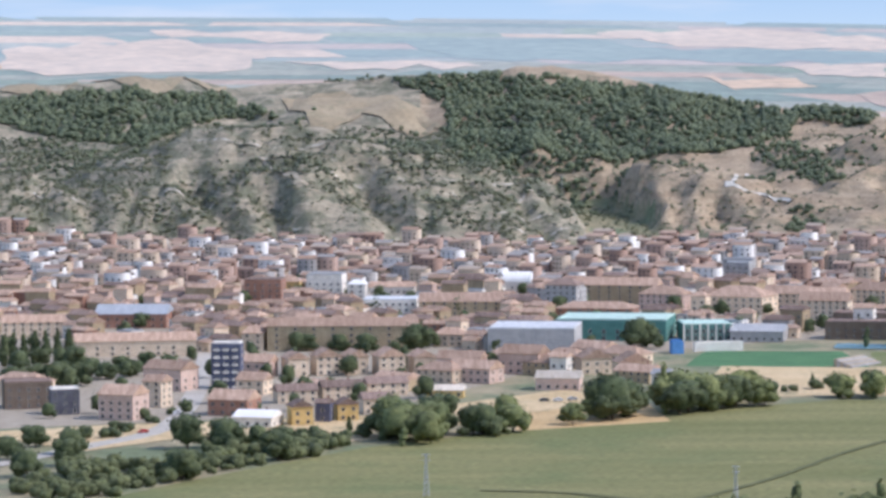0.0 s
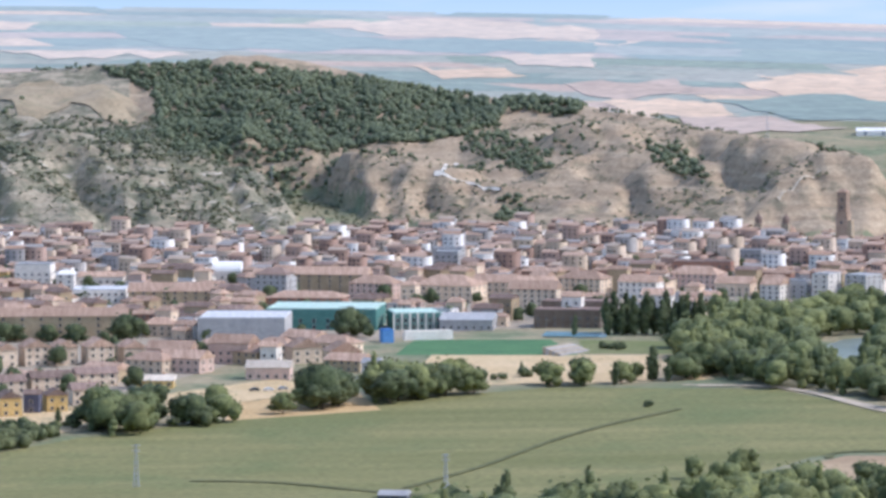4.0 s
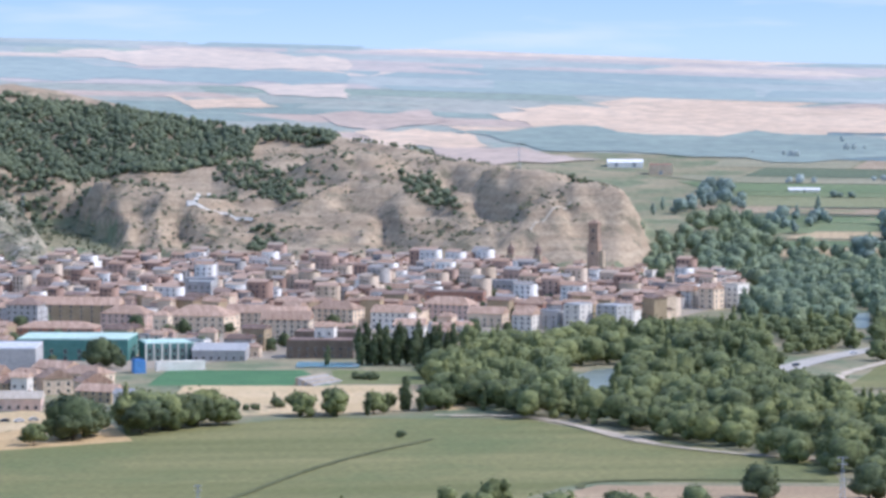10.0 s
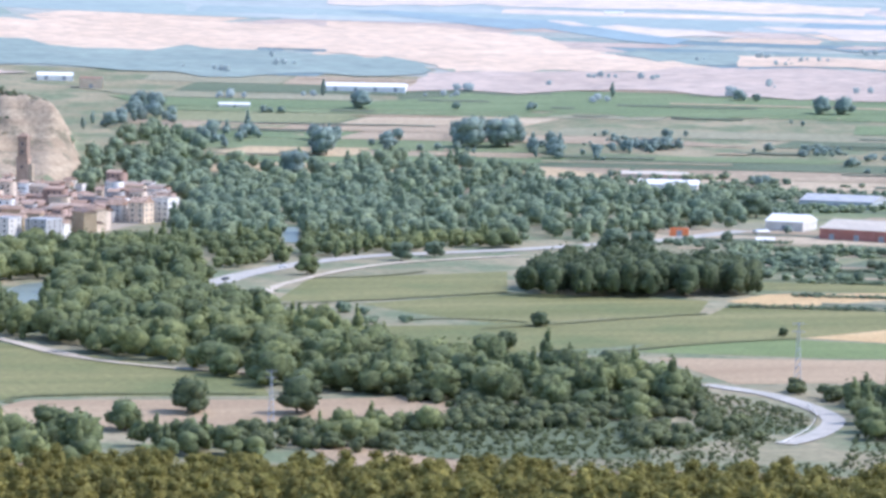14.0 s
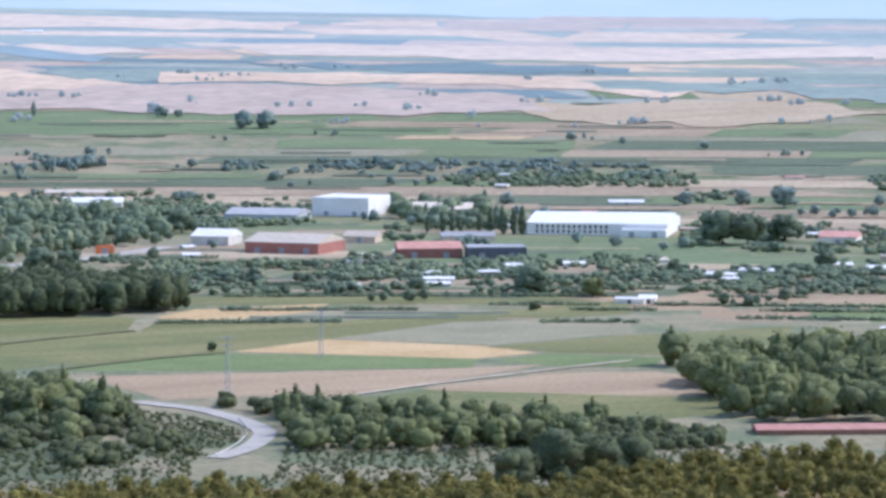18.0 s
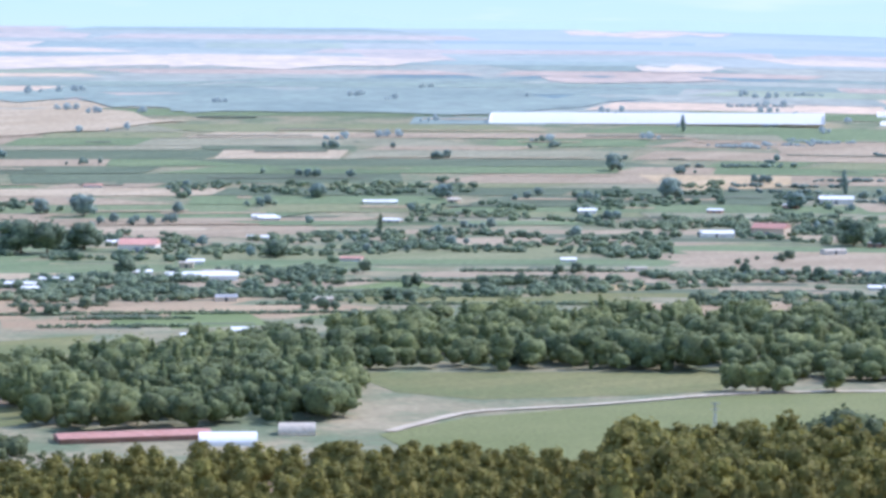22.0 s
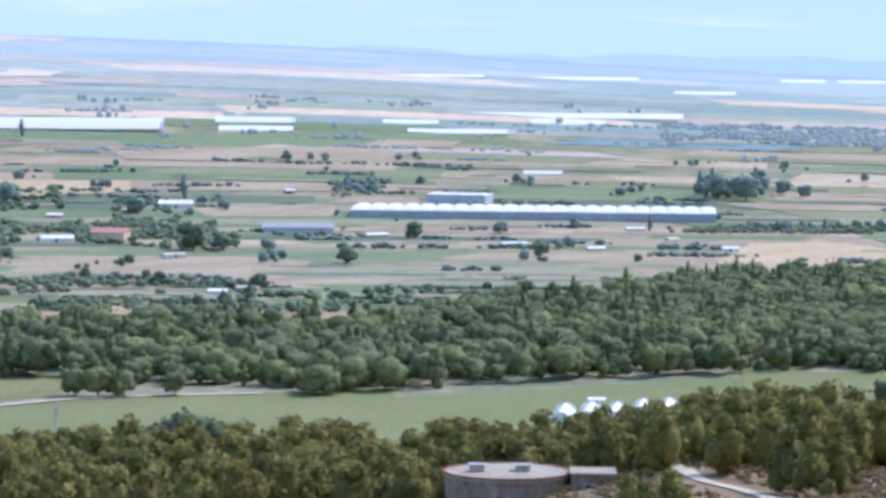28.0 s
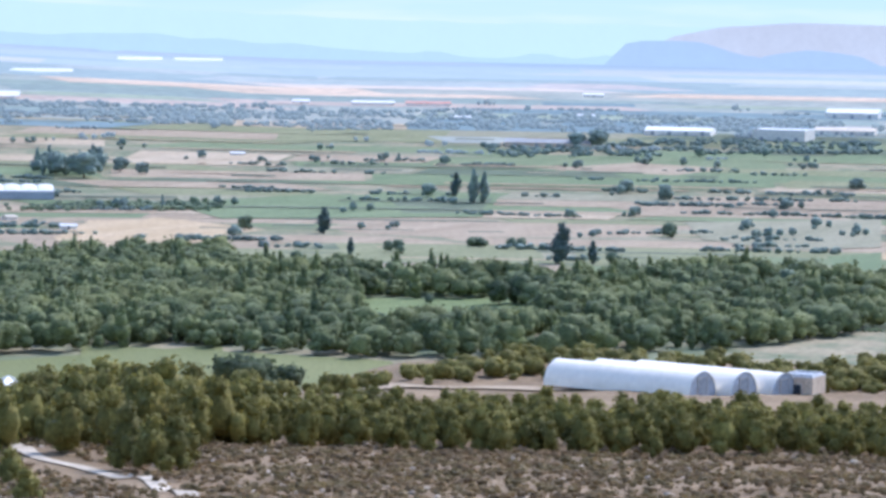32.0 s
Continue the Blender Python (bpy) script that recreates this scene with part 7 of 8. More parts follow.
for x, y in fill(TOWN, 12.2, 61):
    az, d = math.degrees(math.atan2(x, y)), math.hypot(x, y)
    turn = (-36, -22, -48)[int(3 * lattice(np.array([x / 160]), np.array([y / 160]), 4)[0]) % 3]
    if d < 1630 and az < 3.8:
        continue
    if np.any((np.abs(baz - az) < 0.5 * bw / bd * 57.3 + 0.1) & (bd - d > 0) & (bd - d < 110)):
        continue
    if np.min(np.hypot(bx - x, by - y) - bw * 0.5) > 6.5 and house_rng.random() < 0.88:
        lots.append((d, x, y, az, turn))
lots.sort()
patch_mesh("town_ground", [p for p in TOWN], M["town_ground"], 0.1, "pale streets, yards and car parks of the town", "ground")
HOUSE_THINGS = {}
for n, (d, x, y, az, turn) in enumerate(lots[:246]):
    i = int(house_rng.integers(0, 14))
    if az > 8.6 and house_rng.random() < 0.45:
        i = (1, 4, 9)[n % 3]
    w, dp, h, kind, wall, roof = HOUSES[i]
    m = pose(x, y, ground_z(x, y), 0, 0, -az + turn + house_rng.normal(0, 4))
    if i in HOUSE_THINGS:
        copy_thing(HOUSE_THINGS[i], m)
        continue
    e = block(az, d, w, dp, h, turn, 2 if h < 8 else 3, wall, roof, kind, {"cream": "cream", "white_wall": "white", "pink": "pale pink", "ochre": "ochre", "grey_wall": "grey", "brick": "brick"}[wall] + (" flat-roofed house in the old town" if kind == "flat" else " house with tiled roof in the old town"))
    e.matrix_basis = m
    HOUSE_THINGS[i] = e

# plainer houses up the slope
SIMPLE = {}
for n, (d, x, y, az, turn) in enumerate(lots[270:500]):
    i = int(house_rng.integers(0, 14))
    w, dp, h, kind, wall, roof = HOUSES[i]
    if i not in SIMPLE:
        rise = 0.6 if kind == "flat" else 0.22 * dp
        SIMPLE[i] = (box_mesh("wall", w, dp, h + 3, M[wall], 0, -3), roof_mesh(kind, w, dp, rise, M[roof], 0.0 if kind == "flat" else 0.5))
    e = new("town_house")
    e.matrix_basis = pose(x, y, ground_z(x, y), 0, 0, -az + turn + house_rng.normal(0, 5))
    part("wall", SIMPLE[i][0], e)
    part("roof", SIMPLE[i][1], e, loc=(0, 0, h))
    tagged(e, {"cream": "cream", "white_wall": "white", "pink": "pale pink", "ochre": "ochre", "grey_wall": "grey", "brick": "brick"}[wall] + (" flat-roofed house in the old town" if kind == "flat" else " house with tiled roof in the old town"), "building", group="buildings of the town")

# the houses farther back, too many to count
wv, wf, rv, rf, pv, pf = [], [], [], [], [], []
for d, x, y, az, turn in lots[500:]:
    w, dp, h, kind, wall, roof = HOUSES[int(house_rng.integers(0, 14))]
    h *= house_rng.uniform(0.65, 1.4)
    a = radians(-az + turn + house_rng.normal(0, 5))
    c, s, z = math.cos(a), math.sin(a), ground_z(x, y)
    rise = 0.0 if kind == "flat" else 0.2 * dp

    def put(px, py, pz):
        return (x + c * px - s * py, y + s * px + c * py, z + pz)
    o = len(wv)
    wv += [put(sx * w / 2, sy * dp / 2, zz) for zz in (-3, h) for sx, sy in ((-1, -1), (1, -1), (1, 1), (-1, 1))]
    wf += [(o, o + 1, o + 5, o + 4), (o + 1, o + 2, o + 6, o + 5), (o + 2, o + 3, o + 7, o + 6), (o + 3, o, o + 4, o + 7)]
    o = len(rv)
    e = 0.45
    rv += [put(sx * (w / 2 + e), sy * (dp / 2 + e), h - 0.05) for sx, sy in ((-1, -1), (1, -1), (1, 1), (-1, 1))] + [put(-w / 2 - e, 0, h + rise), put(w / 2 + e, 0, h + rise)]
    rf += [(o, o + 1, o + 5, o + 4), (o + 2, o + 3, o + 4, o + 5), (o + 1, o + 2, o + 5, o + 5), (o + 3, o, o + 4, o + 4)]
    for st in range(int(h / 2.9)):
        for k in range(3):
            o = len(pv)
            px, pz = -w / 2 + w * (k + 0.5) / 3, 1.6 + 2.8 * st
            pv += [put(px - 0.55, -dp / 2 - 0.05, pz - 0.7), put(px + 0.55, -dp / 2 - 0.05, pz - 0.7), put(px + 0.55, -dp / 2 - 0.05, pz + 0.7), put(px - 0.55, -dp / 2 - 0.05, pz + 0.7)]
            pf.append((o, o + 1, o + 2, o + 3))


def island_paint(name, stops):
    m, n, l, p = nodes_of(name)
    r = ramp(n, stops)
    r.color_ramp.interpolation = "CONSTANT"
    geo = n.new("ShaderNodeNewGeometry")
    l.new(geo.outputs["Random Per Island"], r.inputs[0])
    nz = noise_node(n, l, geo.outputs["Position"], 0.6, 4, 0.6)
    nr = ramp(n, [(0.3, (0.8, 0.8, 0.8)), (0.7, (1.15, 1.15, 1.15))])
    l.new(nz.outputs[0], nr.inputs[0])
    l.new(mix(n, l, r.outputs[0], nr.outputs[0], 1.0, "MULTIPLY"), p.inputs["Base Color"])
    p.inputs["Roughness"].default_value = 0.9
    return m


town_walls = mesh_object("old_town_houses", wv, wf, [island_paint("old town walls", [(0.0, (0.64, 0.52, 0.40)), (0.22, (0.82, 0.80, 0.76)), (0.44, (0.48, 0.34, 0.27)), (0.56, (0.40, 0.38, 0.36)), (0.70, (0.60, 0.48, 0.35)), (0.86, (0.38, 0.25, 0.19))])])
tagged(town_walls, "crowded old town houses with plastered walls and tiled roofs", "houses", kind="stuff")
part("roofs", mesh_object("roofs", rv, rf, [island_paint("old town roof tiles", [(0.0, (0.36, 0.23, 0.155)), (0.25, (0.44, 0.30, 0.215)), (0.5, (0.26, 0.18, 0.135)), (0.68, (0.42, 0.33, 0.25)), (0.84, (0.30, 0.275, 0.25))])]).data, town_walls)
part("windows", mesh_object("windows", pv, pf, [M["pane"]]).data, town_walls)
for o in [o for o in scene.objects if o.parent is None and o.name in ("roofs", "windows")]:
    bpy.data.objects.remove(o)


# ---- church and tower ----
def tube(name, profile, mat, sides=12):
    """A body of revolution from (radius, height) pairs."""
    vs, fs = [], []
    for r, z in profile:
        for i in range(sides):
            t = 2 * math.pi * (i + 0.5) / sides
            vs.append((r * math.cos(t), r * math.sin(t), z))
    for j in range(len(profile) - 1):
        for i in range(sides):
            k = (i + 1) % sides
            fs.append((j * sides + i, j * sides + k, (j + 1) * sides + k, (j + 1) * sides + i))
    fs += [tuple(range(sides - 1, -1, -1)), tuple(range((len(profile) - 1) * sides, len(profile) * sides))]
    return poly_mesh(name, vs, fs, mat)


ca, cd = (10.5, 2269)
church = stand("church", ca, cd + 10, -18)
part("nave", box_mesh("nave", 24, 14, 15, M["stone"], 0.1, -3), church)
part("nave_roof", roof_mesh("gable", 24, 14, 4, M["tile"]), church, loc=(0, 0, 12))
for sx in (-1, 1):
    tw = part("bell_tower", box_mesh("bell_tower", 5, 5, 20, M["stone"], 0.1, -2), church, loc=(sx * 9.5, -7.5, 0))
    part("belfry", tube("belfry", [(2.4, 0), (2.4, 3.2), (2.7, 3.3), (2.0, 4.6), (0.5, 6.4), (0.15, 8.4)], M["dark_roof"], 8), tw, "dark slate belfry cap", loc=(0, 0, 17.9))
part("portal", DOOR, church, loc=(0, -7.05, 1.8))
for sx in (-5, 0, 5):
    part("window", WINDOW_TALL, church, loc=(sx, -7.02, 8))
tagged(church, "stone church with twin slate-capped bell towers", "church")
ta, td = (11.63, 2249)
tower = stand("brick_tower", ta, td + 4, -20)
part("shaft", box_mesh("shaft", 8, 8, 30, M["tower_brick"], 0.15, -4), tower)
part("cornice", box_mesh("cornice", 8.8, 8.8, 0.8, M["tower_brick"], 0.1), tower, loc=(0, 0, 26))
part("upper_stage", box_mesh("upper_stage", 6.4, 6.4, 13, M["tower_brick"], 0.15), tower, loc=(0, 0, 26.8))
part("buttress", box_mesh("buttress", 3.0, 5.0, 26, M["stone"], 0.15, -4), tower, "pale stone buttress in sun", loc=(5.5, -1.0, 0))
part("cap", roof_mesh("hip", 6.8, 6.8, 2.2, M["tile"]), tower, loc=(0, 0, 40.0))
for z in (20, 30, 35):
    part("window", WINDOW_TALL, tower, loc=(0, -4.03 if z < 26 else -3.23, z))
tagged(tower, "tall old brick church tower below the cliff", "tower")

# ---- stadium ----
gsa, gsd = (6.96, 1546)
stand_ob = stand("grandstand", gsa, gsd + 8, 60)
for i in range(6):
    part("step", box_mesh("step", 26, 1.6, 0.9 + 0.55 * i, M["concrete"] if i % 2 else M["grey_wall"], 0.05), stand_ob, loc=(0, -4 + 1.62 * i, 0))
tagged(stand_ob, "small grey concrete grandstand with stepped rows", "grandstand")
pool = patch_mesh("swimming_pool", [(6.55, 1634), (6.62, 1661), (7.67, 1654), (7.64, 1630)], surface("pool water", (0.26, 0.50, 0.58), (0.32, 0.56, 0.64), 0.1, 1.0, rough=0.1), 0.5, "bright blue swimming pool beside the pitch", "pool")

# ---- roads, tracks, water ----
ROAD = [(14.25, 1558), (14.73, 1610), (15.11, 1662), (15.68, 1709), (16.45, 1759), (17.5, 1804), (18.46, 1827), (19.89, 1860), (21.32, 1910), (22.46, 1953), (23.77, 2037)]
ribbon("road", ROAD, 14, M["asphalt"], 0.35, "pale asphalt road curving beside the river", "road")
ribbon("road", [(23.21, 1254), (23.69, 1243), (24.27, 1229), (24.85, 1203), (25.28, 1175), (25.37, 1153), (25.08, 1121), (24.56, 1098)], 8, M["asphalt"], 0.35, "pale asphalt road bending below the slope", "road")
ribbon("dirt_track", [(16.27, 1459), (15.88, 1497), (15.71, 1549), (15.83, 1611), (16.31, 1658), (17.03, 1715), (18.08, 1768), (19.99, 1822)], 6, M["track"], 0.4, "white chalky farm track along the fields", "track")
ribbon("dirt_track", [(39.33, 1185), (39.81, 1207), (40.67, 1241), (41.73, 1255), (42.79, 1267), (44.7, 1299), (46.14, 1314), (48.34, 1324)], 5, M["track"], 0.45, "pale dirt track between the fields", "track")
ribbon("dirt_track", [(26.76, 1268), (27.91, 1298), (29.06, 1327), (30.39, 1362), (31.6, 1394)], 3, M["track"], 0.45, "pale dirt track between the fields", "track")
ribbon("dirt_track", [(9.19, 1409), (10.15, 1410), (11.11, 1385), (12.35, 1321), (13.97, 1283), (15.57, 1265)], 4, M["track"], 0.45, "stony pale track along the wood's edge", "track")
ribbon("dirt_track", [(8.92, 1413), (10.44, 1408), (11.39, 1374), (12.73, 1311)], 3, M["track"], 0.5, "stony pale track along the wood's edge", "track")
ribbon("street", [(-7.89, 1200), (-6.09, 1257), (-4.85, 1308), (-4.32, 1409), (-4.05, 1588), (-4.09, 1709)], 9, M["asphalt"], 0.3, "pale town street between the blocks", "road")
ribbon("field_drain", [(0.58, 1120), (2, 1113), (3.34, 1094), (4.67, 1076), (5.54, 1073)], 3.5, M["ditch"], 0.35, "dark overgrown ditch across the cereal field", "ditch")
ribbon("field_drain", [(4.2, 1096), (5.54, 1151), (6.79, 1226), (7.85, 1279), (8.9, 1325)], 2.6, M["ditch"], 0.38, "dark overgrown ditch across the cereal field", "ditch")
ribbon("field_drain", [(11.4, 1175), (11.59, 1192), (13.02, 1201), (15.57, 1204)], 3, M["ditch"], 0.38, "dark field edge beside the tilled plot", "ditch")
for line in ([(15.94, 1534), (17.95, 1568), (19.82, 1610)], [(18.05, 1470), (18.92, 1480), (20.16, 1470)], [(19.4, 1438), (20.83, 1468), (22.07, 1498), (23.21, 1524)], [(16.51, 1672), (17.47, 1682), (18.42, 1714)], [(21.7, 1360), (23.22, 1398), (24.74, 1426)]):
    ribbon("field_edge", line, 3.2, M["ditch"], 0.4, "dark grassy edge between cereal fields", "field edge")
patch_mesh("river", [(11.15, 1516), (11.28, 1587), (11.63, 1625), (12.12, 1638), (12.18, 1594), (11.92, 1523), (11.49, 1502)], M["water"], 0.2, "calm grey-green river reach among trees", "water")
patch_mesh("river", [(15.94, 1992), (16.27, 2003), (16.25, 1885), (15.99, 1891)], M["water"], 0.5, "far glint of the river at a weir", "water")

# ---- patchwork of small plots on the plain ----
plot_rng = np.random.default_rng(29)
d0 = 1560.0
hedges, weeds, lanes = [], [], []
while d0 < 4720:
    depth = plot_rng.uniform(20, 48) * (1 + (d0 - 1560) / 1500)
    a0 = 13.4 + plot_rng.uniform(0, 1) if d0 > 2250 else (23.5 if d0 < 1700 else 22.6)
    if d0 > 3350:
        a0 = -9.5
    while a0 < 71:
        span = math.degrees(plot_rng.uniform(50, 260) * (1 + (d0 - 1560) / 2500) / d0)
        if plot_rng.random() < 0.86:
            kind = plot_rng.choice(["crop", "fallow", "soil", "wheat", "green", "dark", "straw", "stubble"], p=[0.18, 0.18, 0.26, 0.13, 0.08, 0.12, 0.04, 0.01] if d0 < 3200 else [0.2, 0.12, 0.2, 0.08, 0.06, 0.08, 0.26, 0.0] if a0 < 32 else [0.28, 0.2, 0.14, 0.1, 0.08, 0.12, 0.08, 0.0])
            # plots too get their painted haze by distance
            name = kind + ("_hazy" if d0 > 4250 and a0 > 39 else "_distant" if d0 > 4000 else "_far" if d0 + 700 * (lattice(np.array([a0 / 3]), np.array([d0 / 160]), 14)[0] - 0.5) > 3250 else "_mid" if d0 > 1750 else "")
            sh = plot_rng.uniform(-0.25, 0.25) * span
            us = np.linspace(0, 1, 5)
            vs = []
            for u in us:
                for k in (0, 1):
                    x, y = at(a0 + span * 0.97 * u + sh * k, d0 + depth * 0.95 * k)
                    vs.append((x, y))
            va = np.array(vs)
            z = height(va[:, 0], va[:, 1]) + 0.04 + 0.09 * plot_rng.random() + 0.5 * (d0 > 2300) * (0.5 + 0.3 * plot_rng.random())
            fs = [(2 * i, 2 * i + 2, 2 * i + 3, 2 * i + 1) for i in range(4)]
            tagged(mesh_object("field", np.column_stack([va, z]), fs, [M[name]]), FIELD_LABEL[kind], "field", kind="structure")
        if d0 < 3600 and plot_rng.random() < 0.75:
            for u in np.arange(plot_rng.uniform(0, 0.4), plot_rng.uniform(0.4, 1.0), 0.0022 * 180 / math.pi * 2600 / d0 / span / 16):
                hedges.append(at(a0 + span * u, d0 - 2 + plot_rng.normal(0, 1.5)))
        for lean, hold, lowest in ((0.55, weeds, 3.0), (0.35, lanes, 2.0)):
            if d0 < 3300 and plot_rng.random() < lean:
                u0, u1 = sorted(plot_rng.uniform(0, 1, 2))
                hold.append((a0 + span * u0, a0 + span * u1, d0 + plot_rng.uniform(0, 0.8) * depth, lowest * 2 + 9 * plot_rng.random()))
        a0 += span
    d0 += depth
for hold, mat_, lift_, text_ in ((weeds, M["leaf_bank"], 0.95, "dark weedy banks between the plots"), (lanes, M["path"], 0.9, "pale lanes and bare strips between the plots")):
    corner = np.array([at(a, d + k) for a, b, d, w in hold for a, k in ((a, 0), (b, 0), (b, w), (a, w))])
    cz = height(corner[:, 0], corner[:, 1]) + np.where(np.hypot(corner[:, 0], corner[:, 1]) > 2300, lift_, lift_ * 0.25)
    tagged(mesh_object("field_margins", np.column_stack([corner, cz]), np.arange(len(corner)).reshape(-1, 4), [mat_]), text_, "field edge", kind="stuff")
hedges = [h for h in hedges if plot_rng.random() < 0.75 and not (math.degrees(math.atan2(*h)) < 13)]
scatter("hedgerow", hedges[:13000], "tuft", 0.8, 2.8, 1.5, M["leaf_far"], "dark hedgerows and weedy banks between the plots", "hedge", 41)
clumps = []
for _ in range(330):
    d = 1650 + 2100 * plot_rng.random() ** 1.1
    a = plot_rng.uniform(14, 70)
    if d < 2250 and a < 23:
        continue
    x, y = at(a, d)
    clumps += [(x + plot_rng.normal(0, 9), y + plot_rng.normal(0, 5)) for _ in range(int(plot_rng.integers(1, 6)))]
# three leaf tones, hazier in colour with distance
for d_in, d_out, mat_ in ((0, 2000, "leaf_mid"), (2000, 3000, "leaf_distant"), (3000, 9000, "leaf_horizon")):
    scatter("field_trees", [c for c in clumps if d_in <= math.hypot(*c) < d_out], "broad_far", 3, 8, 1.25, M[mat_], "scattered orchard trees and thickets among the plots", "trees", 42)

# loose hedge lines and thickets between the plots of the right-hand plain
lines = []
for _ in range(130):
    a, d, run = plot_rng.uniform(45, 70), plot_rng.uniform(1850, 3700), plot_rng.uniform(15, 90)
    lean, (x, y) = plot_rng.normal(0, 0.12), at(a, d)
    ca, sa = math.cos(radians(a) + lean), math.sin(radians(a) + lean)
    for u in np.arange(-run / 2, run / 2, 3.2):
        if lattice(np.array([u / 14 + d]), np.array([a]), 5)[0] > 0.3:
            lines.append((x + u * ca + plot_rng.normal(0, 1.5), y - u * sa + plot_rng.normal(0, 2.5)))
# both leaf tones have haze painted in
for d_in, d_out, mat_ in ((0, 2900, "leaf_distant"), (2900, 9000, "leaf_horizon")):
    scatter("hedgerow", [c for c in lines if d_in <= math.hypot(*c) < d_out], "bush", 1.6, 4.4, 1.4, M[mat_], "loose hedge lines and thickets between the plots, haze-tinted", "hedge", 43)


# ---- multi-bay greenhouses ----
ga, gd = (52.92, 2433)
g0 = at(ga, gd + 22)
gh = new("multi_bay_greenhouse")
gh.matrix_basis = pose(g0[0], g0[1], ground_z(*g0), 0, 0, -ga - 2)
gw, bays = 650 * gd / 6000, 22
part("side_wall", box_mesh("side_wall", gw, 44, 7, M["plastic_side"], 0.1, -2), gh, "grey netted side walls")
bw_, vs, fs = gw / bays, [], []
for j in range(9):        # each bay's skin rises from the eaves like a hood
    lift = 2.8 * math.sin(math.pi / 2 * min(1.0, j / 4))
    for i in range(9):
        t = math.pi * i / 8
        vs.append((-bw_ / 2 * math.cos(t), -22 + 44 * (j / 8) ** 1.3, 0.25 + lift * (0.35 + 0.65 * math.sin(t))))
for j in range(8):
    for i in range(8):
        o = j * 9 + i
        fs.append((o, o + 1, o + 10, o + 9))
bay = poly_mesh("bay_roof", vs, fs, M["white_plastic"])
for i in range(bays):
    part("bay_roof", bay, gh, loc=(-gw / 2 + gw * (i + 0.5) / bays, 0, 5.0))
tagged(gh, "wide multi-bay greenhouse with scalloped white plastic roofs", "greenhouse")

# ---- water tank on the slope ----
wa = 52.52
tank = stand("water_tank", wa, 398, 0)
tz = tank.location.z
# wall colour includes the shade on this side
part("drum", tube("drum", [(7.4, -2), (7.4, 3.62)], M["tank_wall"], 48), tank, "stained concrete drum, darkened for its shade")
part("roof_slab", tube("roof_slab", [(7.3, 3.6), (7.6, 3.65), (7.6, 4.0), (7.3, 4.05), (0.2, 4.35)], M["concrete"], 48), tank, "pale concrete roof slab")
for ay in (-36, -33.5, -31, -28.5, -26):
    part("wall_rib", box_mesh("wall_rib", 0.12, 0.2, 5.4, M["tank_wall"], 0.03, -1.9), tank, loc=(7.42 * math.cos(radians(ay)), 7.42 * math.sin(radians(ay)), 0), rot=radians(ay))
part("rim", tube("rim", [(7.66, 3.95), (7.66, 4.2), (7.5, 4.2), (7.5, 3.95)], M["rust"], 48), tank, "rusty steel rim")
part("valve_house", box_mesh("valve_house", 5.0, 5.0, 6.4, M["tank_wall"], 0.08, -2), tank, loc=(10.0, -2.5, 0))
part("valve_house_roof", box_mesh("valve_house_roof", 5.5, 5.5, 0.22, M["concrete"], 0.04), tank, loc=(10.0, -2.5, 4.4))
part("window", WINDOW, tank, loc=(9.6, -5.02, 2.6))
for sx in (-3.6, 1.8):
    v = part("vent", box_mesh("vent", 1.7, 1.3, 0.7, M["concrete"], 0.06), tank, loc=(sx, -1.0, 4.2))
    part("vent_lid", box_mesh("vent_lid", 2.1, 1.7, 0.16, M["steel"], 0.03), v, loc=(0, 0, 0.7))
tagged(tank, "round concrete water tank with valve house among pines", "water tank")

# ---- plastic hoop tunnels ----
ha, _ = (65.77, 1304)
HOOP_R, HOOP_L = 4.6, 32.0


def hoop_tunnel(x, y, rz):
    e = new("hoop_tunnel")
    e.matrix_basis = pose(x, y, ground_z(x, y), 0, 0, rz)
    n = 16
    vs, fs = [], []
    for j in range(13):
        rr = HOOP_R * (1.0 if j % 2 == 0 else 0.991)
        for i in range(n + 1):
            t = math.pi * i / n
            vs.append((-HOOP_L / 2 + HOOP_L * j / 12, -rr * math.cos(t), rr * math.sin(t) - 0.2))
    for j in range(12):
        for i in range(n):
            o = j * (n + 1) + i
            fs.append((o, o + n + 1, o + n + 2, o + 1))
    part("cover", mesh_object("cover", vs, fs, [M["tunnel_plastic"]], smooth_faces=True).data, e, "white plastic cover over hoops")
    for sx in (-1, 1):
        ev = [(0, -0.98 * HOOP_R * math.cos(math.pi * i / n), 0.98 * HOOP_R * math.sin(math.pi * i / n) - 0.2) for i in range(n + 1)]
        ev += [(0.12, y_, z_) for _, y_, z_ in ev]
        ef = [tuple(range(n + 1)), tuple(range(2 * n + 1, n, -1))] + [(i, i + n + 1, i + n + 2, i + 1) for i in range(n)]
        w = part("end_wall", poly_mesh("end_wall", ev, ef, M["plastic_side"]), e, "greyish end wall", loc=(sx * (HOOP_L / 2 - 0.3), 0, 0))
        part("door", DOOR, w, loc=(0.14 * sx + 0.06, 0, 1.6), rot=radians(90 if sx > 0 else -90))
    return tagged(e, "white plastic hoop tunnel on the terrace", "greenhouse", group="hoop tunnels")


hx, hy = at(ha, 618)
back_x, back_y = at(ha + 34, 9.4)          # across the tunnels, away from the viewer
along_x, along_y = at(ha + 124, 2.9)
for k in range(3):
    hoop_tunnel(hx + k * (back_x + along_x), hy + k * (back_y + along_y), -ha - 34)
for o in [o for o in scene.objects if o.parent is None and o.name.startswith("cover")]:
    bpy.data.objects.remove(o)
store = stand("concrete_store", 68.72, 628, -20)
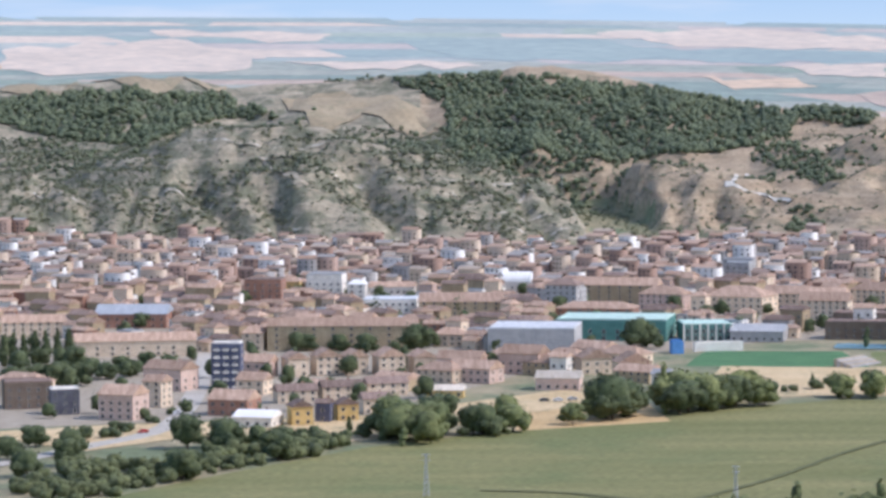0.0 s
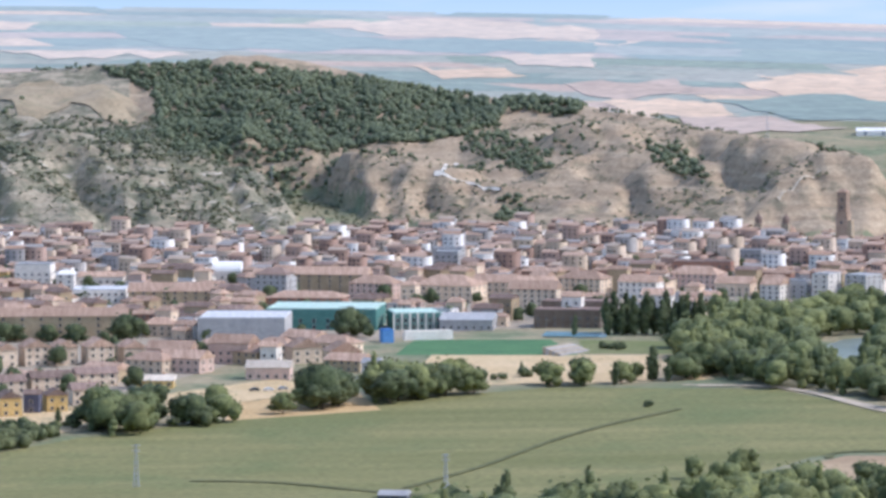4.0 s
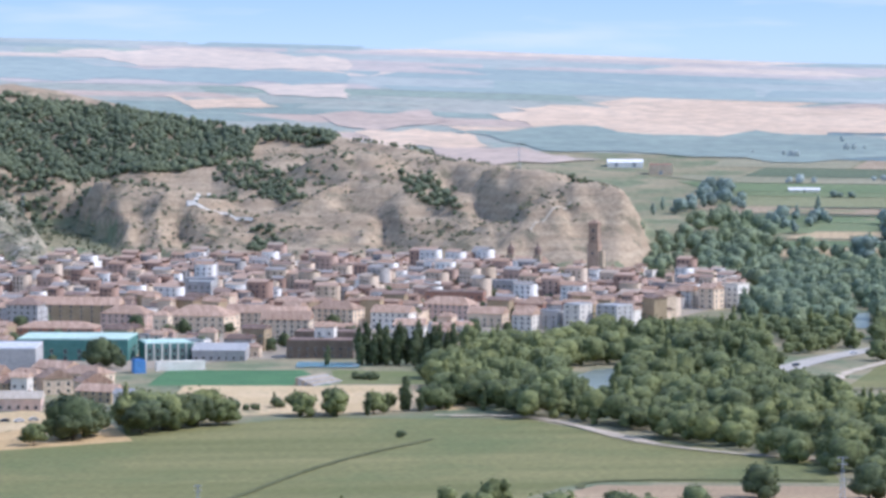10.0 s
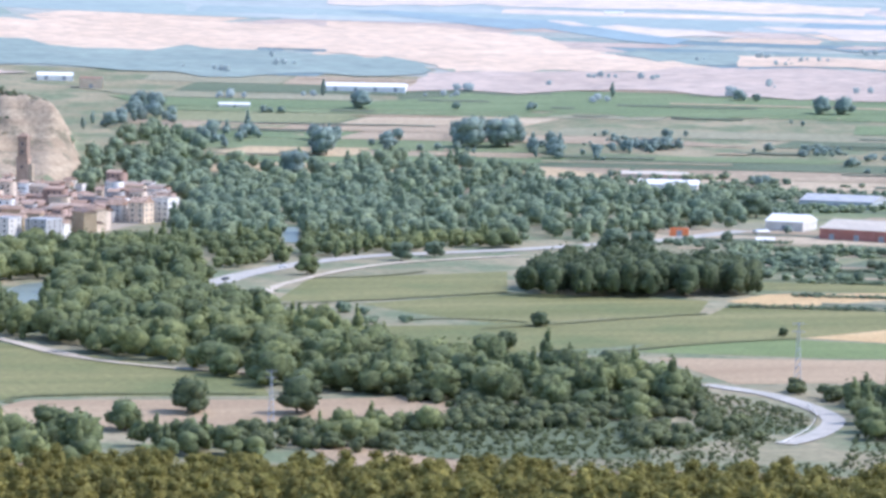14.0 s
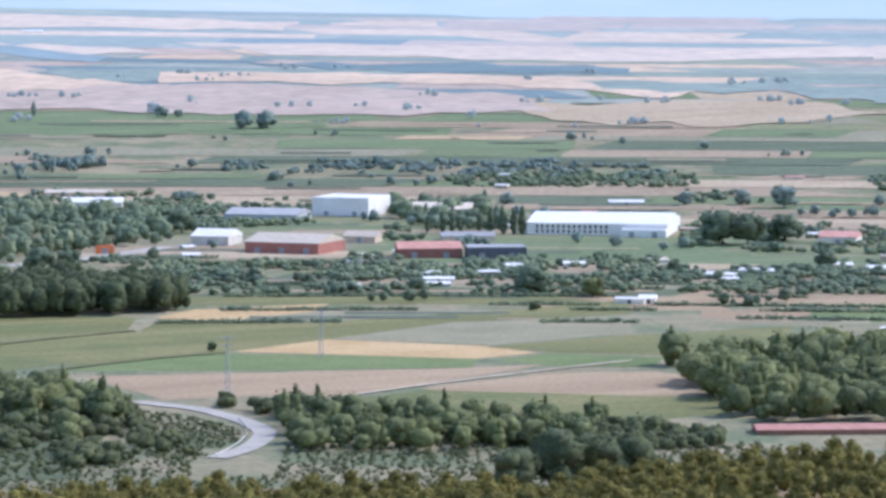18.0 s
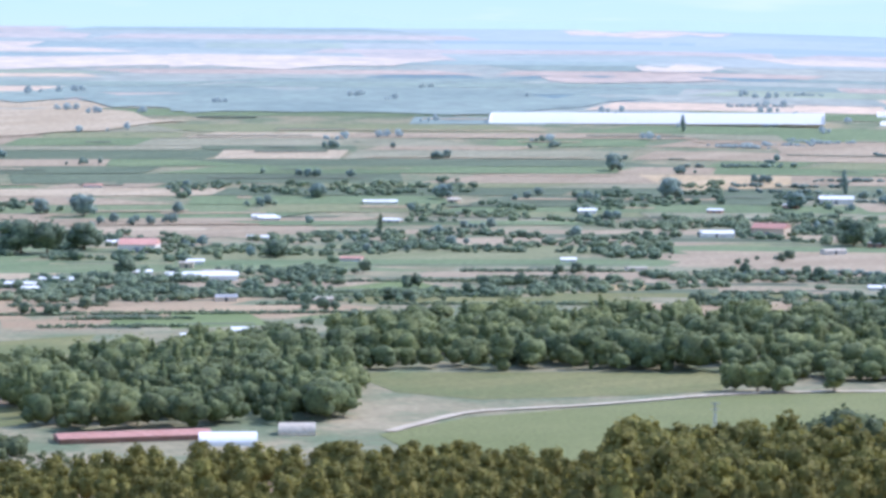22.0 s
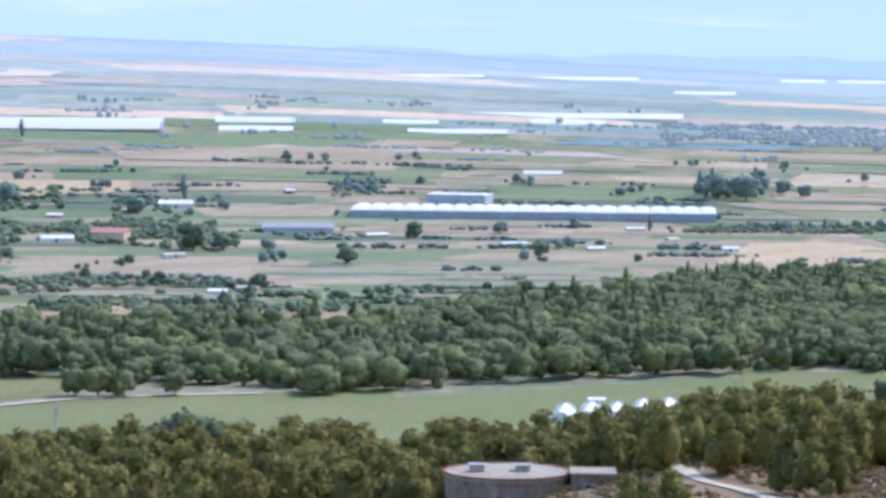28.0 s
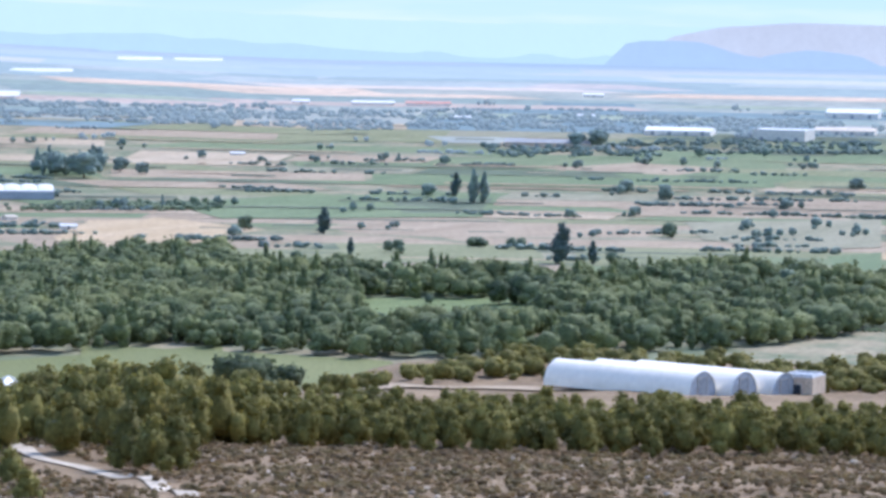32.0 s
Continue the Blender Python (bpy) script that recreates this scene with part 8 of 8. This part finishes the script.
part("wall", box_mesh("wall", 6, 7, 4.6, M["cream"], 0.05, -1.2), store)
part("roof", roof_mesh("flat", 6, 7, 0.5, M["pale_roof"], 0.0), store, loc=(0, 0, 3.4))
part("door", WINDOW_TALL, store, loc=(0, -3.52, 1.15))
tagged(store, "low plain concrete store beside the hoop tunnels", "shed")



# ---- pylons and masts ----
def lattice_mast(az, d, h, label, name="pylon", arms=2):
    e = stand(name, az, d, 0)
    b = h * 0.05
    bars = []
    for sx, sy in ((-1, -1), (1, -1), (1, 1), (-1, 1)):
        bars.append(((sx * b, sy * b, 0), (sx * 0.15, sy * 0.15, h)))
    for k in range(8):
        z0, z1 = h * k / 8, h * (k + 1) / 8
        q0, q1 = b * (1 - k / 8) + 0.15, b * (1 - (k + 1) / 8) + 0.15
        for s in (-1, 1):
            bars += [((-q0, s * q0, z0), (q1, s * q1, z1)), ((s * q0, -q0, z0), (s * q1, q1, z1))]
    vs, fs = [], []

    def bar(a, c, r):
        a, c = Vector(a), Vector(c)
        q = (c - a).to_track_quat("Z", "Y").to_matrix()
        o = len(vs)
        for base in (a, c):
            for i in range(4):
                vs.append(tuple(base + q @ Vector((r * math.cos(i * math.pi / 2), r * math.sin(i * math.pi / 2), 0))))
        fs.extend((o + i, o + (i + 1) % 4, o + 4 + (i + 1) % 4, o + 4 + i) for i in range(4))
    for a, c in bars:
        bar(a, c, 0.10)
    part("lattice", poly_mesh("lattice", vs, fs, M["steel"]), e)
    for k in range(arms):
        vs, fs = [], []
        bar((-h * 0.1, 0, h * (0.97 - 0.12 * k)), (h * 0.1, 0, h * (0.97 - 0.12 * k)), 0.14)
        part("cross_arm", poly_mesh("cross_arm", vs, fs, M["steel"]), e)
    return tagged(e, label, "pylon")


for t_ in (((15.83, 1127), 18), ((44.86, 1144), 16), ((-0.34, 1109), 14), ((24.75, 1259), 24), ((26.34, 1408), 20), ((4.91, 1084), 13)):
    lattice_mast(*t_[0], t_[1], "thin steel lattice power pylon in the fields")
lattice_mast(1.99, 2598, 24, "slim steel lattice radio mast on the hill", "radio_mast", 1)
lattice_mast(10.35, 2600, 22, "slim steel lattice radio mast on the hill", "radio_mast", 1)

# ---- far ranges and sky: backdrop ----
def range_ring(name, a0, a1, dist_, tops, mat, label, step=0.25, rough_=0.0):
    n = int((a1 - a0) / step)
    vs, fs = [], []
    for i in range(n + 1):
        a = a0 + (a1 - a0) * i / n
        el = float(np.interp(a, [p[0] for p in tops], [p[1] for p in tops])) + rough_ * (float(lattice(np.array([a * 1.7]), np.array([3.0]), 2)[0]) - 0.5)
        for k, (dd_, zz) in enumerate(((dist_ - 60, 10), (dist_, EYE + dist_ * math.tan(radians(el))), (dist_ + 40, 10))):
            x, y = at(a, dd_)
            vs.append((x, y, zz))
    for i in range(n):
        for k in range(2):
            fs.append((3 * i + k, 3 * i + 3 + k, 3 * i + 4 + k, 3 * i + 1 + k))
    return tagged(mesh_object(name, vs, fs, [mat], smooth_faces=True), label, "distance", kind="structure")


# haze is painted into the ranges and mesa as a pale glow
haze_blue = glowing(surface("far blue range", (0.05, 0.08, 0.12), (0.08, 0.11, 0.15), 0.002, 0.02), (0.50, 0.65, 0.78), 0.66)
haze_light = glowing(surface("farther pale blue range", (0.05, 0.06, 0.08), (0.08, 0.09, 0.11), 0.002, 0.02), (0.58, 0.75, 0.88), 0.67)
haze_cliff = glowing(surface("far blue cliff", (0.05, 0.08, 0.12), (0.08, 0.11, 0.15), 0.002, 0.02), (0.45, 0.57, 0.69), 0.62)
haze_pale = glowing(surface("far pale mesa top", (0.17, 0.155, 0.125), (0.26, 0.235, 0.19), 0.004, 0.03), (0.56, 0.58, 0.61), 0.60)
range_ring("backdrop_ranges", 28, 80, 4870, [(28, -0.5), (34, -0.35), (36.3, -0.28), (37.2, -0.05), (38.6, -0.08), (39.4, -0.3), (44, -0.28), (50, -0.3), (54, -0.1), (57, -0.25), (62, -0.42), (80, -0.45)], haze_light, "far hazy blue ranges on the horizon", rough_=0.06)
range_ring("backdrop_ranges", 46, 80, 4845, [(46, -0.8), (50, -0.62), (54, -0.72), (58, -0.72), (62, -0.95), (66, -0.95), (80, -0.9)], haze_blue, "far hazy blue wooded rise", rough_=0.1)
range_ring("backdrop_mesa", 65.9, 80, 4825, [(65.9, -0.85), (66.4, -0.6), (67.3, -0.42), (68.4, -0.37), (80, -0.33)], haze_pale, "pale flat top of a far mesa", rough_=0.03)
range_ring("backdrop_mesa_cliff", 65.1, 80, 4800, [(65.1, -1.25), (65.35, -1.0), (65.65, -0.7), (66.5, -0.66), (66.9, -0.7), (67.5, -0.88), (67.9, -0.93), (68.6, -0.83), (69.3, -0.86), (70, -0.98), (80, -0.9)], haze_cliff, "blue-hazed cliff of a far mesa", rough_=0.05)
sky_mat, n_, l_, p_ = nodes_of("low sky")
pos_ = n_.new("ShaderNodeSeparateXYZ")
l_.new(n_.new("ShaderNodeNewGeometry").outputs["Position"], pos_.inputs[0])
mr = n_.new("ShaderNodeMapRange")
mr.inputs[1].default_value, mr.inputs[2].default_value = 95, 300
l_.new(pos_.outputs[2], mr.inputs[0])
rp = ramp(n_, [(0.0, (0.66, 0.82, 0.93)), (0.35, (0.60, 0.80, 0.95)), (1.0, (0.38, 0.62, 0.90))])
l_.new(mr.outputs[0], rp.inputs[0])
cloud = noise_node(n_, l_, [x for x in n_ if x.type == "NEW_GEOMETRY"][0].outputs["Position"], 0.0022, 4, 0.55, (1, 1, 9, 0))
cr = ramp(n_, [(0.52, (0, 0, 0)), (0.72, (0.6, 0.6, 0.6))])
l_.new(cloud.outputs[0], cr.inputs[0])
p_.inputs["Base Color"].default_value = (0, 0, 0, 1)
p_.inputs["Specular IOR Level"].default_value = 0
l_.new(mix(n_, l_, rp.outputs[0], (0.86, 0.92, 0.96), cr.outputs[0]), p_.inputs["Emission Color"])
p_.inputs["Emission Strength"].default_value = 0.65
ring = [at(a, 4920) for a in np.arange(-30, 100.1, 2)]
sv = [(x, y, z) for x, y in ring for z in (40, 420)]
tagged(mesh_object("backdrop_sky", sv, [(2 * i, 2 * i + 2, 2 * i + 3, 2 * i + 1) for i in range(len(ring) - 1)], [sky_mat]), "pale blue summer sky with thin cloud low on the horizon", "sky", kind="structure")

# green among the houses
town_green = [p for p in fill(TOWN, 34, 62, 0.35)]
scatter("town_trees", town_green, "broad", 6, 11, 1.0, M["leaf_dark"], "garden and street trees between the town houses", "trees", 63)

ribbon("hill_path", [(5.11, 2662), (4.95, 2568), (4.9, 2544), (4.74, 2542)], 3.2, M["chalk"], 0.8, "white chalk path zigzagging up the hill", "path")
ribbon("hill_path", [(4.81, 2542), (5.0, 2538), (5.38, 2532), (5.85, 2518)], 1.8, M["chalk"], 0.8, "pale chalk path along the hillside", "path")
ribbon("hill_path", [(10.55, 2394), (10.61, 2398), (10.9, 2412), (11.23, 2432)], 2.4, M["track"], 0.9, "pale path climbing to the cliff top", "path")
ribbon("hill_path", [(-3.06, 2510), (-2.73, 2480), (-2.3, 2462)], 2.6, M["track"], 0.9, "pale path on the scrubby hillside", "path")
hut_rng = np.random.default_rng(71)
for _ in range(34):
    shed(hut_rng.uniform(24, 58), hut_rng.uniform(1640, 2650), hut_rng.uniform(6, 16), hut_rng.uniform(5, 8), hut_rng.uniform(2.4, 4.0), hut_rng.uniform(-30, 30), str(hut_rng.choice(["white_wall", "cream", "concrete", "brick"])), str(hut_rng.choice(["white_metal", "white_metal", "cream_roof", "salmon_roof"])), "gable", "hut", "small pale farm hut among the plots")

scatter("terrace_scrub", [p for p in fill([(56, 520), (73, 515), (73, 720), (64, 735), (58, 660)], 6.5, 97, 0.42) if math.hypot(*p) > 628 and math.hypot(p[0] - hx - 8, p[1] - hy - 8) > 30], "bush", 2, 4.6, 1.1, M["pine"], "scattered pines and bushes on the terrace", "shrubs", 98)


# ---- cars and the guard rail at the bend ----
def car(az, d, yaw, paint, label):
    e = stand("car", az, d, yaw)
    e.location.z += 0.4
    prof = [(-2.1, 0.25), (-2.1, 0.75), (-1.9, 0.85), (-1.2, 0.92), (-0.7, 1.42), (0.9, 1.44), (1.6, 0.98), (2.1, 0.9), (2.15, 0.3)]
    vs = [(x, y, z) for y in (-0.82, 0.82) for x, z in prof]
    n = len(prof)
    fs = [tuple(range(n)), tuple(range(2 * n - 1, n - 1, -1))] + [(i, (i + 1) % n + 0, (i + 1) % n + n, i + n) for i in range(n)]
    part("body", poly_mesh("body", vs, fs, M[paint]), e)
    part("side_glass", box_mesh("side_glass", 1.7, 1.68, 0.36, M["pane"], 0.05, 0.98), e)
    for sx in (-1.35, 1.35):
        for sy in (-0.8, 0.8):
            w = part("wheel", WHEEL, e, loc=(sx, sy, 0.31))
    return tagged(e, label, "car", group="cars")


WHEEL = tube("wheel", [(0.31, -0.1), (0.31, 0.1), (0.18, 0.11)], M["rubber"], 12)
WHEEL.transform(Matrix.Rotation(radians(90), 4, "X"))
for p_car, yaw, paint, label in (((15.99, 1723), 25, "car_white", "small white car driving on the river road"), ((15.03, 1650), 50, "car_dark", "small dark car driving on the river road"),
                                 ((25.28, 2124), 10, "car_white", "white car parked by the workshops"), ((25.38, 2114), 14, "car_silver", "silver car parked by the workshops"), ((24.85, 2095), 80, "car_white", "white car parked by the workshops"),
                                 ((27.34, 1957), 5, "car_silver", "silver car parked by the factory"), ((27.81, 1949), 5, "car_white", "white car parked by the factory"), ((28.2, 1808), 5, "car_white", "white car parked on the farm track"),
                                 ((-4.56, 1360), 60, "car_white", "white car parked along the town street"), ((-4.37, 1400), 60, "car_dark", "dark car parked along the town street"), ((-5.13, 1297), 30, "car_red", "red car driving on the town street"),
                                 ((1.67, 1395), 10, "car_dark", "dark car parked beside the houses"), ((1.91, 1395), 10, "car_white", "white car parked beside the houses"), ((2.15, 1399), 10, "car_silver", "silver car parked beside the houses")):
    car(*p_car, yaw, paint, label)
rail = new("guard_rail")
bend = [Vector(at(*p)) for p in ((24.92, 1196), (25.02, 1183), (25.08, 1168), (25.06, 1150), (24.96, 1132), (24.77, 1115), (24.54, 1098))]
rail.location = (bend[3].x, bend[3].y, 0)
for i in range(len(bend) - 1):
    a_, b_ = bend[i], bend[i + 1]
    n_seg = max(1, int((b_ - a_).length / 4))
    ang = math.atan2(b_.y - a_.y, b_.x - a_.x)
    for k in range(n_seg):
        q = a_.lerp(b_, (k + 0.5) / n_seg) - bend[3]
        L = (b_ - a_).length / n_seg
        part("rail", box_mesh("rail", L * 0.97, 0.08, 0.4, M["white_metal"], 0.02, 0.5), rail, loc=(q.x, q.y, ground_z(q.x + bend[3].x, q.y + bend[3].y) + 0.4), rot=ang)
        part("post", box_mesh("post", 0.14, 0.14, 1.1, M["rubber"], 0.02), rail, loc=(q.x, q.y, ground_z(q.x + bend[3].x, q.y + bend[3].y) + 0.2), rot=ang)
tagged(rail, "white guard rail with dark posts round the bend", "guard rail")


# low brush inside the road's bend, and the track on the stony slope
held = CLEARINGS[:]
CLEARINGS.clear()
scatter("low_brush", fill([(23.21, 1230), (23.69, 1219), (24.27, 1203), (24.75, 1180), (25.04, 1153), (24.75, 1126), (24.07, 1083), (23.31, 1103)], 3.0, 131, 0.2), "tuft", 0.9, 2.2, 1.4, M["leaf_scrub"], "low olive brush inside the road's bend", "shrubs", 132)
scatter("low_brush", fill([(17.5, 1100), (21.9, 1130), (22.1, 1060), (17.7, 1050)], 4.0, 201, 0.1), "tuft", 1.2, 3.0, 1.3, M["leaf_scrub"], "rows of low dark orchard bushes", "shrubs", 202)
CLEARINGS.extend(held)
ribbon("dirt_track", [(55.15, 424), (55.63, 382), (56.39, 366), (57.15, 352), (57.82, 332), (58.39, 302)], 2.0, M["track"], 0.16, "pale dirt track crossing the stony slope", "track")
scatter("low_brush", fill([(19.15, 1166), (24.49, 1079), (25.83, 1126), (30.63, 1143), (34.14, 1136), (34.14, 1031), (19.14, 1031)], 3.7, 133, 0.15), "tuft", 0.8, 2.3, 1.4, M["leaf_scrub"], "low olive brush at the foot of the slope", "shrubs", 134)
ribbon("dirt_track", [(61.25, 634), (62.5, 616), (63.66, 616), (64.62, 624)], 9, M["path"], 0.35, "pale bare dirt in front of the hoop tunnels", "track")
for spot, tall_ in (((54.6, 350), 4.2), ((54.86, 326), 3.8), ((55.31, 348), 4.0), ((55.58, 304), 3.4)):
    tree("pine", spot[0], spot[1], tall_)
for spot, tall_ in (((60.66, 1668), 15), ((60.95, 1675), 17), ((61.23, 1683), 14), ((63.54, 1650), 13), ((63.92, 1659), 16), ((64.3, 1667), 15), ((64.59, 1681), 12), ((56.84, 1628), 14), ((68.4, 1751), 14), ((68.78, 1748), 13), ((50.42, 1473), 15), ((47.22, 1480), 16)):
    tree("oak", spot[0], spot[1], tall_)
scatter("pine_wood", fill([(56.2, 490), (59.63, 460), (59.82, 428), (58.67, 405), (56.2, 410)], 5.6, 135, 0.12), "pine", 6, 10, 0.85, M["pine"], "olive-green pines on the edge of the heath", "forest", 136)
scatter("pine_wood", fill([(54.7, 412), (54.7, 398), (56.2, 372), (57.4, 352), (58.2, 360), (58.6, 405), (56, 420)], 5.2, 139, 0.12), "pine", 4.5, 7.5, 0.9, M["pine"], "olive-green pines on the edge of the heath", "forest", 140)
scatter("pine_wood", fill([(35.5, 458), (45.03, 438), (51.09, 446), (51.09, 405), (45.03, 390), (35.5, 430)], 5.6, 137, 0.15), "pine", 5, 9, 0.85, M["pine"], "olive-green pines on the edge of the heath", "forest", 138)
for i, (spot, tall_) in enumerate((((-1.41, 1274), 6), ((-0.93, 1279), 17), ((-0.16, 1289), 16), ((0.61, 1280), 13), ((1.14, 1289), 12), ((-2.17, 1256), 6), ((-2.75, 1250), 8), ((-3.18, 1241), 10), ((-3.8, 1249), 12), ((-4.38, 1246), 14), ((2.15, 1313), 10), ((3.1, 1340), 15), ((3.97, 1346), 14), ((4.44, 1362), 16), ((4.92, 1373), 14), ((5.4, 1382), 12), ((6.63, 1418), 11), ((7.2, 1423), 12))):
    tree(("oak", "willow", "oak")[i % 3], spot[0], spot[1], tall_)
for spot, tall_ in (((6.64, 1409), 9), ((7.21, 1409), 11), ((7.79, 1415), 10), ((8.12, 1429), 8), ((8.41, 1434), 14), ((8.7, 1430), 8), ((6.2, 1457), 6)):
    tree("poplar", spot[0], spot[1], tall_)
for i, (spot, wide, tall_) in enumerate((((-0.05, 1481), 20, 9), ((0.5, 1480), 22, 10), ((1.1, 1541), 18, 10), ((1.56, 1514), 20, 9), ((2.06, 1545), 18, 9), ((2.55, 1571), 20, 10), ((3.05, 1544), 22, 10), ((3.28, 1477), 18, 8), ((-7.12, 1448), 24, 10), ((-4.65, 1461), 20, 13), ((-2.17, 1429), 20, 7), ((-0.82, 1449), 18, 8))):
    block(spot[0], spot[1], wide, 13, tall_, (-36, -30, -42)[i % 3], 2, ("cream", "pink", "cream", "ochre")[i % 4], "tile", ("hip", "gable")[i % 2], ("cream", "pale pink", "cream", "ochre")[i % 4] + " terraced house with tiled roof at the town's edge")
for i, (spot, tall_) in enumerate((((-7.31, 1473), 11), ((-6.93, 1475), 12), ((-6.55, 1469), 13), ((-6.17, 1482), 11), ((-5.74, 1509), 9), ((-5.41, 1518), 8), ((-5.07, 1551), 9), ((-4.55, 1504), 8), ((-6.26, 1556), 12), ((-6.83, 1573), 10), ((-7.21, 1561), 10), ((-5.13, 1348), 5), ((-5.61, 1304), 5), ((-6.09, 1278), 6), ((-6.94, 1260), 9), ((-6.38, 1234), 11), ((-7.42, 1223), 10), ((-0.63, 1536), 9), ((1.39, 1573), 8), ((-1.39, 1661), 10), ((2.15, 1635), 8))):
    tree("oak", spot[0], spot[1], tall_)
for spot in ((47.01, 640, 12.6), (46.53, 640, 10.3), (47.44, 645, 10.8), (30.39, 700, 13.6), (31.06, 700, 10.9), (29.72, 690, 9.6), (31.73, 705, 10.3), (59.26, 700, 12.3), (59.99, 705, 7.0)):
    tree("oak", *spot)
